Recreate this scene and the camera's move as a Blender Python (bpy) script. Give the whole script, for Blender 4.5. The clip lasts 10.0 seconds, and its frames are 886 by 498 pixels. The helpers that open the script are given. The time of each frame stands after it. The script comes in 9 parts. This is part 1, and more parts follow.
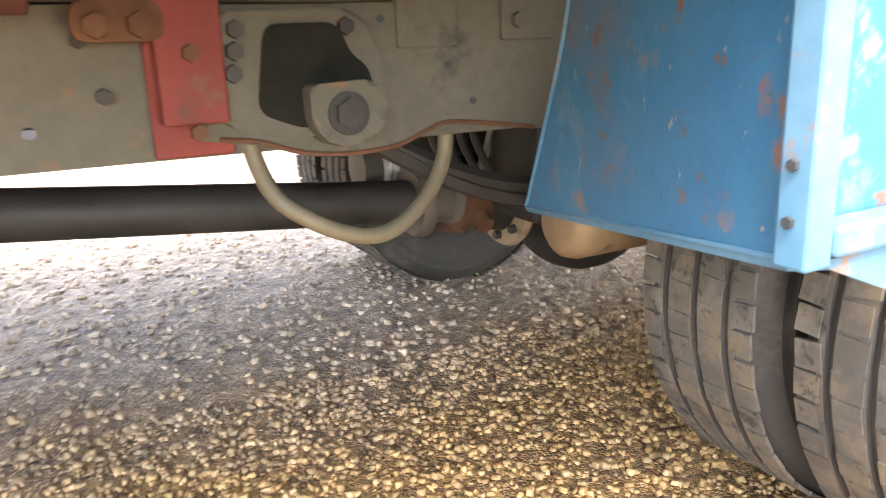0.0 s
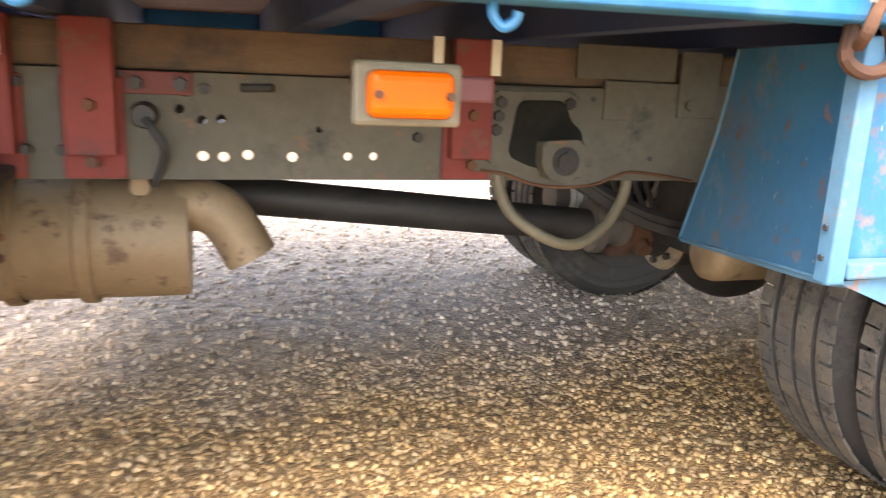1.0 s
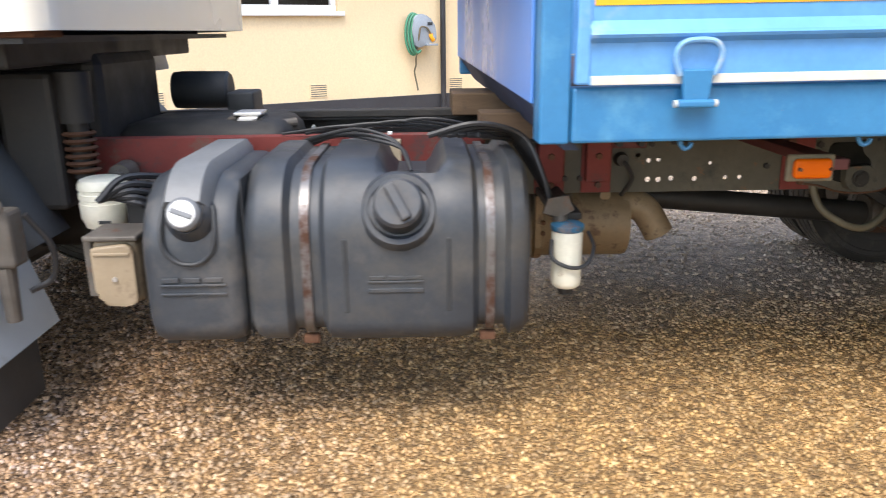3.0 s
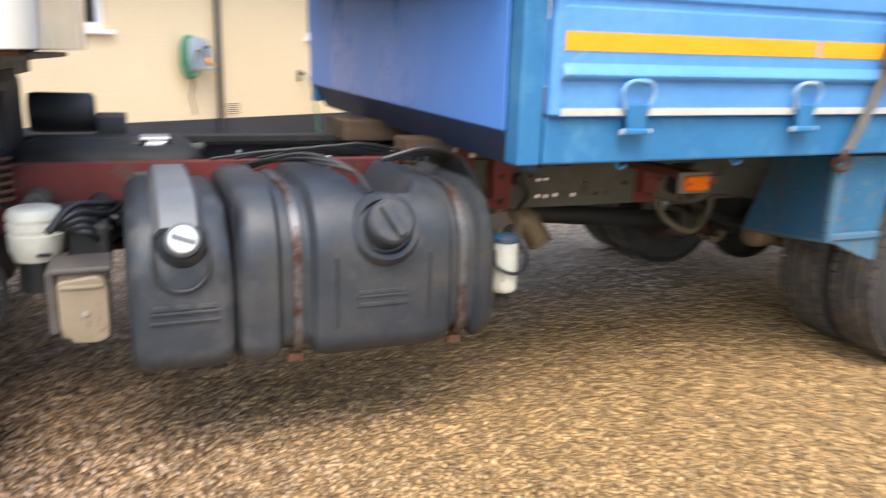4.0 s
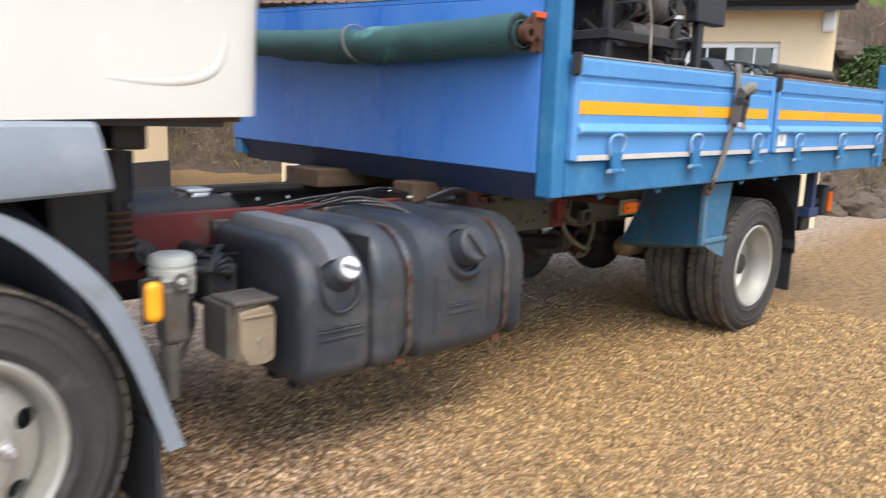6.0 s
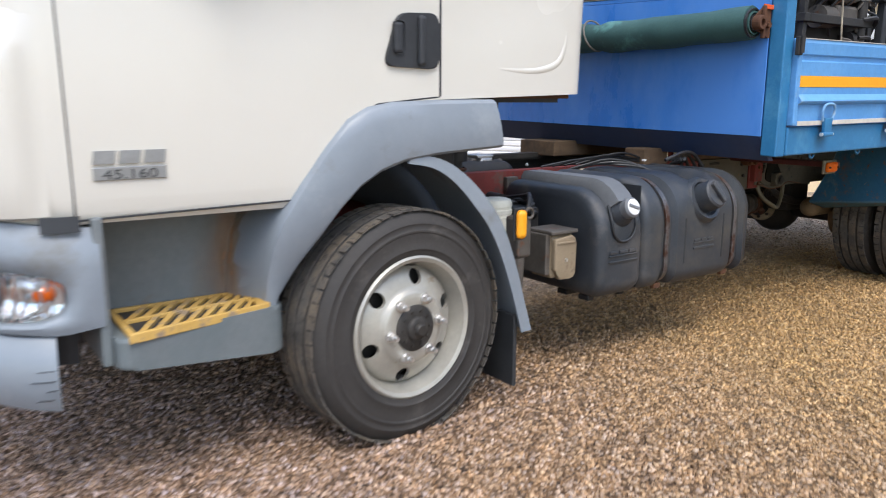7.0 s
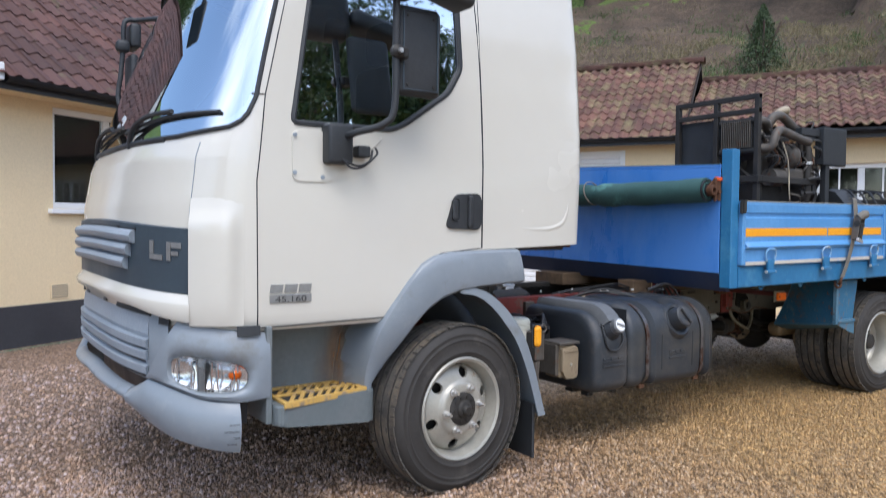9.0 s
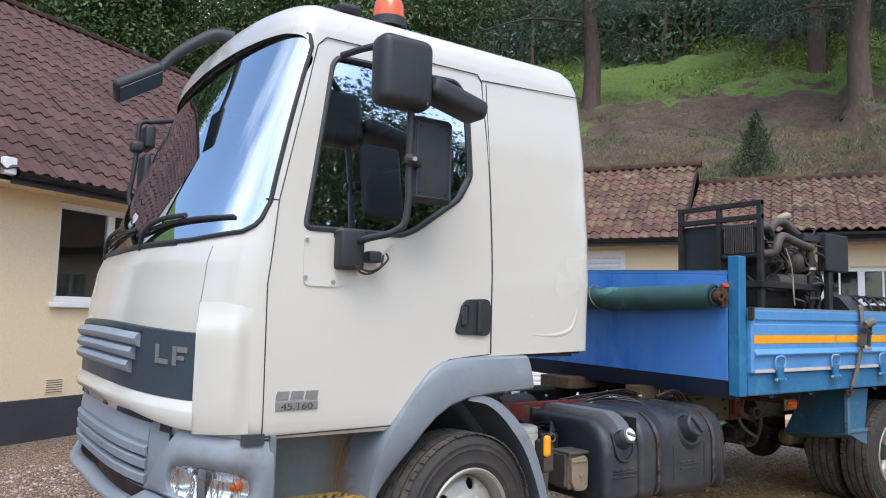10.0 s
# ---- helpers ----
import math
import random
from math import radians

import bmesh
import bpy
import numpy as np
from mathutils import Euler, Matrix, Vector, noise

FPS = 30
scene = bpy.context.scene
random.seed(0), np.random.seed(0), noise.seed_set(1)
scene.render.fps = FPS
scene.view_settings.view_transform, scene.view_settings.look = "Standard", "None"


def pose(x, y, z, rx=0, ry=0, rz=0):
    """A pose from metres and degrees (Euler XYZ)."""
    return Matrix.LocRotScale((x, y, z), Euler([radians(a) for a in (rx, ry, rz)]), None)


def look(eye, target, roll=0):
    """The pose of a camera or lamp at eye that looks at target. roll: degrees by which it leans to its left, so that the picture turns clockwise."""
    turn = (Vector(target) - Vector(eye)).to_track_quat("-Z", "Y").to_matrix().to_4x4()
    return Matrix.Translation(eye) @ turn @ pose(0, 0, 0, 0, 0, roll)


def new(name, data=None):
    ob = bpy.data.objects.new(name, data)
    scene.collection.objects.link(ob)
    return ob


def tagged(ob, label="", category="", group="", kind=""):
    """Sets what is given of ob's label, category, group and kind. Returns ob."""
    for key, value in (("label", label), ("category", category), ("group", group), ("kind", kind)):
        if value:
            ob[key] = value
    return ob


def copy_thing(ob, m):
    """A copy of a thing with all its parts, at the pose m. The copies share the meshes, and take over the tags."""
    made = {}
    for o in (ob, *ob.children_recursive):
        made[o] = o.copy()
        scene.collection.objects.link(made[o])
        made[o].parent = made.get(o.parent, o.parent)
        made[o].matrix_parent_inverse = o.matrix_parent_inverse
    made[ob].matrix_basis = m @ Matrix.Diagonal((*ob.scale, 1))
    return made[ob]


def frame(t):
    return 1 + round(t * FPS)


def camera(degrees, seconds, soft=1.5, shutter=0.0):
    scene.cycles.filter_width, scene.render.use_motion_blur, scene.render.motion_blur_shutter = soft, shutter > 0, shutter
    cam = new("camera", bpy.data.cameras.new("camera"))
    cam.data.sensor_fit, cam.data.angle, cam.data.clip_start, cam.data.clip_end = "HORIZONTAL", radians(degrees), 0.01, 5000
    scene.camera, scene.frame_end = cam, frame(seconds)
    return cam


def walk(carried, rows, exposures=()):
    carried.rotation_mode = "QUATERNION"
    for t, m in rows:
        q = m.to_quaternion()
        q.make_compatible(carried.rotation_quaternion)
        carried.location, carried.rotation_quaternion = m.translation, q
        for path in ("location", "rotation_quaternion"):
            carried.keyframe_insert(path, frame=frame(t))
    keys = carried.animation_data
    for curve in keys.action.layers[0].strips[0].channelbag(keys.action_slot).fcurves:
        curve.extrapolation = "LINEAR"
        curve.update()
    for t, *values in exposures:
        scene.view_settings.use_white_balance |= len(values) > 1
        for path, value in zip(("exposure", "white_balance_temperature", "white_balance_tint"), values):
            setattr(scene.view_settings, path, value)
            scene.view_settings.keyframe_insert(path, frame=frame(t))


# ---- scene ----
cam = camera(61.3, 10.0, 1.0, 0.4)
EXPOSURES = [(0, 4.03, 6850, 12), (0.5, 3.75, 7100, 11), (1, 3.53, 6700, 12), (1.5, 2.98, 6900, 13), (2, 2.58, 7000, 11), (2.7, 2.17, 6700, 10), (4, 1.88, 6600, 10), (5, 1.76, 6500, 10), (6.5, 1.53, 6500, 10), (7.5, 1.25, 6100, 10), (8.5, 1.12, 6050, 10), (10, 1.14, 6150, 10)]
PATH = [
    (0, (2.865, -0.267, 0.744), (3.778, 1.436, 0.228), -2.0),
    (0.5, (2.779, -0.476, 0.791), (3.5, 1.327, 0.312), 1.5),
    (1, (2.564, -0.708, 0.836), (3.126, 1.154, 0.372), 2.6),
    (1.5, (2.449, -0.983, 0.934), (2.82, 0.918, 0.433), 1.9),
    (2, (2.389, -1.374, 1.029), (2.566, 0.527, 0.432), 0.6),
    (2.5, (2.155, -1.671, 1.158), (2.198, 0.234, 0.551), -0.7),
    (2.7, (1.985, -1.765, 1.173), (2.013, 0.148, 0.59), -1.0),
    (3.8, (1.154, -1.84, 1.154), (1.641, 0.03, 0.638), 1.9),
    (4, (1.018, -1.864, 1.183), (1.76, -0.072, 0.696), 1.8),
    (4.2, (0.898, -1.887, 1.231), (1.901, -0.212, 0.798), 1.8),
    (4.5, (0.75, -1.901, 1.287), (1.97, -0.347, 0.978), 1.7),
    (5, (0.498, -1.874, 1.302), (1.896, -0.46, 1.088), 1.5),
    (5.2, (0.388, -1.873, 1.292), (1.821, -0.499, 1.054), 1.7),
    (6.3, (-0.566, -1.734, 1.173), (0.725, -0.256, 0.786), 1.3),
    (6.5, (-0.777, -1.741, 1.166), (0.447, -0.209, 0.773), 0.8),
    (7, (-1.297, -1.971, 1.153), (-0.167, -0.367, 0.766), 0.1),
    (7.5, (-1.661, -2.355, 1.159), (-0.565, -0.734, 0.745), 0.4),
    (8, (-1.883, -2.627, 1.192), (-0.799, -0.981, 0.846), 0.1),
    (8.5, (-2.009, -2.769, 1.234), (-0.906, -1.116, 1.006), 0.4),
    (9, (-2.048, -2.812, 1.285), (-0.928, -1.156, 1.217), 0.6),
    (9.5, (-2.076, -2.812, 1.329), (-0.956, -1.159, 1.446), 0.9),
    (10, (-2.085, -2.765, 1.339), (-0.967, -1.117, 1.521), 1.4),
]
walk(cam, [(t, look(eye, target, roll)) for t, eye, target, roll in PATH], EXPOSURES)

# ---- daylight ----
world = bpy.data.worlds.new("sky")
scene.world = world
world.use_nodes = True
wn = world.node_tree
sky = wn.nodes.new("ShaderNodeTexSky")
sky.sky_type = 'NISHITA'
sky.sun_disc = False
sky.sun_elevation = radians(59)
sky.sun_rotation = radians(200)
sky.air_density, sky.dust_density, sky.ozone_density = 1.0, 1.6, 1.0
# broken white cloud, the same all round the sky
where = wn.nodes.new("ShaderNodeTexCoord")
flat = wn.nodes.new("ShaderNodeMapping")
flat.inputs["Scale"].default_value = (1.0, 1.0, 2.0)
wn.links.new(where.outputs["Generated"], flat.inputs[0])
puffs = wn.nodes.new("ShaderNodeTexNoise")
puffs.inputs["Scale"].default_value, puffs.inputs["Detail"].default_value, puffs.inputs["Roughness"].default_value = 1.2, 4.0, 0.5
wn.links.new(flat.outputs[0], puffs.inputs["Vector"])
cover = wn.nodes.new("ShaderNodeValToRGB")
cover.color_ramp.elements[0].position, cover.color_ramp.elements[1].position = 0.47, 0.72
wn.links.new(puffs.outputs["Fac"], cover.inputs[0])
cloudy = wn.nodes.new("ShaderNodeMix")
cloudy.data_type = 'RGBA'
cloudy.inputs[7].default_value = (7.5, 7.7, 8.0, 1.0)
wn.links.new(cover.outputs[0], cloudy.inputs[0])
wn.links.new(sky.outputs[0], cloudy.inputs[6])
wn.links.new(cloudy.outputs[2], wn.nodes["Background"].inputs[0])
wn.nodes["Background"].inputs[1].default_value = 0.15

sun_data = bpy.data.lights.new("sun", "SUN")
sun_data.energy, sun_data.angle, sun_data.color = 0.75, radians(30.0), (1.0, 0.95, 0.87)
sun = new("sun", sun_data)
sun.matrix_world = look((-2.0, -5.6, 10.0), (0, 0, 0))

# ---- materials ----
def node(nt, kind, **values):
    n = nt.nodes.new(kind)
    for k, v in values.items():
        if k in n.inputs:
            n.inputs[k].default_value = v
    return n


def rgb(c):
    return (*c, 1.0) if len(c) == 3 else c


def ramp(nt, fac, a, b, ca, cb):
    r = nt.nodes.new("ShaderNodeValToRGB")
    r.color_ramp.elements[0].position, r.color_ramp.elements[1].position = a, b
    r.color_ramp.elements[0].color, r.color_ramp.elements[1].color = rgb(ca), rgb(cb)
    nt.links.new(fac, r.inputs[0])
    return r.outputs[0]


def mix(nt, fac, a, b):
    m = nt.nodes.new("ShaderNodeMix")
    m.data_type = 'RGBA'
    for value, socket in ((fac, m.inputs[0]), (a, m.inputs[6]), (b, m.inputs[7])):
        if isinstance(value, (int, float)):
            socket.default_value = value
        elif isinstance(value, tuple):
            socket.default_value = rgb(value)
        else:
            nt.links.new(value, socket)
    return m.outputs[2]


def noise_at(nt, scale, detail=5.0, rough=0.6, stretch=(1, 1, 1), local=False):
    if local:
        src = nt.nodes.new("ShaderNodeTexCoord").outputs["Object"]
    else:
        src = nt.nodes.new("ShaderNodeNewGeometry").outputs["Position"]
    mp = nt.nodes.new("ShaderNodeMapping")
    mp.inputs["Scale"].default_value = stretch
    nt.links.new(src, mp.inputs[0])
    n = node(nt, "ShaderNodeTexNoise", Scale=scale, Detail=detail, Roughness=rough)
    nt.links.new(mp.outputs[0], n.inputs["Vector"])
    return n.outputs["Fac"]


def surf(name, a, b, scale=3.0, rough=(0.4, 0.6), metal=0.0, fine=60.0, bump=0.1, spots=None, spot_scale=9.0,
         spot_from=0.62, spot_to=0.68, stretch=(1, 1, 1), coat=0.0, vary=0.0, spot_rough=0.85, speckle=0.35):
    """Paint, plastic, metal or plaster: two tones in broad drifts, fine grain, relief, and patches of wear in a colour of their own."""
    m = bpy.data.materials.new(name)
    m.use_nodes = True
    nt = m.node_tree
    bsdf = nt.nodes["Principled BSDF"]
    broad = noise_at(nt, scale, 4, 0.6, stretch)
    grain = noise_at(nt, fine, 3, 0.7, stretch)
    col = ramp(nt, broad, 0.3, 0.72, a, b)
    dark = tuple(0.72 * v for v in a)
    col = mix(nt, ramp(nt, grain, 0.35, 0.75, (0, 0, 0), (speckle,) * 3), col, dark)
    ro = ramp(nt, broad, 0.3, 0.7, (rough[0],) * 3, (rough[1],) * 3)
    if spots:
        where = ramp(nt, noise_at(nt, spot_scale, 8, 0.68, stretch), spot_from, spot_to, (0, 0, 0), (1, 1, 1))
        col = mix(nt, where, col, spots)
        ro = mix(nt, where, ro, (spot_rough,) * 3)
    if vary:
        info = nt.nodes.new("ShaderNodeObjectInfo")
        hsv = nt.nodes.new("ShaderNodeHueSaturation")
        mr = node(nt, "ShaderNodeMapRange")
        mr.inputs[3].default_value, mr.inputs[4].default_value = 1 - vary, 1 + vary
        nt.links.new(info.outputs["Random"], mr.inputs[0])
        nt.links.new(mr.outputs[0], hsv.inputs["Value"])
        nt.links.new(col, hsv.inputs["Color"])
        col = hsv.outputs[0]
    nt.links.new(col, bsdf.inputs["Base Color"])
    nt.links.new(ro, bsdf.inputs["Roughness"])
    bsdf.inputs["Metallic"].default_value = metal
    bsdf.inputs["Coat Weight"].default_value = coat
    bsdf.inputs["Coat Roughness"].default_value = 0.12
    if bump:
        bp = node(nt, "ShaderNodeBump", Strength=bump, Distance=0.004)
        nt.links.new(grain, bp.inputs["Height"])
        nt.links.new(bp.outputs[0], bsdf.inputs["Normal"])
    return m


def glass(name, tint, rough=0.02, ior=1.5, gloss=0.0):
    m = bpy.data.materials.new(name)
    m.use_nodes = True
    b = m.node_tree.nodes["Principled BSDF"]
    b.inputs["Base Color"].default_value = rgb(tint)
    b.inputs["Transmission Weight"].default_value = 1.0
    b.inputs["Roughness"].default_value = rough
    b.inputs["IOR"].default_value = ior
    if gloss:
        # toughened glass at a raking angle: a steady mirror share over the clear pane
        nt = m.node_tree
        shine = nt.nodes.new("ShaderNodeBsdfGlossy")
        shine.inputs["Color"].default_value, shine.inputs["Roughness"].default_value = (0.86, 0.94, 1.0, 1.0), rough
        both_ways = nt.nodes.new("ShaderNodeMixShader")
        both_ways.inputs[0].default_value = gloss
        nt.links.new(b.outputs[0], both_ways.inputs[1])
        nt.links.new(shine.outputs[0], both_ways.inputs[2])
        nt.links.new(both_ways.outputs[0], nt.nodes["Material Output"].inputs[0])
    return m


def yard_tint(nt, col):
    """The gravel is golden and mossy beside the load bed and paler, pinker by the cab."""
    x = nt.nodes.new("ShaderNodeSeparateXYZ")
    nt.links.new(nt.nodes.new("ShaderNodeNewGeometry").outputs["Position"], x.inputs[0])
    add = nt.nodes.new("ShaderNodeMath")
    add.operation = 'MULTIPLY_ADD'
    nt.links.new(noise_at(nt, 0.8, 5, 0.65), add.inputs[0])
    add.inputs[1].default_value = 3.0
    nt.links.new(x.outputs[0], add.inputs[2])
    tint = ramp(nt, add.outputs[0], 0.0, 1.0, (1.0, 0.945, 1.19), (1.0, 0.835, 0.52))
    far = tint.node
    span = node(nt, "ShaderNodeMapRange")
    span.inputs[1].default_value, span.inputs[2].default_value = 0.5, 4.0
    nt.links.new(add.outputs[0], span.inputs[0])
    nt.links.new(span.outputs[0], far.inputs[0])
    m = nt.nodes.new("ShaderNodeMix")
    m.data_type, m.blend_type = 'RGBA', 'MULTIPLY'
    m.inputs[0].default_value = 1.0
    nt.links.new(col, m.inputs[6])
    nt.links.new(tint, m.inputs[7])
    # gravel under and beyond the lorry is painted paler and greyer, lifting its shade
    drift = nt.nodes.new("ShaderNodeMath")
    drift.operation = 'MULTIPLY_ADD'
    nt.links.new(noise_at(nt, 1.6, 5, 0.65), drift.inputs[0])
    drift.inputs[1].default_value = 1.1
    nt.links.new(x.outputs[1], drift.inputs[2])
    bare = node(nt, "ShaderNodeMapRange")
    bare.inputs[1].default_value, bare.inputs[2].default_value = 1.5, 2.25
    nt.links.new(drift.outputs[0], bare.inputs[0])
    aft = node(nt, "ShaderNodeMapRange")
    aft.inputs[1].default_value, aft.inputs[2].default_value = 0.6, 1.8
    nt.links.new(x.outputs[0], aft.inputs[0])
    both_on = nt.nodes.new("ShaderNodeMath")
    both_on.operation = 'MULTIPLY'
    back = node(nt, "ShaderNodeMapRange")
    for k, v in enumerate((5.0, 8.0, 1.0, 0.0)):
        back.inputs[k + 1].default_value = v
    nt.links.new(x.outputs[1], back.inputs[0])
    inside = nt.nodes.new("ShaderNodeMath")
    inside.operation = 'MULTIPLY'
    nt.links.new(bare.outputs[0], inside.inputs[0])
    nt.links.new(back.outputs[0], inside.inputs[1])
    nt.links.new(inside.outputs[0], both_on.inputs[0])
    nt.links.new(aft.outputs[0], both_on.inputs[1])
    shade_lift = ramp(nt, both_on.outputs[0], 0.0, 1.0, (1, 1, 1), (1.22, 1.38, 2.0))
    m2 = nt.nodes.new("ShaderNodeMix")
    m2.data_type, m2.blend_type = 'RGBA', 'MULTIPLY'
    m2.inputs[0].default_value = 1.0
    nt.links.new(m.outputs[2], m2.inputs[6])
    nt.links.new(shade_lift, m2.inputs[7])
    # damp and dry handfuls, a few centimetres across
    patch = ramp(nt, noise_at(nt, 16, 3, 0.75), 0.36, 0.66, (0.58, 0.565, 0.56), (1.36, 1.34, 1.31))
    m3 = nt.nodes.new("ShaderNodeMix")
    m3.data_type, m3.blend_type = 'RGBA', 'MULTIPLY'
    m3.inputs[0].default_value = 1.0
    m3.clamp_result = True
    film = mix(nt, ramp(nt, aft.outputs[0], 0.0, 1.0, (0, 0, 0), (0.42,) * 3), m2.outputs[2], (0.45, 0.285, 0.125))
    # a pale grey mix lifts the same shaded gravel further
    lifted_grey = mix(nt, ramp(nt, both_on.outputs[0], 0.0, 1.0, (0, 0, 0), (0.40,) * 3), film, (0.52, 0.50, 0.50))
    nt.links.new(lifted_grey, m3.inputs[6])
    nt.links.new(patch, m3.inputs[7])
    return m3.outputs[2]


def gravel_mat():
    m = bpy.data.materials.new("gravel")
    m.use_nodes = True
    nt = m.node_tree
    bsdf = nt.nodes["Principled BSDF"]
    pos = nt.nodes.new("ShaderNodeNewGeometry").outputs["Position"]
    v1 = node(nt, "ShaderNodeTexVoronoi", Scale=88.0, Randomness=1.0)
    v2 = node(nt, "ShaderNodeTexVoronoi", Scale=180.0, Randomness=1.0)
    for v in (v1, v2):
        nt.links.new(pos, v.inputs["Vector"])
    sep = nt.nodes.new("ShaderNodeSeparateColor")
    nt.links.new(v1.outputs["Color"], sep.inputs[0])
    stone = nt.nodes.new("ShaderNodeValToRGB")
    els = stone.color_ramp.elements
    els[0].color, els[1].color = (0.06, 0.042, 0.025, 1), (0.86, 0.76, 0.60, 1)
    for p, c in ((0.3, (0.27, 0.18, 0.088, 1)), (0.6, (0.47, 0.325, 0.165, 1)), (0.84, (0.58, 0.44, 0.26, 1))):
        e = els.new(p)
        e.color = c
    nt.links.new(sep.outputs[0], stone.inputs[0])
    gap = ramp(nt, v1.outputs["Distance"], 0.40, 0.85, (1, 1, 1), (0.40, 0.36, 0.32))
    mul = nt.nodes.new("ShaderNodeMix")
    mul.data_type, mul.blend_type = 'RGBA', 'MULTIPLY'
    mul.inputs[0].default_value = 1.0
    nt.links.new(stone.outputs[0], mul.inputs[6])
    nt.links.new(gap, mul.inputs[7])
    broad = ramp(nt, noise_at(nt, 0.55, 5, 0.6), 0.35, 0.7, (0.74, 0.72, 0.7), (1.1, 1.05, 0.98))
    mul2 = nt.nodes.new("ShaderNodeMix")
    mul2.data_type, mul2.blend_type = 'RGBA', 'MULTIPLY'
    mul2.inputs[0].default_value = 1.0
    nt.links.new(mul.outputs[2], mul2.inputs[6])
    nt.links.new(broad, mul2.inputs[7])
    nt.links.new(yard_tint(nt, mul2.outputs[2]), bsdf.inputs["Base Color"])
    bsdf.inputs["Roughness"].default_value = 0.62
    h = nt.nodes.new("ShaderNodeMath")
    h.operation = 'ADD'
    nt.links.new(v1.outputs["Distance"], h.inputs[0])
    nt.links.new(v2.outputs["Distance"], h.inputs[1])
    bp = node(nt, "ShaderNodeBump", Strength=0.9, Distance=0.012)
    bp.invert = True
    nt.links.new(h.outputs[0], bp.inputs["Height"])
    nt.links.new(bp.outputs[0], bsdf.inputs["Normal"])
    return m


def island_mat(name, colours, rough=0.6, bump=0.2, fine=40, yard=False):
    """Many loose pieces in one mesh: each takes a colour of its own from the row of colours."""
    m = bpy.data.materials.new(name)
    m.use_nodes = True
    nt = m.node_tree
    bsdf = nt.nodes["Principled BSDF"]
    geo = nt.nodes.new("ShaderNodeNewGeometry")
    r = nt.nodes.new("ShaderNodeValToRGB")
    els = r.color_ramp.elements
    els[0].color, els[1].color = rgb(colours[0]), rgb(colours[-1])
    for k, c in enumerate(colours[1:-1]):
        els.new((k + 1) / (len(colours) - 1)).color = rgb(c)
    nt.links.new(geo.outputs["Random Per Island"], r.inputs[0])
    grain = noise_at(nt, fine, 4, 0.7)
    col = mix(nt, ramp(nt, grain, 0.3, 0.75, (0, 0, 0), (0.5, 0.5, 0.5)), r.outputs[0], tuple(0.55 * v for v in colours[0]))
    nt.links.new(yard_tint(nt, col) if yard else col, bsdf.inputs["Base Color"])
    bsdf.inputs["Roughness"].default_value = rough
    bp = node(nt, "ShaderNodeBump", Strength=bump, Distance=0.01)
    nt.links.new(grain, bp.inputs["Height"])
    nt.links.new(bp.outputs[0], bsdf.inputs["Normal"])
    return m


RUST = (0.16, 0.07, 0.035)
M_gravel = gravel_mat()
M_blue = surf("blue_paint", (0.022, 0.155, 0.335), (0.042, 0.205, 0.395), 2.5, (0.32, 0.5), fine=35, spots=(0.30, 0.20, 0.14), spot_from=0.70, spot_to=0.73)
M_sky = surf("pale_blue_paint", (0.085, 0.28, 0.58), (0.135, 0.345, 0.64), 2.0, (0.28, 0.45), fine=30, spots=(0.42, 0.50, 0.55), spot_scale=6, spot_from=0.66, spot_to=0.72)
# the paler upright patches paint in the sheen of reflected sky
M_royal = surf("royal_blue_paint", (0.03, 0.18, 0.60), (0.06, 0.24, 0.66), 1.4, (0.22, 0.34), fine=25, stretch=(1, 1, 0.45), spots=(0.085, 0.25, 0.64), spot_scale=1.6, spot_from=0.43, spot_to=0.57, spot_rough=0.42)
M_wornblue = surf("worn_blue_paint", (0.028, 0.128, 0.235), (0.052, 0.170, 0.275), 4, (0.4, 0.6), fine=45, spots=(0.22, 0.11, 0.06), spot_scale=14, spot_from=0.565, spot_to=0.66)
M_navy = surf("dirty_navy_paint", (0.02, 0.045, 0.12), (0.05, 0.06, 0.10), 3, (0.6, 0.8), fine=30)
M_white = surf("cream_paint", (0.60, 0.567, 0.49), (0.64, 0.608, 0.535), 0.8, (0.20, 0.30), fine=12, bump=0.0, coat=0.6, speckle=0.03)
M_grey = surf("grey_plastic", (0.20, 0.228, 0.255), (0.245, 0.272, 0.298), 3, (0.30, 0.44), fine=50, bump=0.05, speckle=0.12, spots=(0.17, 0.165, 0.15), spot_scale=3.5, spot_from=0.56, spot_to=0.74)
M_greydirt = surf("stained_grey_plastic", (0.125, 0.15, 0.155), (0.185, 0.195, 0.195), 4, (0.5, 0.7), fine=40, spots=(0.20, 0.11, 0.05), spot_scale=3, spot_from=0.58, spot_to=0.72)
M_black = surf("black_plastic", (0.018, 0.02, 0.022), (0.035, 0.037, 0.04), 6, (0.45, 0.65), fine=60)
M_grille = surf("dark_grille_plastic", (0.035, 0.05, 0.065), (0.05, 0.07, 0.085), 4, (0.4, 0.55), fine=60)
M_slat = surf("grey_louvre_plastic", (0.25, 0.29, 0.33), (0.32, 0.36, 0.40), 4, (0.4, 0.5), fine=60)
M_tank = surf("dark_grey_tank_plastic", (0.022, 0.026, 0.032), (0.038, 0.043, 0.050), 3, (0.38, 0.52), fine=70, bump=0.1, spots=(0.10, 0.09, 0.08), spot_scale=4, spot_from=0.55, spot_to=0.75)
M_capgrey = surf("pale_grey_plastic", (0.12, 0.125, 0.13), (0.17, 0.175, 0.18), 5, (0.45, 0.6))
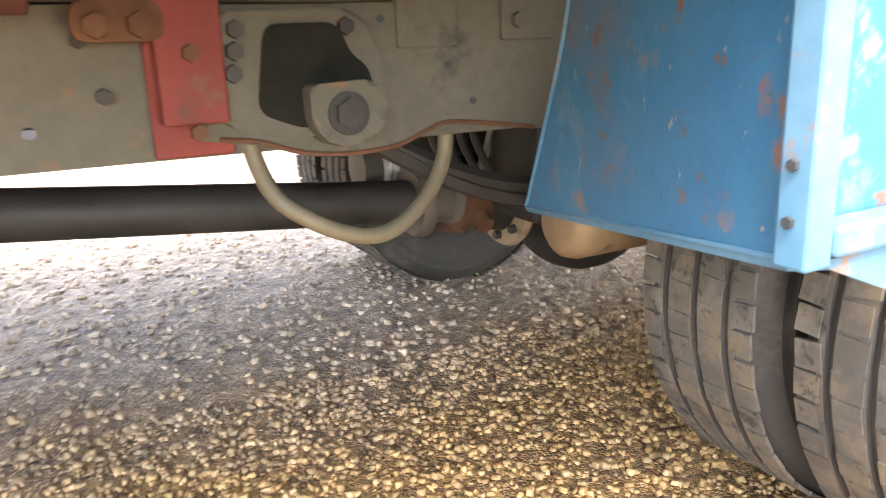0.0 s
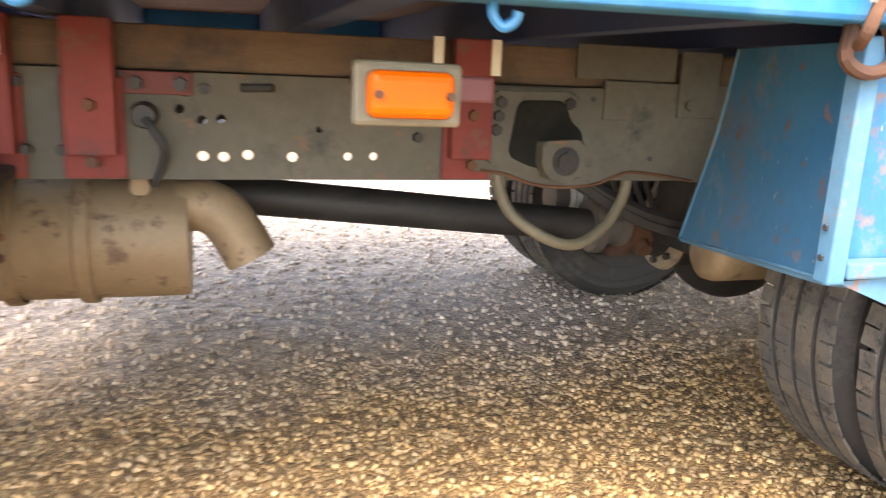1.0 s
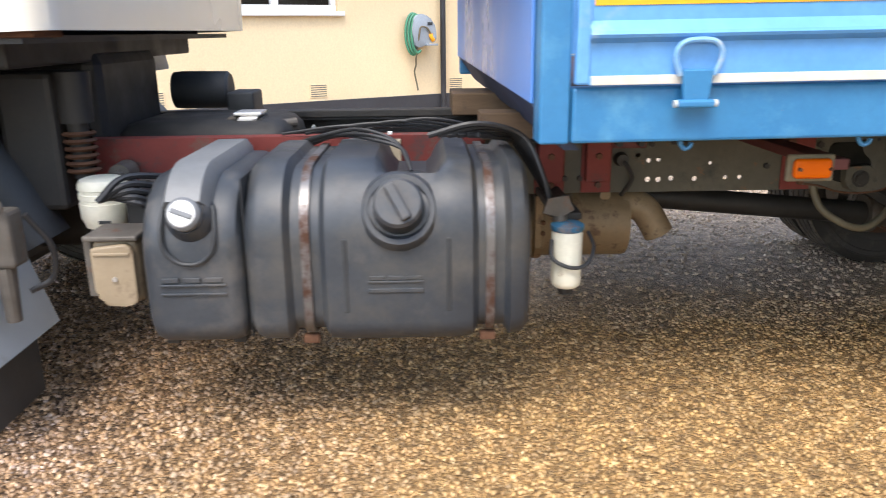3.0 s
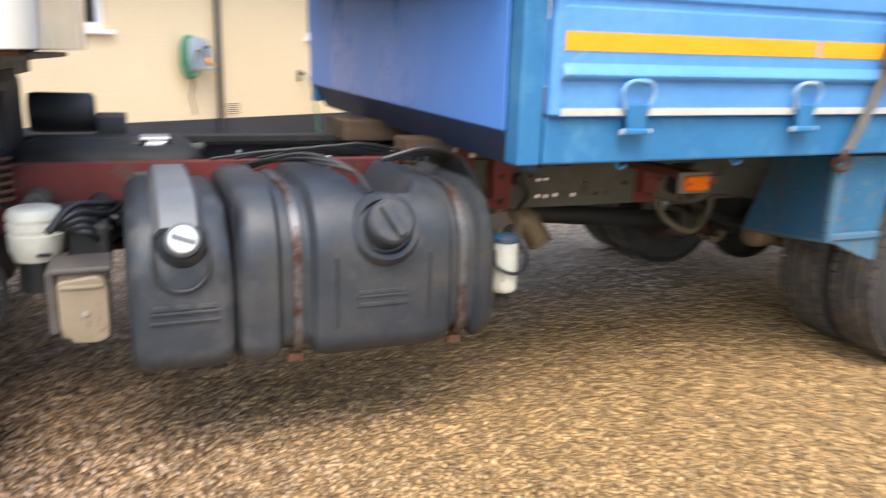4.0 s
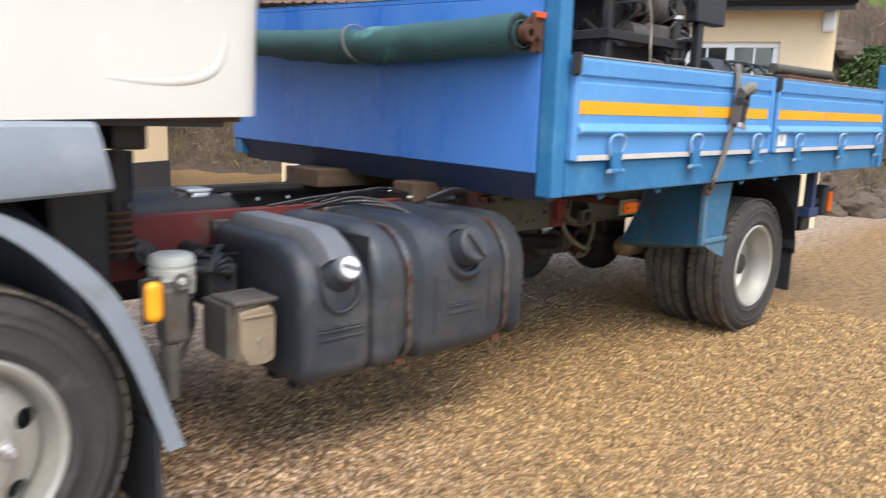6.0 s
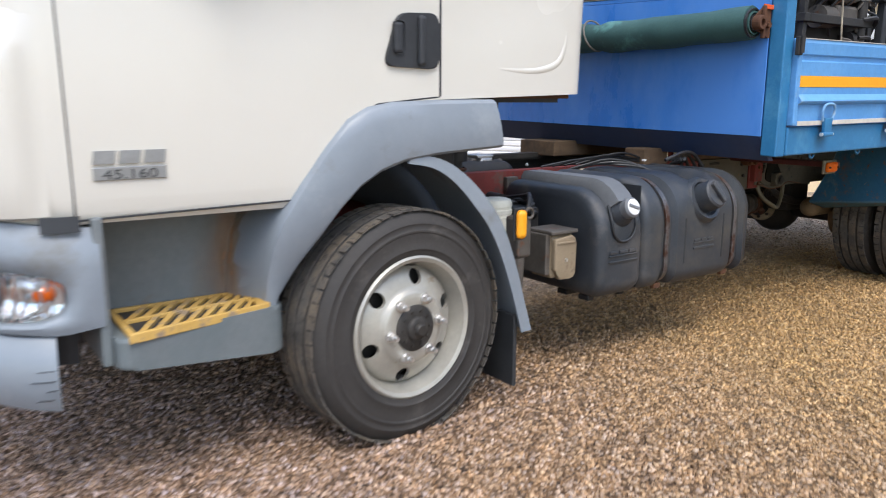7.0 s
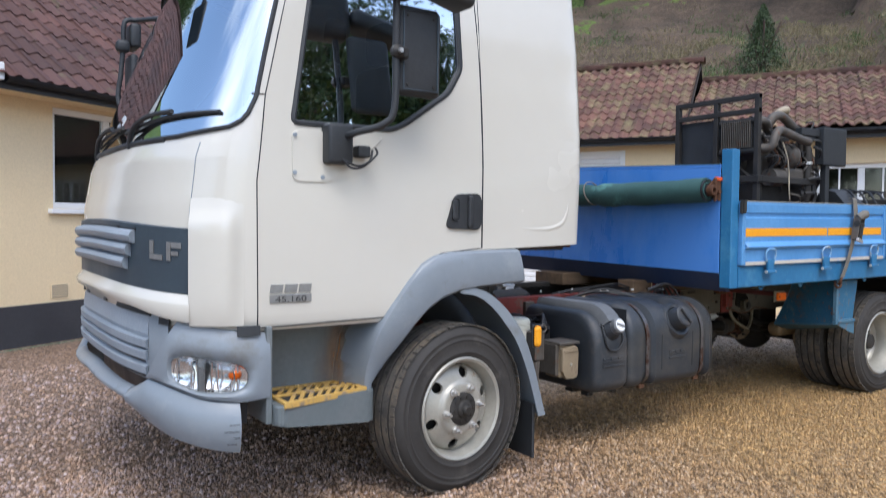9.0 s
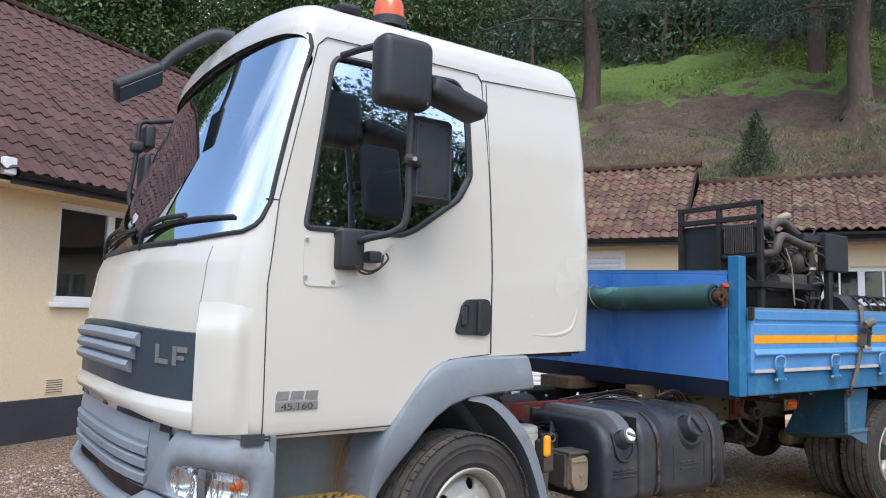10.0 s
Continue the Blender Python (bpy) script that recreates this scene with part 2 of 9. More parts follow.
M_tyre = surf("tyre_rubber", (0.028, 0.025, 0.0225), (0.05, 0.044, 0.038), 5, (0.65, 0.85), fine=55, bump=0.25, spots=(0.12, 0.105, 0.09), spot_scale=7, spot_from=0.55, spot_to=0.8)
M_tread = surf("worn_dusty_tread_rubber", (0.062, 0.055, 0.047), (0.105, 0.094, 0.08), 7, (0.75, 0.92), fine=45, bump=0.35, spots=(0.15, 0.135, 0.11), spot_scale=6, spot_from=0.52, spot_to=0.66)
M_rim = surf("silver_rim_paint", (0.38, 0.36, 0.31), (0.47, 0.445, 0.38), 5, (0.32, 0.5), 0.35, fine=45, spots=(0.30, 0.24, 0.17), spot_scale=12, spot_from=0.66, spot_to=0.72)
M_steel = surf("bright_steel", (0.62, 0.61, 0.59), (0.72, 0.70, 0.67), 6, (0.3, 0.5), 0.85, fine=40)
M_hub = surf("greasy_iron_hub", (0.026, 0.024, 0.022), (0.065, 0.058, 0.05), 9, (0.5, 0.7), 0.4, fine=60)
M_rail = surf("grey_primed_steel", (0.078, 0.072, 0.054), (0.125, 0.114, 0.088), 3, (0.6, 0.8), fine=40, spots=(0.05, 0.05, 0.045), spot_scale=5, spot_from=0.55, spot_to=0.68)
M_red = surf("red_oxide_steel", (0.15, 0.032, 0.026), (0.22, 0.052, 0.042), 5, (0.55, 0.8), fine=40, spots=(0.12, 0.09, 0.07), spot_scale=6, spot_from=0.58, spot_to=0.68)
M_darkred = surf("dirty_red_steel", (0.085, 0.022, 0.02), (0.14, 0.04, 0.034), 5, (0.6, 0.8), fine=40)
M_dark = surf("oily_black_steel", (0.016, 0.015, 0.014), (0.045, 0.04, 0.035), 8, (0.45, 0.75), 0.2, fine=40)
M_rust = surf("rusty_steel", (0.085, 0.042, 0.026), (0.15, 0.075, 0.043), 8, (0.7, 0.9), fine=50, spots=(0.08, 0.05, 0.04), spot_from=0.55, spot_to=0.65)
M_iron = surf("bare_cast_iron", (0.085, 0.074, 0.062), (0.15, 0.132, 0.112), 12, (0.5, 0.75), 0.4, fine=50, spots=RUST, spot_scale=16, spot_from=0.58, spot_to=0.7)
M_exh = surf("tan_heat_shield_steel", (0.21, 0.145, 0.08), (0.31, 0.225, 0.13), 4, (0.5, 0.7), 0.25, fine=35, spots=(0.15, 0.09, 0.05), spot_scale=6, spot_from=0.6, spot_to=0.7)
M_hose = surf("ochre_hose", (0.12, 0.10, 0.06), (0.19, 0.155, 0.095), 8, (0.55, 0.7))
M_cable = surf("black_cable", (0.015, 0.015, 0.016), (0.03, 0.03, 0.031), 8, (0.4, 0.6))
M_amber = surf("amber_lens", (0.58, 0.09, 0.0005), (0.66, 0.12, 0.001), 8, (0.32, 0.42), fine=20, bump=0.0, coat=0.05, speckle=0.1)
M_orange = surf("yellow_reflective_tape", (0.90, 0.36, 0.01), (0.95, 0.42, 0.015), 6, (0.35, 0.5), fine=40, bump=0)
M_filter = surf("cream_filter_paint", (0.70, 0.66, 0.52), (0.78, 0.74, 0.60), 5, (0.35, 0.5), spots=(0.45, 0.38, 0.27), spot_scale=8, spot_from=0.64, spot_to=0.7)
M_tan = surf("sun_yellowed_plastic", (0.36, 0.30, 0.21), (0.44, 0.37, 0.27), 5, (0.5, 0.65))
M_boxtan = surf("weathered_tan_plastic", (0.23, 0.175, 0.11), (0.31, 0.24, 0.155), 6, (0.5, 0.65), fine=40, spots=(0.15, 0.105, 0.07), spot_scale=9, spot_from=0.56, spot_to=0.68)
M_step = surf("worn_yellow_steel", (0.52, 0.31, 0.07), (0.62, 0.40, 0.12), 7, (0.55, 0.75), spots=(0.27, 0.20, 0.13), spot_scale=14, spot_from=0.52, spot_to=0.62)
M_tarp = surf("green_canvas", (0.025, 0.075, 0.07), (0.05, 0.12, 0.11), 5, (0.6, 0.8), fine=60, bump=0.3, spots=(0.10, 0.24, 0.22), spot_scale=4, spot_from=0.58, spot_to=0.7)
M_strap = surf("grey_webbing", (0.16, 0.145, 0.12), (0.22, 0.20, 0.165), 9, (0.8, 0.9), fine=90)
M_timber = surf("rough_sawn_timber", (0.11, 0.07, 0.042), (0.17, 0.115, 0.07), 3, (0.7, 0.85), fine=30, stretch=(1, 9, 9), bump=0.3)
M_wall = surf("yellow_masonry_paint", (0.78, 0.61, 0.37), (0.82, 0.66, 0.42), 0.7, (0.75, 0.9), fine=45, bump=0.35)
M_plinth = surf("black_bitumen_paint", (0.03, 0.03, 0.035), (0.05, 0.05, 0.055), 2, (0.55, 0.8), fine=30)
M_upvc = surf("white_upvc", (0.78, 0.78, 0.78), (0.83, 0.83, 0.82), 2, (0.3, 0.4), fine=20, bump=0, speckle=0.05)
M_gutter = surf("black_gutter_plastic", (0.02, 0.02, 0.024), (0.04, 0.04, 0.045), 5, (0.35, 0.5))
M_pane = glass("window_glass", (0.8, 0.86, 0.86))
M_screen = glass("windscreen_glass", (0.30, 0.40, 0.46), 0.015, 1.6, 0.55)
M_sideglass = glass("side_window_glass", (0.22, 0.27, 0.27), 0.02, 1.55, 0.72)
M_lamp = glass("headlamp_glass", (0.95, 0.97, 0.98))
# the dark of unlit rooms and slots is put into this colour
M_room = surf("room_shade_paint", (0.10, 0.095, 0.09), (0.14, 0.13, 0.12), 1, (0.8, 0.9), bump=0)
M_seat = surf("dark_seat_cloth", (0.02, 0.022, 0.026), (0.04, 0.042, 0.048), 5, (0.8, 0.95), fine=80)
M_chrome = surf("chrome_reflector", (0.84, 0.84, 0.84), (0.9, 0.9, 0.9), 5, (0.26, 0.40), 0.75, bump=0, speckle=0.1)
M_optic = surf("lamp_reflector_chrome", (0.80, 0.80, 0.80), (0.9, 0.9, 0.9), 30, (0.05, 0.16), 1.0, fine=90, bump=0.12, speckle=0.1)
M_sticker = surf("white_sticker", (0.74, 0.74, 0.72), (0.80, 0.80, 0.78), 8, (0.4, 0.5), bump=0)
M_badge = surf("grey_badge_plastic", (0.27, 0.27, 0.26), (0.34, 0.34, 0.33), 12, (0.3, 0.45), 0.5, bump=0)
M_badgedark = surf("dark_badge_plastic", (0.05, 0.05, 0.05), (0.07, 0.07, 0.07), 12, (0.4, 0.5), bump=0)
M_hosegreen = surf("green_garden_hose", (0.05, 0.22, 0.13), (0.08, 0.28, 0.17), 8, (0.5, 0.6))
M_cardboard = surf("blue_drum_plastic", (0.03, 0.10, 0.30), (0.05, 0.14, 0.36), 4, (0.4, 0.5))
M_beacon = surf("beacon_plastic", (0.75, 0.10, 0.012), (0.85, 0.14, 0.02), 6, (0.15, 0.25), fine=20, bump=0.0, coat=0.5)
M_ruststain = surf("rust_stained_plastic", (0.36, 0.19, 0.075), (0.24, 0.14, 0.07), 9, (0.7, 0.85), fine=40, spots=(0.17, 0.20, 0.21), spot_scale=12, spot_from=0.56, spot_to=0.66, stretch=(1, 1, 0.25))
nt = M_ruststain.node_tree
lay = nt.nodes.new("ShaderNodeSeparateXYZ")
nt.links.new(nt.nodes.new("ShaderNodeTexCoord").outputs["UV"], lay.inputs[0])
fade = nt.nodes.new("ShaderNodeMath")
fade.operation = 'MULTIPLY'
nt.links.new(ramp(nt, lay.outputs[0], 0.05, 1.0, (0, 0, 0), (0.95,) * 3), fade.inputs[0])
nt.links.new(ramp(nt, noise_at(nt, 14, 5, 0.65, (1, 1, 0.2)), 0.22, 0.75, (0, 0, 0), (1, 1, 1)), fade.inputs[1])
thin = nt.nodes.new("ShaderNodeMixShader")
nt.links.new(fade.outputs[0], thin.inputs[0])
nt.links.new(nt.nodes.new("ShaderNodeBsdfTransparent").outputs[0], thin.inputs[1])
nt.links.new(nt.nodes["Principled BSDF"].outputs[0], thin.inputs[2])
nt.links.new(thin.outputs[0], nt.nodes["Material Output"].inputs[0])
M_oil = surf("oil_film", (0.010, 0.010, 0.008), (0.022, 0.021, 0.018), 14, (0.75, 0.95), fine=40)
M_faded = surf("faded_blue_paint", (0.06, 0.155, 0.235), (0.115, 0.215, 0.285), 5, (0.5, 0.7), fine=45, spots=(0.22, 0.13, 0.085), spot_scale=16, spot_from=0.56, spot_to=0.64)
M_strapsteel = surf("strap_steel", (0.15, 0.145, 0.145), (0.22, 0.21, 0.205), 4, (0.3, 0.5), 0.8, fine=40, spots=(0.10, 0.05, 0.032), spot_scale=7, spot_from=0.46, spot_to=0.60)
M_bail = surf("scuffed_blue_wire", (0.14, 0.34, 0.60), (0.26, 0.44, 0.62), 14, (0.4, 0.6), fine=40, spots=(0.34, 0.40, 0.44), spot_scale=16, spot_from=0.5, spot_to=0.6)
M_edge = surf("paint_worn_to_cream", (0.52, 0.49, 0.42), (0.64, 0.60, 0.52), 9, (0.6, 0.8), fine=30, spots=(0.13, 0.36, 0.66), spot_scale=5, spot_from=0.60, spot_to=0.63, spot_rough=0.4)
M_bare = surf("chipped_primer", (0.36, 0.42, 0.45), (0.50, 0.50, 0.46), 9, (0.6, 0.8), fine=30, spots=(0.13, 0.36, 0.66), spot_scale=11, spot_from=0.58, spot_to=0.62, spot_rough=0.4)
def chips(m, colour, scale, lo, hi):
    """More wear on a finished paint: chips in another colour."""
    nt = m.node_tree
    socket = nt.nodes["Principled BSDF"].inputs["Base Color"]
    under = socket.links[0].from_socket
    where = ramp(nt, noise_at(nt, scale, 6, 0.7), lo, hi, (0, 0, 0), (1, 1, 1))
    nt.links.new(mix(nt, where, under, colour), socket)


chips(M_wornblue, (0.13, 0.21, 0.26), 7, 0.55, 0.72)
chips(M_wornblue, (0.26, 0.25, 0.22), 26, 0.64, 0.68)
chips(M_wornblue, (0.16, 0.12, 0.085), 3.0, 0.56, 0.80)
chips(M_wornblue, (0.17, 0.085, 0.045), 19, 0.60, 0.66)
chips(M_wornblue, (0.05, 0.10, 0.14), 40, 0.66, 0.69)
chips(M_sky, (0.40, 0.46, 0.50), 2.2, 0.60, 0.78)
chips(M_sky, (0.15, 0.12, 0.11), 34, 0.70, 0.73)
chips(M_blue, (0.10, 0.30, 0.46), 3.0, 0.52, 0.74)
chips(M_blue, (0.20, 0.15, 0.12), 30, 0.69, 0.72)
chips(M_timber, (0.05, 0.04, 0.035), 3.5, 0.48, 0.68)
chips(M_exh, (0.12, 0.075, 0.045), 16, 0.56, 0.64)
chips(M_rail, (0.16, 0.09, 0.05), 22, 0.64, 0.68)
chips(M_red, (0.07, 0.05, 0.045), 9, 0.56, 0.68)
chips(M_tread, (0.15, 0.118, 0.082), 9, 0.46, 0.66)
chips(M_tread, (0.035, 0.032, 0.03), 28, 0.56, 0.64)
chips(M_grey, (0.33, 0.35, 0.36), 2.0, 0.55, 0.8)
chips(M_tank, (0.085, 0.075, 0.06), 2.5, 0.52, 0.8)
for m, gloss in ((M_amber, 0.15), (M_wornblue, 0.25), (M_faded, 0.25), (M_rail, 0.25), (M_timber, 0.2), (M_oil, 0.1), (M_rust, 0.15), (M_red, 0.2)):
    m.node_tree.nodes["Principled BSDF"].inputs["Specular IOR Level"].default_value = gloss

# ---- shapes ----
def part(name, bm, material, parent=None, label="", smooth=False, keep=False):
    me = bpy.data.meshes.new(name)
    if not keep:
        bmesh.ops.recalc_face_normals(bm, faces=bm.faces[:])
    bm.to_mesh(me)
    bm.free()
    for m in (material if isinstance(material, (list, tuple)) else (material,)):
        me.materials.append(m)
    if smooth:
        me.polygons.foreach_set("use_smooth", [True] * len(me.polygons))
        me.set_sharp_from_angle(angle=radians(38))
    ob = new(name, me)
    if parent is not None:
        ob.parent = parent
    return tagged(ob, label) if label else ob


def thing(name, label, category, group="", at=(0, 0, 0), kind=""):
    e = new(name)
    e.location = at
    return tagged(e, label, category, group, kind)


def B():
    return bmesh.new()


def box(bm, x0, x1, y0, y1, z0, z1, bevel=0.0, seg=2, m=None):
    """A block from corner to corner, its edges rounded."""
    t = Matrix.Translation(((x0 + x1) / 2, (y0 + y1) / 2, (z0 + z1) / 2)) @ Matrix.Diagonal((abs(x1 - x0), abs(y1 - y0), abs(z1 - z0), 1))
    g = bmesh.ops.create_cube(bm, size=1, matrix=t)
    vs = g["verts"]
    if bevel:
        es = list({e for v in vs for e in v.link_edges})
        r = bmesh.ops.bevel(bm, geom=es, offset=bevel, segments=seg, affect='EDGES', profile=0.5)
        vs = list({v for f in r["faces"] for v in f.verts} | {v for v in vs if v.is_valid})
    if m is not None:
        bmesh.ops.transform(bm, matrix=m, verts=vs)
    return bm


def rod(bm, a, b, r, r2=None, seg=12, caps=True):
    a, b = Vector(a), Vector(b)
    d = b - a
    q = d.to_track_quat('Z', 'Y').to_matrix().to_4x4()
    bmesh.ops.create_cone(bm, cap_ends=caps, segments=seg, radius1=r, radius2=r if r2 is None else r2, depth=d.length,
                          matrix=Matrix.Translation((a + b) / 2) @ q)
    return bm


def curve_points(pts, n=8):
    """A smooth line through the points."""
    p = [Vector(q) for q in pts]
    p = [2 * p[0] - p[1]] + p + [2 * p[-1] - p[-2]]
    out = []
    for i in range(1, len(p) - 2):
        for k in range(n):
            t = k / n
            out.append(0.5 * ((2 * p[i]) + (p[i + 1] - p[i - 1]) * t + (2 * p[i - 1] - 5 * p[i] + 4 * p[i + 1] - p[i + 2]) * t * t
                              + (3 * p[i] - p[i - 1] - 3 * p[i + 1] + p[i + 2]) * t ** 3))
    return out + [p[-2]]


def tube(bm, pts, r, seg=8, smooth=True, n=6, radii=None):
    """A round hose or pipe along the points."""
    line = curve_points(pts, n) if smooth else [Vector(q) for q in pts]
    rings, up = [], Vector((0.13, 0.21, 0.97))
    for i, c in enumerate(line):
        d = (line[min(i + 1, len(line) - 1)] - line[max(i - 1, 0)]).normalized()
        s = d.cross(up)
        if s.length < 0.05:
            s = d.cross(Vector((1, 0, 0)))
        s.normalize()
        up = s.cross(d)
        rr = r if radii is None else radii(i / (len(line) - 1))
        rings.append([bm.verts.new(c + rr * (math.cos(a) * s + math.sin(a) * up)) for a in (2 * math.pi * k / seg for k in range(seg))])
    skin(bm, rings, True)
    bm.faces.new(rings[0]), bm.faces.new(rings[-1])
    return bm


def skin(bm, rings, closed=False):
    for a, b in zip(rings, rings[1:]):
        n = len(a)
        for k in range(n if closed else n - 1):
            bm.faces.new((a[k], a[(k + 1) % n], b[(k + 1) % n], b[k]))


def lathe(bm, profile, m=None, seg=48):
    """Turns (radius, along) about the y axis."""
    m = m or Matrix()
    rings = [[bm.verts.new(m @ Vector((r * math.cos(a), h, r * math.sin(a)))) for a in (2 * math.pi * k / seg for k in range(seg))] for r, h in profile]
    skin(bm, rings, True)
    return bm


def prism(bm, poly, axis, d0, d1, bevel=0.0):
    """A flat outline pushed through along an axis: x takes (y, z), y takes (x, z), z takes (x, y)."""
    def at(p, d):
        return {"x": (d, *p), "y": (p[0], d, p[1]), "z": (*p, d)}[axis]
    a, b = [bm.verts.new(at(p, d0)) for p in poly], [bm.verts.new(at(p, d1)) for p in poly]
    n = len(poly)
    fs = [bm.faces.new(a), bm.faces.new(b)] + [bm.faces.new((a[k], a[(k + 1) % n], b[(k + 1) % n], b[k])) for k in range(n)]
    if bevel:
        es = [e for f in fs[:2] for e in f.edges]
        bmesh.ops.bevel(bm, geom=es, offset=bevel, segments=2, affect='EDGES', profile=0.5)
    return bm


def inside(p, poly):
    x, z = p
    hit = False
    for (x0, z0), (x1, z1) in zip(poly, poly[1:] + poly[:1]):
        if (z0 > z) != (z1 > z) and x < (x1 - x0) * (z - z0) / (z1 - z0) + x0:
            hit = not hit
    return hit


def cut_lines(bm, poly, axis):
    """Cuts the mesh along every side of an outline, seen along an axis."""
    for p, q in zip(poly, poly[1:] + poly[:1]):
        d = Vector((q[0] - p[0], q[1] - p[1]))
        if d.length < 1e-6:
            continue
        if axis == "y":
            co, no = Vector((p[0], 0, p[1])), Vector((-d.y, 0, d.x))
        else:
            co, no = Vector((0, p[0], p[1])), Vector((0, -d.y, d.x))
        bmesh.ops.bisect_plane(bm, geom=bm.verts[:] + bm.edges[:] + bm.faces[:], dist=1e-5, plane_co=co, plane_no=no)


def rounded(poly, r, n=4):
    """An outline with rounded corners."""
    out = []
    for k, p in enumerate(poly):
        p, a, b = Vector(p), Vector(poly[k - 1]), Vector(poly[(k + 1) % len(poly)])
        rr = min(r, (a - p).length / 2.2, (b - p).length / 2.2)
        s, e = p + (a - p).normalized() * rr, p + (b - p).normalized() * rr
        for i in range(n + 1):
            t = i / n
            out.append(tuple((1 - t) ** 2 * s + 2 * t * (1 - t) * p + t * t * e))
    return out


def bolt(bm, c, d, r=0.012, h=0.01):
    rod(bm, Vector(c), Vector(c) + Vector(d).normalized() * h, r, r * 0.92, 6)
    return bm

# ---- the yard, the bank and the two wings of the bungalow ----
TH = radians(31)
U, V = Vector((math.cos(TH), math.sin(TH), 0)), Vector((math.sin(TH), -math.cos(TH), 0))
N = Vector((-math.sin(TH), math.cos(TH), 0))
L0, G0 = Vector((-1.2, 5.85, 0)), Vector((7.36, 4.7, 0))


def wing(origin, along, back):
    m = Matrix.Identity(4)
    for k, c in enumerate((along, back, Vector((0, 0, 1)), origin)):
        for r in range(3):
            m[r][k] = c[r]
    return m


ML, MG = wing(L0, U, N), wing(G0, V, U)
IML, IMG = ML.inverted(), MG.inverted()


def smoothstep(a, b, x):
    t = min(max((x - a) / (b - a), 0), 1)
    return t * t * (3 - 2 * t)


def hill_depth(x, y):
    """How far a place lies inside the foot of the bank."""
    l = IML @ Vector((x, y, 0))
    foot = 9.95 if l.y > -8.9 else min(8.6 + 0.85 * (-9 - l.y), 10.4)
    wob = 0.35 * noise.noise((x * 0.45, y * 0.45, 3.1))
    return max(l.x - foot, l.y - 8.3) + wob


def height(x, y):
    """The ground: a level yard, a raw bank behind the buildings, and a wooded hill above it."""
    d = hill_depth(x, y)
    if d <= 0:
        return 0.0
    rough = 0.30 * noise.noise((x * 0.9, y * 0.9, 0.3)) + 0.6 * noise.noise((x * 0.23, y * 0.23, 1.3))
    z = 3.4 * smoothstep(0, 3.0, d) + 0.50 * max(d - 1.8, 0) + rough * smoothstep(0.2, 2.0, d)
    return z if d < 40 else z - 0.42 * (d - 40)


def axis_steps(lo, hi, fine_lo, fine_hi, fine, grow=1.35):
    v = [fine_lo + i * fine for i in range(int((fine_hi - fine_lo) / fine) + 1)]
    s = fine
    while v[0] > lo:
        s *= grow
        v.insert(0, max(v[0] - s, lo))
    s = fine
    while v[-1] < hi:
        s *= grow
        v.append(min(v[-1] + s, hi))
    return v


def hill_mat():
    m = bpy.data.materials.new("hillside")
    m.use_nodes = True
    nt = m.node_tree
    bsdf = nt.nodes["Principled BSDF"]
    soil = ramp(nt, noise_at(nt, 0.9, 10, 0.75), 0.34, 0.66, (0.05, 0.034, 0.022), (0.165, 0.112, 0.075))
    grass = ramp(nt, noise_at(nt, 5.0, 6, 0.7), 0.3, 0.7, (0.05, 0.085, 0.016), (0.14, 0.205, 0.035))
    z = nt.nodes.new("ShaderNodeSeparateXYZ")
    nt.links.new(nt.nodes.new("ShaderNodeNewGeometry").outputs["Position"], z.inputs[0])
    top = node(nt, "ShaderNodeMapRange")
    top.inputs[1].default_value, top.inputs[2].default_value = 9.2, 13.5
    nt.links.new(z.outputs[2], top.inputs[0])
    add = nt.nodes.new("ShaderNodeMath")
    add.operation = 'MULTIPLY_ADD'
    nt.links.new(noise_at(nt, 0.45, 5, 0.65), add.inputs[0])
    add.inputs[1].default_value = 1.5
    nt.links.new(top.outputs[0], add.inputs[2])
    soil = mix(nt, ramp(nt, noise_at(nt, 7.0, 8, 0.75), 0.42, 0.66, (0, 0, 0), (0.75, 0.75, 0.75)), soil, (0.045, 0.034, 0.022))
    col = mix(nt, ramp(nt, add.outputs[0], 0.98, 1.3, (0, 0, 0), (1, 1, 1)), soil, grass)
    nt.links.new(col, bsdf.inputs["Base Color"])
    bsdf.inputs["Roughness"].default_value = 0.95
    bp = node(nt, "ShaderNodeBump", Strength=0.8, Distance=0.08)
    nt.links.new(noise_at(nt, 6.0, 8, 0.75), bp.inputs["Height"])
    nt.links.new(bp.outputs[0], bsdf.inputs["Normal"])
    return m


M_hill = hill_mat()
xs, ys = axis_steps(-700, 700, -14, 46, 0.5), axis_steps(-700, 700, -10, 46, 0.5)
bm = B()
grid = [[bm.verts.new((x, y, height(x, y))) for y in ys] for x in xs]
for i in range(len(xs) - 1):
    for j in range(len(ys) - 1):
        f = bm.faces.new((grid[i][j], grid[i + 1][j], grid[i + 1][j + 1], grid[i][j + 1]))
        f.material_index = 1 if max(v.co.z for v in f.verts) > 0.05 else 0
        f.smooth = True
tagged(part("ground", bm, (M_gravel, M_hill)), "golden pea-gravel yard rising to a raw earth bank and grassy hill", "ground", kind="structure")


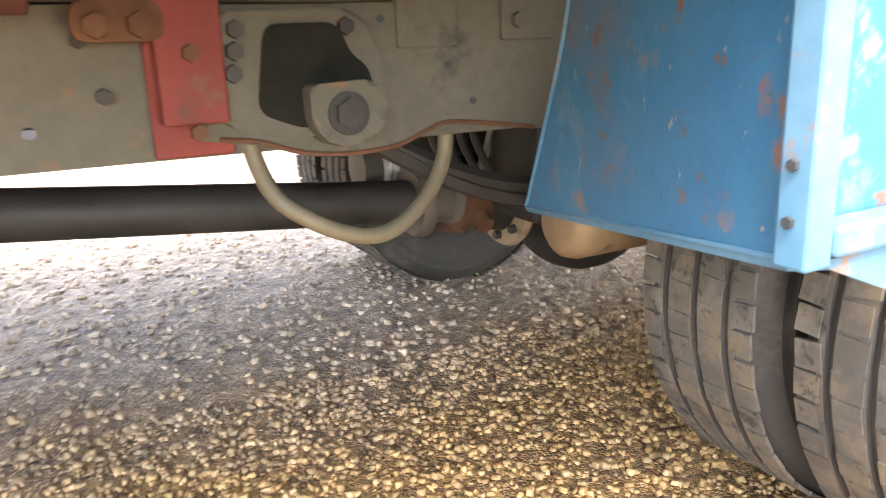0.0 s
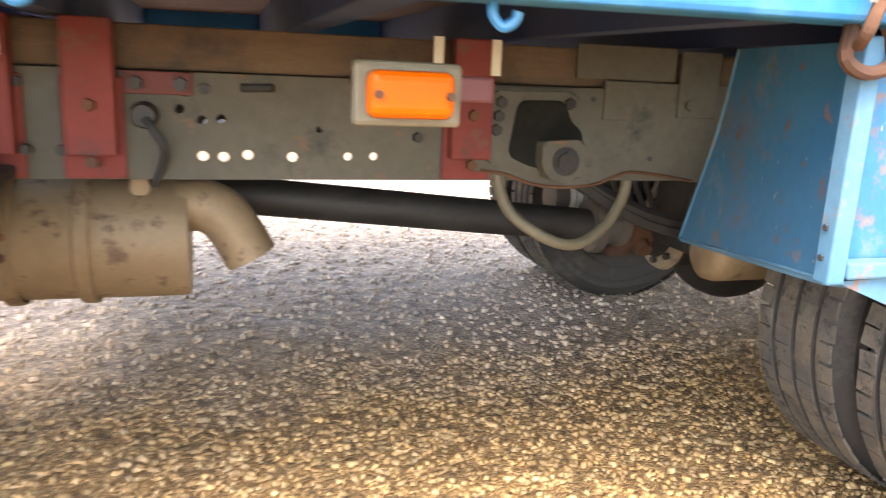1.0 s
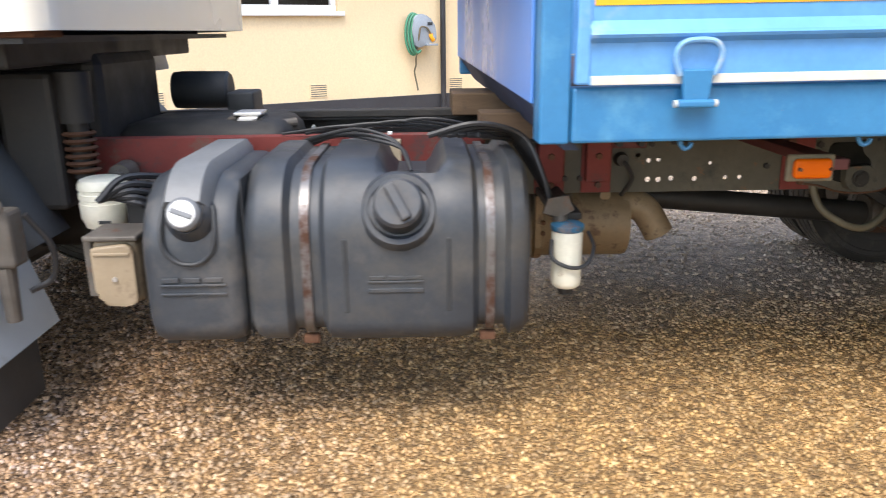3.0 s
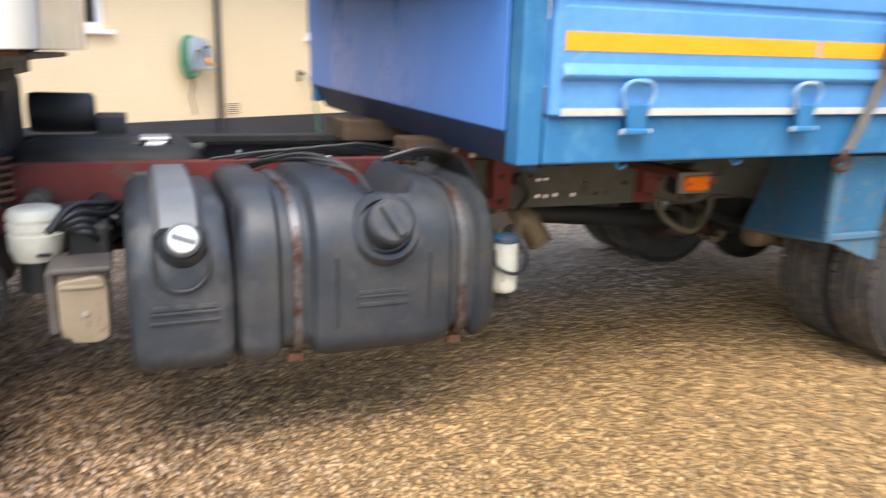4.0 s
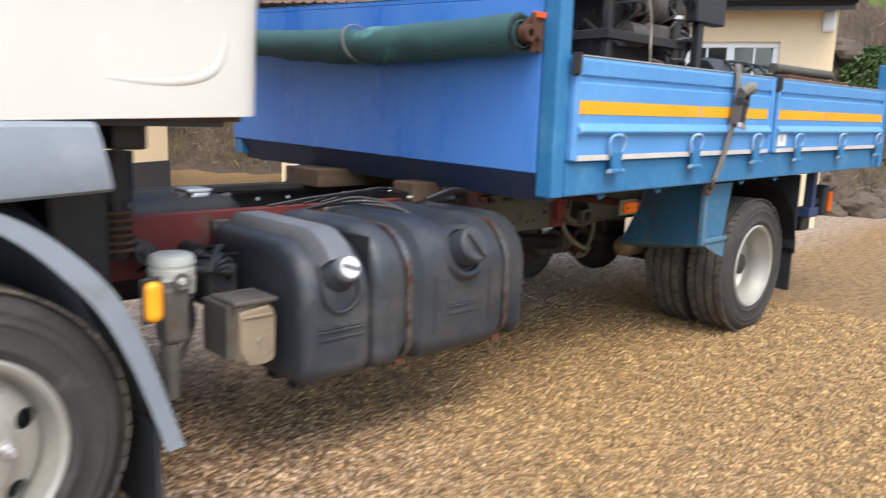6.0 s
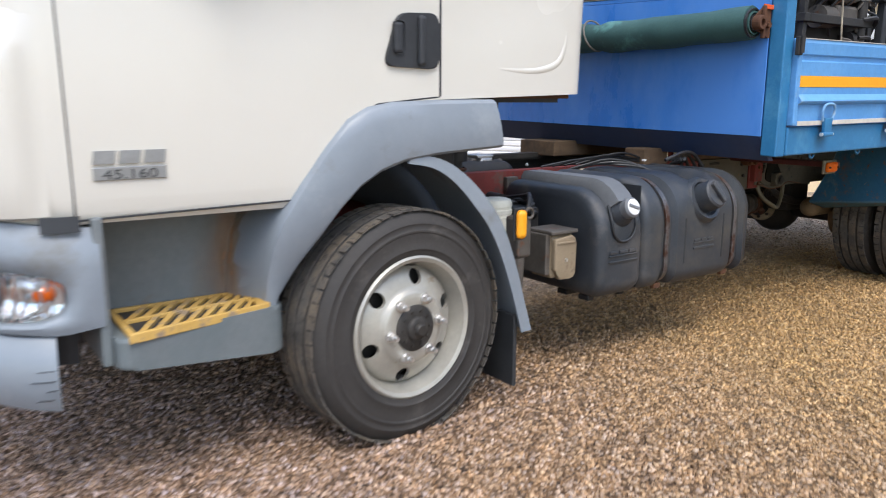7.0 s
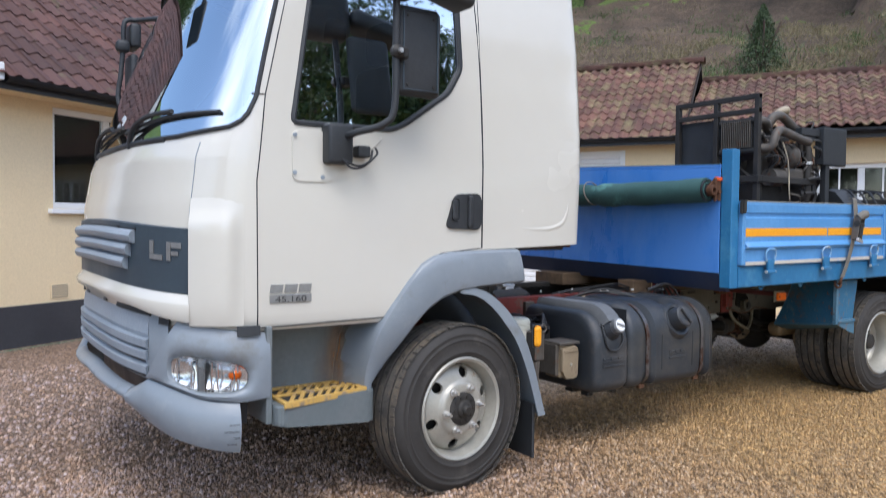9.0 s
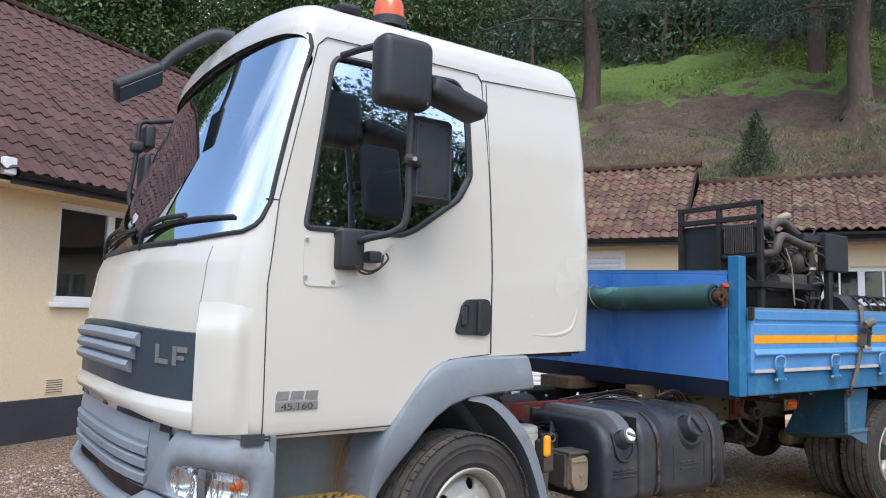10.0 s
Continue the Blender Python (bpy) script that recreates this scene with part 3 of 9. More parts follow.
def wall_with_holes(name, mw, s0, s1, top, holes, thick=0.22, label="", z0=0.42):
    """A wall along a wing's front, built round its openings, as one mesh."""
    bm = B()
    xs = sorted({s0, s1, *[h[0] for h in holes], *[h[1] for h in holes]})
    for a, b in zip(xs, xs[1:]):
        mid = (a + b) / 2
        gaps = sorted((h[2], h[3]) for h in holes if h[0] < mid < h[1])
        z = z0
        for g0, g1 in gaps + [(top, top)]:
            if g0 > z + 0.01:
                box(bm, a, b, 0.0, thick, z, g0)
            z = max(z, g1)
    bmesh.ops.remove_doubles(bm, verts=bm.verts[:], dist=0.0005)
    bmesh.ops.transform(bm, matrix=mw, verts=bm.verts[:])
    return tagged(part(name, bm, M_wall), label, "wall", kind="structure")


def window(name, mw, s0, s1, z0, z1, lights, label, bars=0, out=0.0):
    """A white casement window: frame, mullions, panes, sill and a lining coloured dark for the dim room."""
    w = tagged(new(name), label, "window", kind="structure")
    bm = B()
    d0, d1, f = 0.05 + out, 0.12 + out, 0.065
    for a, b, c, d in ((s0, s1, z0, z0 + f), (s0, s1, z1 - f, z1), (s0, s0 + f, z0 + f, z1 - f), (s1 - f, s1, z0 + f, z1 - f)):
        box(bm, a, b, d0, d1, c, d, 0.008)
    step = (s1 - s0) / lights
    for k in range(1, lights):
        box(bm, s0 + k * step - 0.045, s0 + k * step + 0.045, d0 + 0.003, d1, z0 + f, z1 - f, 0.008)
    part("window_frame", bm, M_upvc, w)
    for k in range(lights):
        a, b = s0 + k * step + 0.05, s0 + (k + 1) * step - 0.05
        bm = box(B(), a, b, d0 + 0.03, d0 + 0.036, z0 + f, z1 - f)
        part("pane", bm, M_pane, w).visible_shadow = False
        if bars:
            bm = B()
            box(bm, (a + b) / 2 - 0.012, (a + b) / 2 + 0.012, d0 + 0.018, d0 + 0.03, z0 + f, z1 - f)
            box(bm, a, b, d0 + 0.02, d0 + 0.029, (z0 + z1) / 2 - 0.012, (z0 + z1) / 2 + 0.012)
            part("glazing_bar", bm, M_upvc, w)
    bm = B()
    box(bm, s0 - 0.06, s1 + 0.06, -0.06, d0 + 0.03, z0 - 0.055, z0 - 0.003, 0.01)
    part("window_sill", bm, M_upvc, w)
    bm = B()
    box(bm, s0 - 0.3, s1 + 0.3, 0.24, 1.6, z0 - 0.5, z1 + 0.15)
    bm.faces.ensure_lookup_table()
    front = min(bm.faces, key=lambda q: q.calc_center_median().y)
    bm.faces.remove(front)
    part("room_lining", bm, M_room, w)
    for o in w.children:
        o.data.transform(mw)
    return w


# wing with the windows along the yard
LWIN = [(0.18, 2.34, 1.40, 2.46), (5.18, 6.40, 1.44, 2.42)]
wall_with_holes("wall_house", ML, -1.3, 6.75, 2.62, LWIN, label="yellow painted rendered wall of a bungalow")
bm = box(B(), -1.3, 6.77, -0.02, 0.21, -0.05, 0.42, 0.005)
bmesh.ops.transform(bm, matrix=ML, verts=bm.verts[:])
tagged(part("plinth_house", bm, M_plinth), "black bitumen-painted plinth along the bungalow wall", "plinth", kind="structure")
bm = prism(B(), [(0.25, 0.0), (6.6, 0.0), (6.6, 2.6), (3.43, 5.45), (0.25, 2.75)], "x", 6.53, 6.75)
bmesh.ops.transform(bm, matrix=ML, verts=bm.verts[:])
tagged(part("wall_house_gable", bm, M_wall), "yellow rendered gable end of the bungalow", "wall", kind="structure")
bm = B()
box(bm, -1.08, 6.5, 6.4, 6.6, 0, 2.6)
bmesh.ops.transform(bm, matrix=ML, verts=bm.verts[:])
tagged(part("wall_house_back", bm, M_wall), "yellow rendered back walls of the bungalow", "wall", kind="structure")
gable = tagged(part("wall_house_end", (lambda q: (bmesh.ops.transform(q, matrix=ML, verts=q.verts[:]), q)[1])(prism(B(), [(0.25, 0.0), (6.6, 0.0), (6.6, 2.6), (3.43, 5.45), (0.25, 2.75)], "x", -1.3, -1.09)), M_wall), "boarded gable end of the bungalow", "wall", kind="structure")
for k in range(26):
    y = 0.24 + 0.245 * k
    top = 2.70 + 0.85 * min(y - 0.24, max(6.6 - y - 0.2, 0)) - 0.06
    bm = box(B(), -1.325, -1.302, y, y + 0.20, 0.42, max(top, 2.5), 0.004)
    bmesh.ops.transform(bm, matrix=ML, verts=bm.verts[:])
    part("board", bm, M_upvc, gable)
window("window_1", ML, *LWIN[0], 3, "white three-light casement window with dark panes")
window("window_2", ML, *LWIN[1], 3, "white three-light casement window beside the gable")

# lower wing with the garage door
GWIN = [(-3.35, -0.80, 0.0, 2.47), (1.93, 3.01, 1.14, 2.19)]
wall_with_holes("wall_garage", MG, -3.5, 3.6, 2.66, GWIN, z0=0.0, label="yellow painted rendered wall of the garage wing")
bm = prism(B(), [(0.23, 0.0), (3.0, 0.0), (3.0, 2.9), (2.05, 3.7), (0.23, 2.7)], "x", 3.38, 3.6)
bmesh.ops.transform(bm, matrix=MG, verts=bm.verts[:])
tagged(part("wall_garage_gable", bm, M_wall), "yellow rendered gable end of the garage wing", "wall", kind="structure")
bm = prism(B(), [(0.23, 0.0), (3.0, 0.0), (3.0, 2.9), (1.78, 3.95), (0.23, 2.7)], "x", -3.5, -3.28)
box(bm, -3.28, 3.38, 2.8, 3.0, 0, 2.8)
bmesh.ops.transform(bm, matrix=MG, verts=bm.verts[:])
tagged(part("wall_garage_back", bm, M_wall), "yellow rendered back walls of the garage wing", "wall", kind="structure")
window("window_3", MG, *GWIN[1], 2, "white two-light window with glazing bars", bars=1)

# ---- the lorry ----
YC = 1.18
truck = thing("truck", "cream two-axle tipper lorry with a pale blue dropside body, parked", "truck")


# wheels: turned about the y axis, the outer face towards -y
def holed_disc(bm, profile, holes, hole_r, hole_at, m, seg=144):
    """A dished wheel centre with round hand holes cut through it."""
    rings = [[bm.verts.new((r * math.cos(a), h, r * math.sin(a))) for a in (2 * math.pi * k / seg for k in range(seg))] for r, h in profile]
    skin(bm, rings, True)
    cs = [Vector((hole_at * math.cos(2 * math.pi * k / holes + 0.35), hole_at * math.sin(2 * math.pi * k / holes + 0.35))) for k in range(holes)]
    gone = [f for f in bm.faces if any((Vector((f.calc_center_median().x, f.calc_center_median().z)) - c).length < hole_r for c in cs)]
    bmesh.ops.delete(bm, geom=gone, context='FACES')
    for v in bm.verts:
        if v.is_boundary:
            p = Vector((v.co.x, v.co.z))
            for c in cs:
                d = p - c
                if 0 < d.length < hole_r * 1.6:
                    d = d.normalized() * hole_r
                    v.co.x, v.co.z = c.x + d.x, c.y + d.y
    edge = [e for e in bm.edges if e.is_boundary and any((Vector((e.verts[0].co.x, e.verts[0].co.z)) - c).length < hole_r * 1.3 for c in cs)]
    r = bmesh.ops.extrude_edge_only(bm, edges=edge)
    bmesh.ops.translate(bm, verts=[g for g in r["geom"] if isinstance(g, bmesh.types.BMVert)], vec=(0, 0.014, 0))
    bmesh.ops.transform(bm, matrix=m, verts=bm.verts[:])
    return bm


def tyre(bm, m, w=0.225, R=0.394, rb=0.228, worn=True):
    h = w / 2
    prof = [(rb, -h + 0.022), (rb + 0.012, -h + 0.01), (rb + 0.028, -h + 0.004), (0.262, -h + 0.002), (0.265, -h - 0.001), (0.270, -h - 0.001), (0.273, -h + 0.001), (0.30, -h), (0.318, -h), (0.321, -h - 0.003), (0.327, -h - 0.003), (0.330, -h), (0.335, -h + 0.001), (0.346, -h + 0.002), (0.349, -h), (0.354, -h + 0.002), (0.362, -h + 0.008), (0.379, -h + 0.02), (0.388, -h + 0.031), (R, -h + 0.042)]
    for c in (-0.055, 0.0, 0.055):
        prof += [(R, c - 0.006), (R - 0.008, c - 0.004), (R - 0.008, c + 0.004), (R, c + 0.006)]
    prof += [(r, -a) for r, a in reversed(prof[:20])]
    lathe(bm, prof, m, 72)
    for f in bm.faces:
        c = m.inverted() @ f.calc_center_median()
        f.material_index = 1 if math.hypot(c.x, c.z) > R - 0.003 else 0
    return bm


def tread_blocks(bm, m, w=0.225, R=0.394, n=58):
    """Raised lugs round the tread, with sipes between them."""
    rnd = random.Random(11)
    for row, c in enumerate((-0.083, -0.028, 0.028, 0.083)):
        for k in range(n):
            a = 2 * math.pi * (k + 0.5 * (row % 2) + rnd.uniform(-0.06, 0.06)) / n
            t = m @ Matrix.Rotation(-a, 4, 'Y') @ Matrix.Translation((R - 0.0005 - rnd.uniform(0, 0.002), c + rnd.uniform(-0.002, 0.002), 0)) @ Matrix.Rotation(rnd.uniform(-0.09, 0.09), 4, 'X') @ Matrix.Diagonal((0.006, (0.040 if row in (1, 2) else 0.034) * rnd.uniform(0.9, 1.06), rnd.uniform(0.033, 0.039), 1))
            bmesh.ops.create_cube(bm, size=1, matrix=t)
    return bm


def wheel(name, m, label, front=True):
    w = part(name, lathe(B(), [(0.223, -0.105), (0.236, -0.112), (0.243, -0.106), (0.243, -0.094), (0.231, -0.085), (0.222, -0.06), (0.205, -0.03), (0.205, 0.05), (0.222, 0.08), (0.24, 0.105), (0.236, 0.11), (0.215, 0.09), (0.198, 0.05), (0.198, -0.03), (0.213, -0.065), (0.223, -0.105)], m, 72), M_rim, truck, label, smooth=True)
    part("tyre", tyre(B(), m), (M_tyre, M_tread), w, "black truck tyre, worn and dusty", smooth=True)
    part("tread", tread_blocks(B(), m), M_tread, w, "dusty tread blocks")
    if front:
        part("rim_disc", holed_disc(B(), [(0.206, -0.03), (0.2, -0.045), (0.19, -0.06), (0.182, -0.066), (0.174, -0.07), (0.166, -0.0745), (0.158, -0.0785), (0.15, -0.082), (0.142, -0.085), (0.134, -0.088), (0.128, -0.094), (0.122, -0.102), (0.115, -0.106), (0.1, -0.107), (0.07, -0.107)], 6, 0.026, 0.168, m), M_rim, w, smooth=True)
        bm = lathe(B(), [(0.0, -0.150), (0.016, -0.150), (0.02, -0.146), (0.022, -0.132), (0.036, -0.130), (0.04, -0.126), (0.042, -0.118), (0.072, -0.116), (0.079, -0.110), (0.079, -0.10)], m, 36)
        part("hub", bm, M_hub, w, "greasy dark hub", smooth=True)
        for k in range(10):
            a = 2 * math.pi * k / 10
            bm = bolt(B(), m @ Vector((0.058 * math.cos(a), -0.114, 0.058 * math.sin(a))), m.to_3x3() @ Vector((0, -1, 0)), 0.007, 0.008)
            part("hub_bolt", bm, M_hub, w)
        part("brake_drum", lathe(B(), [(0.0, -0.02), (0.185, -0.02), (0.19, 0.0), (0.19, 0.08)], m, 48), M_dark, w, "black brake drum behind the hand holes", smooth=True)
        rn = 0.103
    else:
        part("rim_disc", holed_disc(B(), [(0.2, 0.02), (0.192, 0.045), (0.184, 0.055), (0.176, 0.06), (0.168, 0.063), (0.160, 0.065), (0.152, 0.067), (0.144, 0.068), (0.136, 0.069), (0.128, 0.069), (0.12, 0.066), (0.11, 0.062), (0.07, 0.06)], 6, 0.023, 0.155, m), M_rim, w, smooth=True)
        bm = lathe(B(), [(0.0, -0.035), (0.05, -0.035), (0.058, -0.03), (0.062, -0.01), (0.062, 0.02), (0.074, 0.024), (0.076, 0.06)], m, 36)
        part("hub", bm, M_hub, w, "rusty dark hub", smooth=True)
        rn = 0.094
    for k in range(6):
        a = 2 * math.pi * k / 6 + 0.1
        base = -0.107 if front else 0.06
        p = Vector((rn * math.cos(a), base, rn * math.sin(a)))
        bm = B()
        rod(bm, m @ (p + Vector((0, 0.004, 0))), m @ (p - Vector((0, 0.006, 0))), 0.019, 0.019, 16)
        rod(bm, m @ (p - Vector((0, 0.006, 0))), m @ (p - Vector((0, 0.026, 0))), 0.015, 0.0135, 6)
        rod(bm, m @ (p - Vector((0, 0.026, 0))), m @ (p - Vector((0, 0.042, 0))), 0.008, 0.0075, 10)
        part("wheel_nut", bm, M_steel, w)
    return w


XR = 4.05
wheel("front_wheel", pose(0.028, 0.198, 0.394, 0, 0, 6) @ Matrix.Diagonal((1.03, 1.0, 1.03, 1)), "silver steel front wheel with hand holes and wheel nuts")
wheel("front_wheel", pose(0, 2 * YC - 0.19, 0.388, 0, 0, 180), "silver steel front wheel on the far side")
wheel("rear_wheel", pose(XR, 0.19, 0.388), "deep-dished silver rear wheel with a worn tyre", False)
wheel("rear_wheel", pose(XR, 2 * YC - 0.19, 0.388, 0, 0, 180), "deep-dished silver rear wheel of the far pair", False)
for y in (0.455, 2 * YC - 0.455):
    w = part("inner_rear_wheel", lathe(B(), [(0.24, -0.1), (0.205, -0.05), (0.198, 0.05), (0.24, 0.1), (0.19, 0.06), (0.19, -0.06), (0.24, -0.1)], pose(XR, y, 0.388), 48), M_rust, truck, "rusty inner wheel of the rear pair", smooth=True)
    part("tyre", tyre(B(), pose(XR, y, 0.388)), (M_tyre, M_tread), w, smooth=True)
    part("tread", tread_blocks(B(), pose(XR, y, 0.388)), M_tread, w, "dusty tread blocks")

# ---- cab shell ----
def lerp_table(table, z):
    for (z0, *a), (z1, *b) in zip(table, table[1:]):
        if z <= z1:
            t = max((z - z0) / (z1 - z0), 0)
            t = t * t * (3 - 2 * t) * 0.35 + t * 0.65
            return [p + (q - p) * t for p, q in zip(a, b)]
    return list(table[-1][1:])


# z, half width, x where the corner begins, depth of the nose, rear x
CAB = [(0.84, 1.075, -0.975, 0.40, 0.79), (0.95, 1.08, -0.98, 0.435, 0.82), (1.30, 1.08, -0.985, 0.425, 0.83), (1.56, 1.08, -0.985, 0.385, 0.84),
       (1.66, 1.075, -0.97, 0.345, 0.843), (1.80, 1.065, -0.945, 0.325, 0.847), (2.20, 1.03, -0.855, 0.26, 0.85), (2.50, 0.995, -0.775, 0.205, 0.842)]
ROOF = [(2.50, 0.0), (2.60, 0.012), (2.67, 0.035), (2.72, 0.075), (2.755, 0.14), (2.78, 0.25), (2.80, 0.46), (2.81, 0.66), (2.815, 0.86)]


def bow(q, z):
    """How far the nose stands out across the cab: squarer low down, rounder at the windscreen."""
    p = 2.7 + 0.3 * min(max((1.62 - z) / 0.40, 0), 1)
    return max(1 - abs(q) ** p, 0) ** 0.5


def cab_ring(z, inset=0.0, out=0.0):
    """The outline of the cab in plan at a height: bowed nose, straight flanks, square rounded back."""
    w, xs, nose, xr = lerp_table(CAB, min(z, 2.50))
    w, xs, xr = w - inset + out, xs + inset * 0.55 - out * 0.2, xr - inset * 0.8 + out
    nose = max(nose * (1 - 0.35 * inset), 0.05) + out
    pts = []
    n = 40
    for k in range(n + 1):
        a = math.pi * k / n
        q = -math.cos(a)
        pts.append((xs - nose * bow(q, z), YC + w * q))
    r = 0.07
    side = [xs + (xr - r - xs) * t for t in (0.03, 0.1, 0.2, 0.35, 0.5, 0.65, 0.8, 0.92, 1.0)]
    far = [(x, YC + w) for x in side]
    back = [(xr - r + r * math.sin(a), YC + w - r + r * math.cos(a)) for a in (math.pi / 8 * i for i in range(1, 5))]
    back += [(xr, YC + (w - r) * t) for t in (0.5, 0, -0.5)]
    back += [(xr - r + r * math.cos(a), YC - w + r - r * math.sin(a)) for a in (math.pi / 8 * i for i in range(0, 4))]
    near = [(x, YC - w) for x in reversed(side)]
    return pts + far + back + near


def cab_surface(out=0.0):
    bm = B()
    rings = []
    zs = [0.84, 0.86, 0.90, 0.95, 1.05, 1.15, 1.25, 1.35, 1.45, 1.54, 1.60, 1.66, 1.73, 1.80, 1.92, 2.05, 2.2, 2.35, 2.46]
    for z in zs:
        ins = 0.015 if z == 0.84 else 0.004 if z == 0.86 else 0.0
        rings.append([bm.verts.new((x, y, z)) for x, y in cab_ring(z, ins, out)])
    for z, ins in ROOF:
        rings.append([bm.verts.new((x, y, z + out)) for x, y in cab_ring(z, ins, out)])
    skin(bm, rings, True)
    bm.faces.new(rings[-1])
    return bm


DOOR = [(-0.978, 0.852), (-0.984, 1.45), (-0.944, 1.80), (-0.770, 2.515), (-0.73, 2.557), (0.10, 2.56), (0.128, 2.525), (0.150, 2.05), (0.148, 1.168), (0.03, 1.157), (-0.09, 1.145), (-0.175, 1.10), (-0.39, 0.862)]
SIDEWIN = rounded([(-0.83, 1.695), (-0.70, 2.44), (-0.67, 2.48), (-0.03, 2.495), (0.032, 2.42), (0.036, 2.02), (-0.04, 1.90), (-0.28, 1.735), (-0.36, 1.70)], 0.03, 3)
BELOW = [(-0.39, 0.80), (-0.39, 0.862), (-0.175, 1.10), (-0.09, 1.145), (0.03, 1.155), (0.9, 1.185), (0.9, 0.80)]
EDGE = [(0.124, 1.84), (0.129, 1.745), (0.155, 1.687), (0.26, 1.648), (0.50, 1.627)]
RIM = [(0.48, 2.582), (0.30, 2.577), (0.210, 2.553), (0.180, 2.45)]
SCREEN = rounded(EDGE + [(YC, 1.622)] + [(2 * YC - y, z) for y, z in EDGE[::-1] + RIM[::-1]] + [(YC, 2.60)] + RIM, 0.03, 3)

bm = cab_surface()
cut_lines(bm, DOOR, "y")
cut_lines(bm, SIDEWIN, "y")
cut_lines(bm, BELOW[:6], "y")
cut_lines(bm, SCREEN, "x")


def mid(f):
    return f.calc_center_median()


def on_nose(c):
    return c.x < -0.55 and inside((c.y, c.z), SCREEN) and c.x < -0.60


gone = [f for f in bm.faces if inside((mid(f).x, mid(f).z), BELOW) or mid(f).z < 0.84]
bmesh.ops.delete(bm, geom=gone, context='FACES')
sides = {}
for key, test in (("screen", on_nose), ("near_win", lambda c: c.y < 0.5 and inside((c.x, c.z), SIDEWIN)), ("far_win", lambda c: c.y > 1.9 and inside((c.x, c.z), SIDEWIN)),
                  ("near_door", lambda c: c.y < 0.5 and inside((c.x, c.z), DOOR) and not inside((c.x, c.z), SIDEWIN)), ("far_door", lambda c: c.y > 1.9 and inside((c.x, c.z), DOOR) and not inside((c.x, c.z), SIDEWIN))):
    fs = [f for f in bm.faces if test(mid(f))]
    nb = B()
    seen = {}
    for f in fs:
        nb.faces.new([seen.setdefault(v, nb.verts.new(v.co)) if v not in seen else seen[v] for v in f.verts])
    sides[key] = nb
    bmesh.ops.delete(bm, geom=fs, context='FACES')
cab = part("cab", bm, M_white, truck, "cream-painted cab shell with a flat side panel", smooth=True)
near_door = part("door", sides["near_door"], M_white, truck, "closed cream cab door", smooth=True)
far_door = part("door", sides["far_door"], M_white, truck, "closed cream cab door on the far side", smooth=True)


def smooth_screen():
    """The windscreen as one fair curved sheet bonded over its opening, and the line of its edge."""
    zs = [1.58 + 0.04 * k for k in range(24)]
    fits = [np.polyfit(zs, [lerp_table(CAB, min(z, 2.5))[i] if z <= 2.5 else lerp_table(CAB, 2.5)[i] + (z - 2.5) * s for z in zs], 2) for i, s in ((0, -0.12), (1, 0.066), (2, -0.009))]
    bm = B()
    rows = []
    n, m = 64, 26
    for j in range(m + 1):
        v = j / m
        row = []
        for k in range(n + 1):
            u = k / n
            e = min(u, 1 - u)
            z0 = np.interp(e, (0, 0.02, 0.06, 0.2, 0.5), (1.79, 1.70, 1.663, 1.630, 1.617))
            z1 = np.interp(e, (0, 0.03, 0.10, 0.5), (2.50, 2.558, 2.580, 2.605))
            z = float(z0 + (z1 - z0) * v)
            w, xs, nose = (float(np.polyval(f, z)) for f in fits)
            a0 = 0.08
            a = a0 + (math.pi - 2 * a0) * u
            q = -math.cos(a)
            row.append(bm.verts.new((xs - nose * max(1 - abs(q) ** 2.7, 0) ** 0.5 - 0.005, YC + w * q, z)))
        rows.append(row)
    skin(bm, rows)
    edge = rows[0] + [r[-1] for r in rows[1:]] + rows[-1][-2::-1] + [r[0] for r in rows[-2::-1]]
    return bm, [v.co.copy() for v in edge]


screen_bm, screen_edge = smooth_screen()
part("windscreen", screen_bm, M_screen, truck, "curved reflective windscreen", smooth=True).visible_shadow = False
for key, d, owner in (("near_win", 0.012, near_door), ("far_win", -0.012, far_door)):
    bmesh.ops.translate(sides[key], verts=sides[key].verts[:], vec=(0, d, 0))
    part("side_window", sides[key], M_sideglass, owner, "dark reflective side glass", smooth=True).visible_shadow = False


def cab_y(x, z):
    """The near flank of the cab at a point."""
    w = lerp_table(CAB, min(z, 2.5))[0]
    return YC - w


def flank_line(poly, r, material, name, parent, off=0.0, closed=True, label=""):
    bm = B()
    pts = [(x, cab_y(x, z) - off, z) for x, z in poly]
    tube(bm, pts + (pts[:1] if closed else []), r, 6, smooth=False)
    return part(name, bm, material, parent, label)


def nose_x(y, z):
    w, xs, nose, xr = lerp_table(CAB, min(z, 2.5))
    ins = max(z - 2.5, 0) * 0.12
    q = min(abs(y - YC) / (w - ins), 1)
    return xs + ins * 0.55 - nose * bow(q, z)


flank_line(SIDEWIN, 0.014, M_black, "window_seal", near_door, -0.004)
dense_door = []
for a, b in zip(DOOR, DOOR[1:] + DOOR[:1]):
    dense_door += [(a[0] + (b[0] - a[0]) * t / 8, a[1] + (b[1] - a[1]) * t / 8) for t in range(8)]
flank_line(dense_door, 0.003, M_black, "door_seam", near_door, -0.001)
flank_line([(0.152 + 0.0004 * k, 1.17 + 0.135 * k) for k in range(11)], 0.0026, M_black, "panel_seam", truck, -0.001, closed=False)
flank_line([(0.13 + 0.69 * k / 8, 2.535 + 0.035 * k / 8) for k in range(9)], 0.0026, M_black, "panel_seam", truck, -0.0005, closed=False)
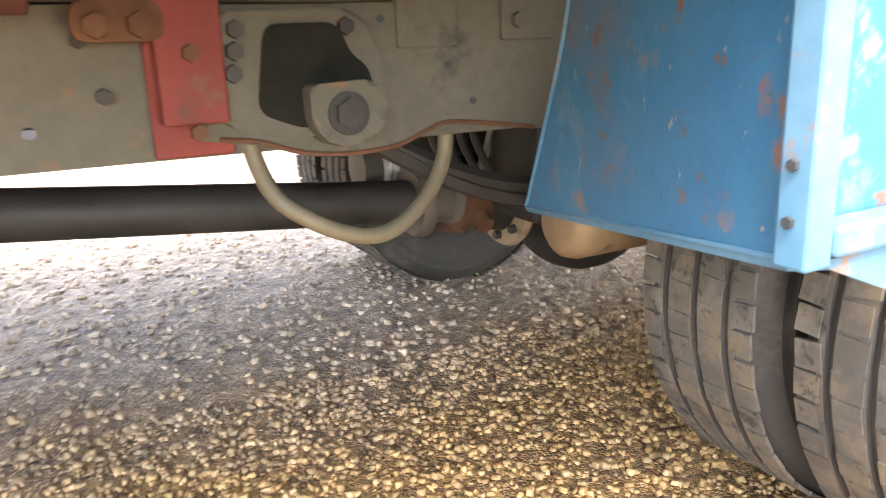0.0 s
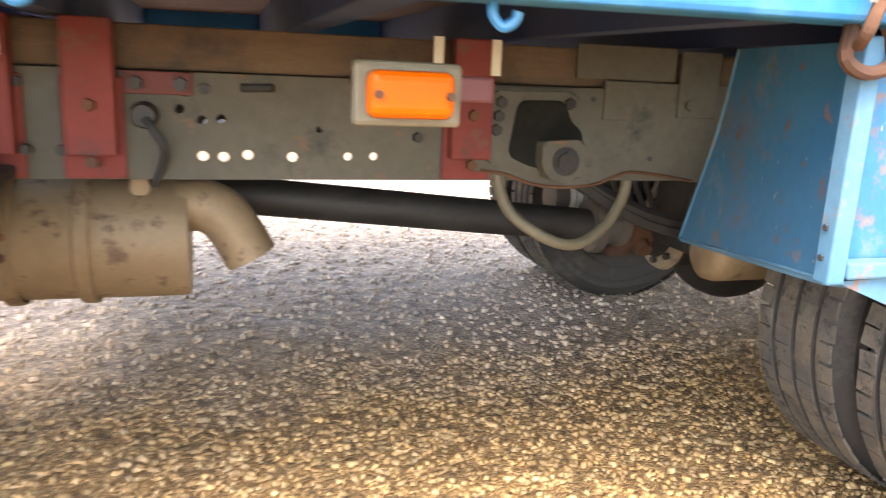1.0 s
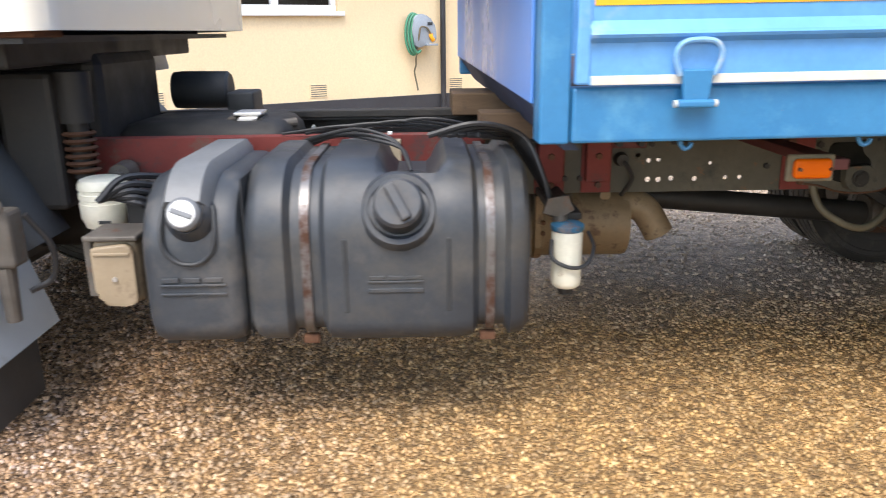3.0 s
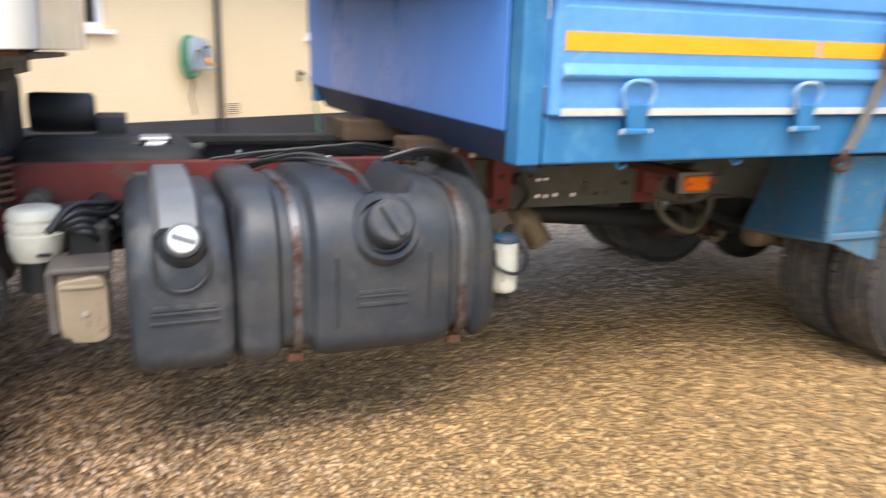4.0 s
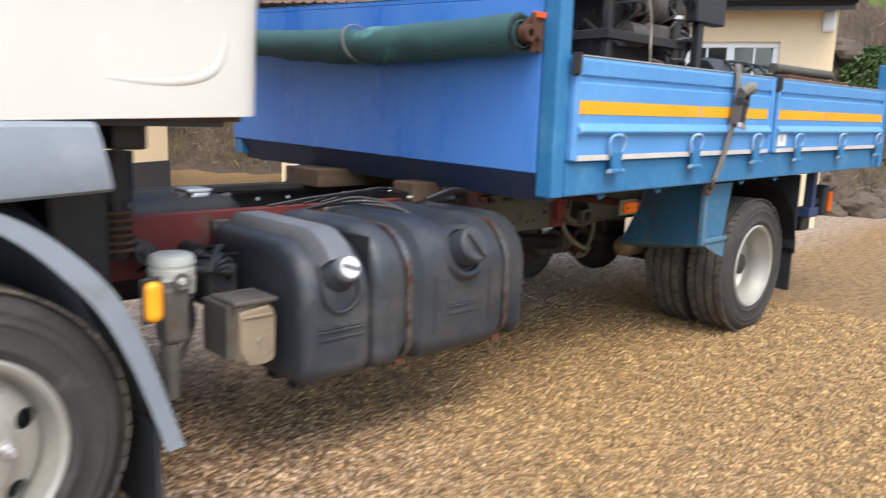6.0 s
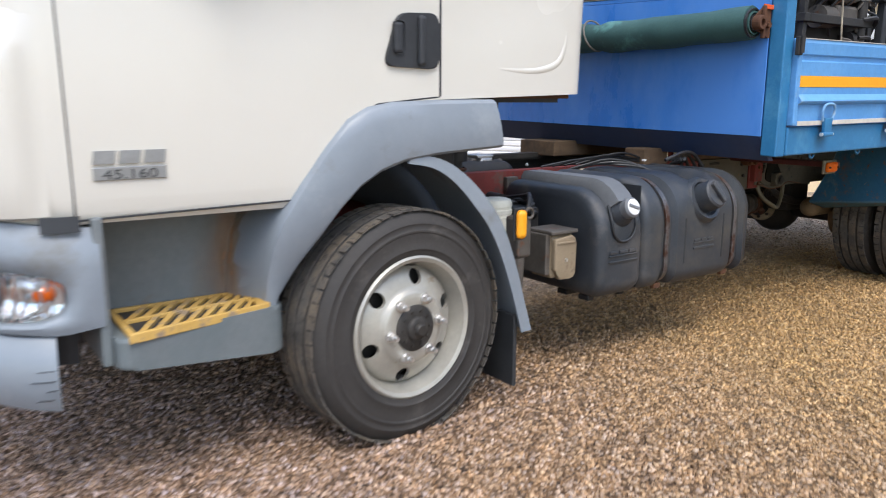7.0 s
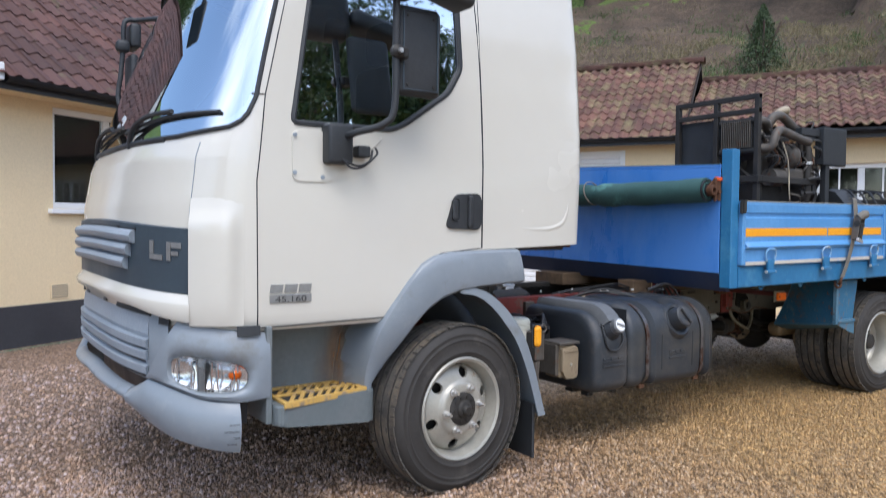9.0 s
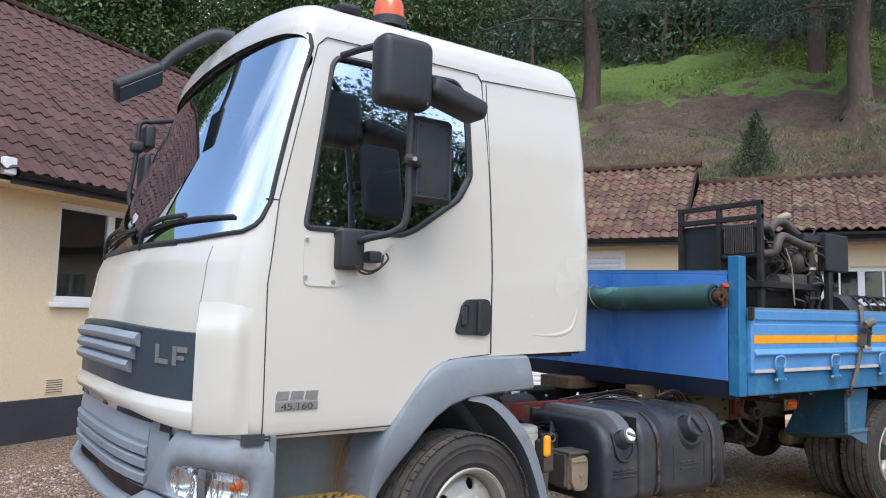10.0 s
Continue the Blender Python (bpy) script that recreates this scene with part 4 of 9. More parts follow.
flank_line([(-0.944, 1.80), (-0.97, 1.80), (-1.0, 1.80)], 0.003, M_black, "panel_seam", truck, -0.001, closed=False)
bm = tube(B(), screen_edge, 0.010, 8, smooth=False)
part("windscreen_seal", bm, M_black, truck)

# ---- tipper body ----
def mirror_y(bm):
    bmesh.ops.transform(bm, matrix=Matrix(((1, 0, 0, 0), (0, -1, 0, 2 * YC), (0, 0, 1, 0), (0, 0, 0, 1))), verts=bm.verts[:])
    return bm


def bedshape(bm):
    """The body rises a little towards its tail."""
    bmesh.ops.transform(bm, matrix=Matrix(((1, 0, 0, 0), (0, 1, 0, 0), (0.0085, 0, 1, -0.0085 * 2.02), (0, 0, 0, 1))), verts=bm.verts[:])
    return bm


def headshape(bm):
    """The headboard stands a little askew."""
    bmesh.ops.transform(bm, matrix=Matrix(((1, -0.0355, 0, 0), (0, 1, 0, 0), (0, 0.022, 1, 0), (0, 0, 0, 1))), verts=bm.verts[:])
    return bm


XB0, XB1, YB = 2.02, 5.85, 2.36
bm = B()
for y in (0.016, YB - 0.086):
    box(bm, XB0 + 0.078, XB1 - 0.082, y, y + 0.07, 0.90, 1.035, 0.008)
box(bm, XB1 - 0.06, XB1 - 0.003, 0.073, YB - 0.073, 0.903, 1.033, 0.006)
part("bed_frame", bedshape(bm), M_blue, truck, "blue painted side rails of the tipper body")
bm = box(B(), XB0 + 0.03, XB1 - 0.06, 0.07, YB - 0.07, 1.0, 1.03)
part("bed_floor", bedshape(bm), M_rust, truck, "rusty steel load floor")
for k in range(8):
    x = 2.25 + 0.46 * k
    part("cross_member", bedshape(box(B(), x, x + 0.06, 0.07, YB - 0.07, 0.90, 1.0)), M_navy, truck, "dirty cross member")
bm = B()
box(bm, 2.02, 2.095, 0.022, 0.10, 0.898, 1.765, 0.006)
part("corner_post", headshape(bm), M_blue, truck, "tall blue front corner post")
part("corner_post", headshape(box(B(), 2.02, 2.095, YB - 0.10, YB - 0.022, 0.900, 1.766, 0.006)), M_blue, truck, "tall blue front corner post")
bm = B()
box(bm, 2.045, 2.075, 0.102, YB - 0.102, 0.99, 1.615)
box(bm, 2.012, 2.0185, 0.100, YB - 0.034, 0.99, 1.645, 0.002)
box(bm, 2.012, 2.085, 0.102, YB - 0.102, 1.6455, 1.668, 0.004)
for v in bm.verts:
    if v.co.z > 1.6:
        v.co.z += 0.017 * v.co.y
head = part("headboard", headshape(bm), M_royal, truck, "royal blue steel headboard, its pale sheen painted in")
bm = box(B(), 2.010, 2.087, 0.104, YB - 0.104, 1.6685, 1.6715, 0.001)
for v in bm.verts:
    v.co.z += 0.017 * v.co.y
part("worn_edge", headshape(bm), M_faded, head, "top edge worn to dull green-grey")
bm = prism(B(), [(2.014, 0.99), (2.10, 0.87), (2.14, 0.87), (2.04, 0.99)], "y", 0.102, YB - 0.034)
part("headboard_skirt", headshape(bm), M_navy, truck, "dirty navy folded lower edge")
for y in (0.0, YB - 0.07):
    part("rear_post", bedshape(box(B(), XB1 - 0.08, XB1, y, y + 0.07, 0.90, 1.62, 0.006)), M_blue, truck, "blue rear corner post")
part("tailboard", bedshape(box(B(), XB1 - 0.04, XB1 - 0.005, 0.07, YB - 0.07, 1.04, 1.45, 0.006)), M_sky, truck, "pale blue tailboard")
# canvas roll on the headboard
bm = B()
line = [(1.925, 0.13 + 2.08 * t, 1.508 - 0.042 * math.sin(math.pi * t) + 0.028 * t) for t in [k / 30 for k in range(31)]]
tube(bm, line, 0.072, 18, smooth=False, radii=lambda t: 0.074 - 0.008 * t + 0.010 * math.sin(math.pi * min(t * 1.2, 1)) + 0.0025 * math.sin(37 * t) + 0.0015 * math.sin(91 * t + 1) - (0.012 if abs(t - 0.43) < 0.02 else 0))
for v in bm.verts:
    v.co += Vector((1, 0, 1)) * (0.006 * noise.noise(v.co * 9) + 0.004 * noise.noise(Vector((v.co.x * 30, v.co.y * 7, v.co.z * 30))))
roll = part("sheet_roll", headshape(bm), M_tarp, truck, "rolled green canvas load sheet tied with cord", smooth=True)
for k, r in enumerate((0.066, 0.052, 0.038)):
    bm = lathe(B(), [(r, 0.0), (r, -0.012), (r - 0.006, -0.012), (r - 0.006, 0.0)], pose(1.925 - 0.012, 0.128 - 0.004 * k, 1.508), 28)
    part("fold", bm, M_tarp if k % 2 else M_cable, roll)
part("cord", headshape(tube(B(), [(1.925 + 0.084 * math.cos(a), 1.08 + 0.03 * math.sin(a), 1.49 + 0.084 * math.sin(a)) for a in [k * math.pi / 8 for k in range(17)]], 0.005, 6, smooth=False)), M_strap, roll, "cord tie")
bm = lathe(B(), [(0.016, -0.045), (0.030, -0.045), (0.033, -0.038), (0.033, 0.03), (0.016, 0.03), (0.016, -0.045)], pose(1.913, 0.115, 1.508), 20)
box(bm, 1.935, 1.952, 0.080, 0.098, 1.44, 1.585, 0.004)
prism(bm, rounded([(1.895, 1.48), (1.90, 1.54), (1.96, 1.585), (2.015, 1.585), (2.015, 1.44), (1.96, 1.46)], 0.015, 3), "y", 0.099, 0.108)
rod(bm, (1.975, 0.100, 1.50), (1.975, 0.075, 1.50), 0.014, None, 6)
part("roll_bracket", bm, M_rust, truck, "rusty steel roller bracket")
part("reflector_tab", box(B(), 1.945, 2.015, 0.088, 0.098, 1.570, 1.592, 0.002), M_beacon, truck, "red-orange reflective tab")


def dropside(x0, x1, far=False):
    over = mirror_y if far else (lambda q: q)
    prof = [(y, 1.04 + 0.926 * (z - 1.04)) for y, z in [(0.004, 1.045), (0.004, 1.145), (-0.016, 1.158), (-0.020, 1.166), (-0.016, 1.174), (0.004, 1.20), (0.004, 1.362), (0.016, 1.370), (0.016, 1.392), (0.004, 1.400), (0.002, 1.455), (0.006, 1.474), (0.032, 1.474), (0.032, 1.045)]]
    bm = B()
    a, b = [bm.verts.new((x0 + 0.03, y, z)) for y, z in prof], [bm.verts.new((x1 - 0.03, y, z)) for y, z in prof]
    skin(bm, [a, b], True)
    bm.faces.new(a), bm.faces.new(b)
    for s in (x0, x1 - 0.034):
        box(bm, s, s + 0.034, -0.004, 0.034, 1.042, 1.444, 0.006)
    box(bm, x0 + 0.03, x1 - 0.03, -0.003, 0.005, 1.040, 1.062, 0.003)
    d = part("dropside", over(bedshape(bm)), M_sky, truck, "pale blue ribbed steel dropside, scuffed along its edges")
    part("worn_edge", over(bedshape(box(B(), x0 + 0.036, x1 - 0.036, -0.0055, -0.003, 1.041, 1.063, 0.001))), M_edge, d, "paint worn to pale primer")
    part("worn_edge", over(bedshape(box(B(), x0 + 0.02, x1 - 0.02, 0.0, 0.03, 1.4425, 1.4455))), M_edge, d)
    return d


side_a, side_b = dropside(2.10, 3.895), dropside(3.935, XB1 - 0.085)
dropside(2.10, 3.895, True), dropside(3.935, XB1 - 0.085, True)
for owner, spans in ((side_a, ((2.14, 3.08), (3.095, 3.83))), (side_b, ((3.975, 4.66), (4.675, 5.73)))):
    for a, b in spans:
        bm = box(B(), a, b, 0.0015, 0.004, 1.222, 1.274)
        part("tape", bedshape(bm), M_orange, owner, "amber reflective tape strip")


def latch(x):
    l = part("latch", bedshape(box(B(), x - 0.045, x + 0.045, -0.030, 0.0, 0.985, 1.005, 0.006)), M_blue, truck, "blue dropside latch with a wire bail")
    bm = prism(B(), [(x - 0.030, 1.0), (x + 0.030, 1.0), (x + 0.038, 1.075), (x - 0.038, 1.075)], "y", -0.024, -0.006, 0.004)
    part("latch_plate", bedshape(bm), M_blue, l)
    bm = tube(B(), [(x - 0.040, -0.014, 1.06), (x - 0.055, -0.018, 1.105), (x - 0.040, -0.021, 1.135), (x, -0.023, 1.142), (x + 0.040, -0.021, 1.135), (x + 0.055, -0.018, 1.105), (x + 0.040, -0.014, 1.06)], 0.0066, 8, n=4)
    part("bail", bedshape(bm), M_bail, l)
    bm = rod(B(), (x - 0.052, -0.018, 0.995), (x + 0.052, -0.018, 0.995), 0.009)
    part("pin", bedshape(bm), M_bare, l)


for x in (2.385, 3.045, 3.695, 4.25, 4.95, 5.66):
    latch(x)
for x in (2.395, 2.85, 3.71, 4.14):
    bm = tube(B(), [(x - 0.012, 0.06, 0.905), (x - 0.012, 0.058, 0.888), (x - 0.002, 0.055, 0.876), (x + 0.010, 0.052, 0.882), (x + 0.013, 0.05, 0.892)], 0.006, 8, n=4)
    part("rope_hook", bedshape(bm), M_blue, truck, "blue rope hook under the rail")
bm = tube(B(), [(3.29, 0.05, 0.91), (3.28, 0.04, 0.87), (3.31, 0.035, 0.855), (3.35, 0.04, 0.87), (3.345, 0.05, 0.91)], 0.009, 8, n=4)
part("rope_ring", bm, M_rust, truck, "rusty ring under the rail")
for x, z in ((2.09, 1.365), (3.905, 1.368), (XB1 - 0.08, 1.368)):
    bm = B()
    box(bm, x - 0.016, x + 0.02, -0.018, 0.004, z, z + 0.085, 0.005)
    rod(bm, (x - 0.002, -0.024, z + 0.01), (x - 0.002, -0.024, z + 0.085), 0.011)
    box(bm, x + 0.0, x + 0.035, -0.012, 0.0, z + 0.02, z + 0.07, 0.003)
    part("corner_catch", bedshape(bm), M_dark, truck, "dark steel dropside catch")
part("label_plate", bedshape(box(B(), 3.99, 4.10, -0.002, 0.002, 1.075, 1.155)), M_sticker, truck, "small white square sticker")
bm = B()
box(bm, 4.035, 4.045, -0.003, -0.001, 1.10, 1.135)
part("label_mark", bedshape(bm), M_black, truck)

# ---- chassis ----
def channel(x0, x1, y, z0, z1, d, t=0.008, w=0.07):
    return prism(B(), [(y, z0), (y + d * w, z0), (y + d * w, z0 + t), (y + d * t, z0 + t), (y + d * t, z1 - t), (y + d * w, z1 - t), (y + d * w, z1), (y, z1)], "x", x0, x1)


def rail_bm(x0, x1, y, d, holes):
    """The web of a chassis rail with round holes through it."""
    z0, z1, t = 0.612, 0.812, 0.008
    bm = B()
    vs = [bm.verts.new((x, y, z)) for x, z in ((x0, z0), (x1, z0), (x1, z1), (x0, z1))]
    edges = [bm.edges.new((vs[k], vs[(k + 1) % 4])) for k in range(4)]
    for hx, hz, hr in holes:
        ring = [bm.verts.new((hx + hr * math.cos(2 * math.pi * k / 10), y, hz + hr * math.sin(2 * math.pi * k / 10))) for k in range(10)]
        edges += [bm.edges.new((ring[k], ring[(k + 1) % 10])) for k in range(10)]
    bmesh.ops.triangle_fill(bm, edges=edges, use_beauty=True)
    r = bmesh.ops.extrude_face_region(bm, geom=bm.faces[:])
    bmesh.ops.translate(bm, verts=[g for g in r["geom"] if isinstance(g, bmesh.types.BMVert)], vec=(0, d * t, 0))
    return bm


def flanges(x0, x1, y, d, material, rail):
    for z in (0.612, 0.804):
        part("rail_flange", box(B(), x0, x1, min(y + d * 0.0082, y + d * 0.07), max(y + d * 0.0082, y + d * 0.07), z, z + 0.008), material, rail)


HOLES = [(2.53, 0.657, 0.010), (2.568, 0.656, 0.010), (2.613, 0.660, 0.010), (2.698, 0.657, 0.010), (2.808, 0.659, 0.0085), (2.860, 0.660, 0.0085),
         (2.53, 0.725, 0.009), (2.565, 0.728, 0.009), (2.75, 0.712, 0.007), (2.49, 0.745, 0.009), (2.13, 0.70, 0.012), (2.17, 0.76, 0.012), (2.50, 0.775, 0.008)]
flanges(1.95, 5.55, 0.79, 1, M_rail, part("chassis_rail", rail_bm(1.95, 5.55, 0.79, 1, HOLES), M_rail, truck, "grey steel chassis rail with a row of holes"))
part("chassis_rail", channel(-0.8, 1.95, 0.79, 0.612, 0.826, 1), M_red, truck, "red oxide front chassis rail")
flanges(-0.8, 5.55, 1.57, -1, M_dark, part("chassis_rail", rail_bm(-0.8, 5.55, 1.57, -1, [(hx, hz, hr * 1.6) for hx, hz, hr in HOLES]), M_dark, truck, "dark far chassis rail"))
part("rail_liner", box(B(), -0.8, 2.3, 1.492, 1.568, 0.8135, 0.846, 0.004), M_dark, truck, "black bolted rail stiffener")
for x in (0.75, 2.05, 3.3, 4.7, 5.5):
    part("cross_tube", rod(B(), (x, 0.80, 0.72), (x, 1.56, 0.72), 0.05), M_dark, truck, "oily chassis cross tube")
for y in (0.80, 1.49):
    part("subframe_beam", box(B(), 2.0, 5.5, y, y + 0.07, 0.815, 0.895, 0.004), M_timber, truck, "rough timber packer between chassis and body")
part("packer_block", box(B(), 1.86, 2.15, 1.35, 1.66, 0.83, 0.92, 0.006), M_timber, truck, "timber packing block")
part("packer_block", box(B(), 1.93, 2.12, 0.72, 0.86, 0.815, 0.905, 0.006), M_timber, truck, "timber packing block")
for x in (2.135, 2.300, 3.012):
    bm = box(B(), x, x + 0.085, 0.745, 0.785, 0.66, 0.90, 0.004)
    box(bm, x - 0.010, x + 0.095, 0.778, 0.789, 0.615, 0.80, 0.003)
    b = part("body_bracket", bm, M_red, truck, "red oxide body mounting bracket")
    for z in (0.65, 0.75):
        part("bolt", bolt(B(), (x + 0.042, 0.745, z), (0, -1, 0), 0.012, 0.01), M_rust, b)
for x in (2.115, 2.19):
    part("body_tab", box(B(), x, x + 0.022, 0.73, 0.736, 0.83, 0.90), M_filter, truck, "pale steel tab")
for x in (2.965, 3.085):
    part("body_tab", box(B(), x, x + 0.02, 0.74, 0.746, 0.83, 0.90), M_filter, truck, "pale steel tab")

valve = part("rail_valve", rod(B(), (2.429, 0.789, 0.732), (2.429, 0.755, 0.732), 0.026, 0.020, 16), M_dark, truck, "greasy black valve on the rail", smooth=True)
part("valve_lead", tube(B(), [(2.432, 0.757, 0.728), (2.448, 0.748, 0.705), (2.464, 0.755, 0.672), (2.458, 0.775, 0.640), (2.44, 0.80, 0.60)], 0.008, 7), M_cable, valve, "black lead")
plate = part("rail_plate", box(B(), 2.395, 2.515, 0.779, 0.789, 0.770, 0.812, 0.003), M_darkred, truck, "dirty red plate bolted to the rail")
for x in (2.417, 2.494):
    part("bolt", bolt(B(), (x, 0.779, 0.79), (0, -1, 0), 0.014, 0.016), M_dark, plate)
for x, z in ((2.535, 0.783), (2.224, 0.786), (2.231, 0.668), (2.122, 0.785), (2.119, 0.741), (2.287, 0.665), (2.07, 0.70), (2.93, 0.77), (2.95, 0.70)):
    part("rail_bolt", bolt(B(), (x, 0.777 if x < 2.25 and x > 2.13 else 0.79, z), (0, -1, 0), 0.011, 0.012), M_dark, truck, "greasy bolt head")
part("rail_peg", rod(B(), (2.605, 0.789, 0.787), (2.66, 0.765, 0.79), 0.008), M_dark, truck, "bent steel peg")

# spring hanger plate and axle
bm = prism(B(), [(3.06, 0.81), (3.06, 0.635), (3.14, 0.626), (3.20, 0.606), (3.275, 0.598), (3.35, 0.604), (3.40, 0.622), (3.44, 0.632), (3.52, 0.624), (3.60, 0.612), (3.72, 0.60), (3.72, 0.83), (3.36, 0.83), (3.36, 0.81)], "y", 0.772, 0.789, 0.003)
plate = part("hanger_plate", bm, M_rail, truck, "grey pressed spring hanger plate, edge rusting")
edge = [(3.085, 0.634), (3.14, 0.626), (3.20, 0.606), (3.275, 0.598), (3.35, 0.604), (3.40, 0.622), (3.44, 0.632), (3.52, 0.624), (3.60, 0.612)]
part("rusty_edge", tube(B(), [(x, 0.770, z + 0.002) for x, z in edge], 0.004, 6, n=4), M_rust, plate, "rusting lower edge", smooth=True)
bm = prism(B(), rounded([(3.082, 0.66), (3.087, 0.800), (3.285, 0.804), (3.325, 0.735), (3.318, 0.66), (3.20, 0.628), (3.13, 0.64)], 0.022), "y", 0.752, 0.772, 0.006)
press = part("pressing", bm, M_rail, plate, "grey pressed reinforcement")
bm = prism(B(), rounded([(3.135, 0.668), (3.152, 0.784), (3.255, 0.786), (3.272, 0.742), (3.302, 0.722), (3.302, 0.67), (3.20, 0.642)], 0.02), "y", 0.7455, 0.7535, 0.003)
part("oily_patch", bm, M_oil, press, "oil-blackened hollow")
bm = prism(B(), rounded([(3.197, 0.704), (3.290, 0.708), (3.318, 0.664), (3.282, 0.622), (3.226, 0.618), (3.198, 0.650)], 0.012), "y", 0.712, 0.772, 0.008)
boss = part("spring_eye_boss", bm, M_rail, plate, "hexagonal pivot boss")
part("boss_washer", rod(B(), (3.250, 0.708, 0.663), (3.250, 0.713, 0.663), 0.030, None, 24), M_dark, boss)
part("pivot_bolt", rod(B(), (3.250, 0.700, 0.663), (3.250, 0.712, 0.663), 0.022, 0.021, 6), M_hub, boss)
for p in ((3.115, 0.778), (3.111, 0.750), (3.107, 0.722), (3.268, 0.780)):
    part("bolt", bolt(B(), (p[0], 0.752, p[1]), (0, -1, 0), 0.013, 0.010), M_hub, plate)
part("stay_plate", box(B(), 3.29, 3.53, 0.774, 0.782, 0.832, 0.905, 0.003), M_rail, plate, "grey stay plate")
for x0, x1, z0, z1 in ((3.355, 3.458, 0.747, 0.831), (3.537, 3.637, 0.755, 0.90)):
    part("stay_plate", box(B(), x0, x1, 0.764, 0.7715, z0, z1, 0.003), M_rail, plate, "grey stay plate")
part("bolt", bolt(B(), (3.565, 0.764, 0.785), (0, -1, 0), 0.013, 0.010), M_rail, plate)
# black discs stand for the dark inside the plate's open holes
for p in ((3.332, 0.790), (3.443, 0.722), (3.485, 0.664)):
    part("hole_dark_disc", rod(B(), (p[0], 0.7705, p[1]), (p[0], 0.775, p[1]), 0.006, None, 10), M_black, plate)
clip = part("bolt_clip", prism(B(), rounded([(2.922, 0.766), (2.922, 0.815), (3.026, 0.815), (3.026, 0.766)], 0.018), "y", 0.742, 0.789, 0.004), M_rust, truck, "rusty two-bolt clip on the rail")
for x in (2.948, 2.998):
    part("bolt", bolt(B(), (x, 0.742, 0.785), (0, -1, 0), 0.017, 0.014), M_rust, clip)
# rear axle, propshaft, springs, air spring
bm = B()
rod(bm, (XR, 0.55, 0.388), (XR, 1.85, 0.388), 0.075, None, 20)
bmesh.ops.create_uvsphere(bm, u_segments=24, v_segments=14, radius=0.21, matrix=Matrix.Translation((XR, 1.2, 0.40)) @ Matrix.Diagonal((0.95, 0.85, 1.0, 1)))
rod(bm, (XR - 0.38, 1.18, 0.44), (XR - 0.12, 1.2, 0.41), 0.07, 0.13, 20)
part("rear_axle", bm, M_dark, truck, "oily rear axle and differential", smooth=True)
part("brake_drum", lathe(B(), [(0.06, -0.1), (0.17, -0.1), (0.185, -0.08), (0.185, 0.07), (0.17, 0.09), (0.06, 0.09)], pose(XR, 0.62, 0.388), 36), M_exh, truck, "tan dusty brake drum", smooth=True)
part("brake_drum", lathe(B(), [(0.06, -0.1), (0.17, -0.1), (0.185, -0.08), (0.185, 0.07), (0.17, 0.09), (0.06, 0.09)], pose(XR, 1.74, 0.388), 36), M_iron, truck, "dusty far brake drum", smooth=True)
for z in (0.455, 0.475):
    bm = tube(B(), [(3.28, 0.86, 0.64), (3.6, 0.86, z + 0.03), (XR, 0.86, z), (4.5, 0.86, z + 0.06), (4.85, 0.86, 0.64)], 0.018, 6, n=6)
    part("leaf_spring", bm, M_dark, truck, "dark leaf spring")
    bm = tube(B(), [(3.28, 1.5, 0.64), (3.6, 1.5, z + 0.03), (XR, 1.5, z), (4.5, 1.5, z + 0.06), (4.85, 1.5, 0.64)], 0.018, 6, n=6)
    part("leaf_spring", bm, M_dark, truck, "dark leaf spring")
part("propshaft", rod(B(), (1.3, 1.18, 0.64), (3.56, 1.18, 0.425), 0.047, None, 24), M_dark, truck, "dark tubular propshaft", smooth=True)
bm = lathe(B(), [(0.0, -0.06), (0.075, -0.06), (0.08, -0.05), (0.08, -0.03), (0.055, -0.02), (0.055, 0.03), (0.07, 0.04), (0.07, 0.07), (0.0, 0.07)], pose(3.62, 1.18, 0.425, 0, 0, -90), 24)
part("flange", bm, M_iron, truck, "bolted drive flange", smooth=True)
for k in range(5):
    bm = lathe(B(), [(0.050, -0.011), (0.064, 0.0), (0.050, 0.011)], pose(3.555 + 0.021 * k, 1.32, 0.487, 0, 0, -90), 24)
    part("bellows", bm, M_steel, truck, "ribbed grey bellows", smooth=True)
part("bellows_core", rod(B(), (3.50, 1.32, 0.487), (3.72, 1.32, 0.487), 0.052, None, 20), M_iron, truck, "grey bellows piston", smooth=True)
yoke = part("drive_yoke", rod(B(), (3.66, 1.16, 0.42), (3.76, 1.17, 0.41), 0.066, 0.058, 20), M_rust, truck, "rusty drive yoke and joint", smooth=True)
for k in range(4):
    a = 0.6 + math.pi * k / 2
    part("joint_cap", rod(B(), (3.70, 1.16, 0.415), (3.70, 1.16 + 0.085 * math.cos(a), 0.415 + 0.085 * math.sin(a)), 0.024, 0.022, 12), M_rust, yoke, smooth=True)
part("pinion_flange", lathe(B(), [(0.05, -0.012), (0.112, -0.012), (0.118, 0.0), (0.112, 0.012), (0.05, 0.012)], pose(3.80, 1.17, 0.41, 0, 0, -90), 28), M_boxtan, yoke, "dusty pinion flange", smooth=True)
for k in range(8):
    a = math.pi * k / 4
    part("flange_bolt", bolt(B(), (3.787, 1.17 + 0.09 * math.cos(a), 0.41 + 0.09 * math.sin(a)), (-1, 0, 0), 0.011, 0.014), M_dark, yoke)
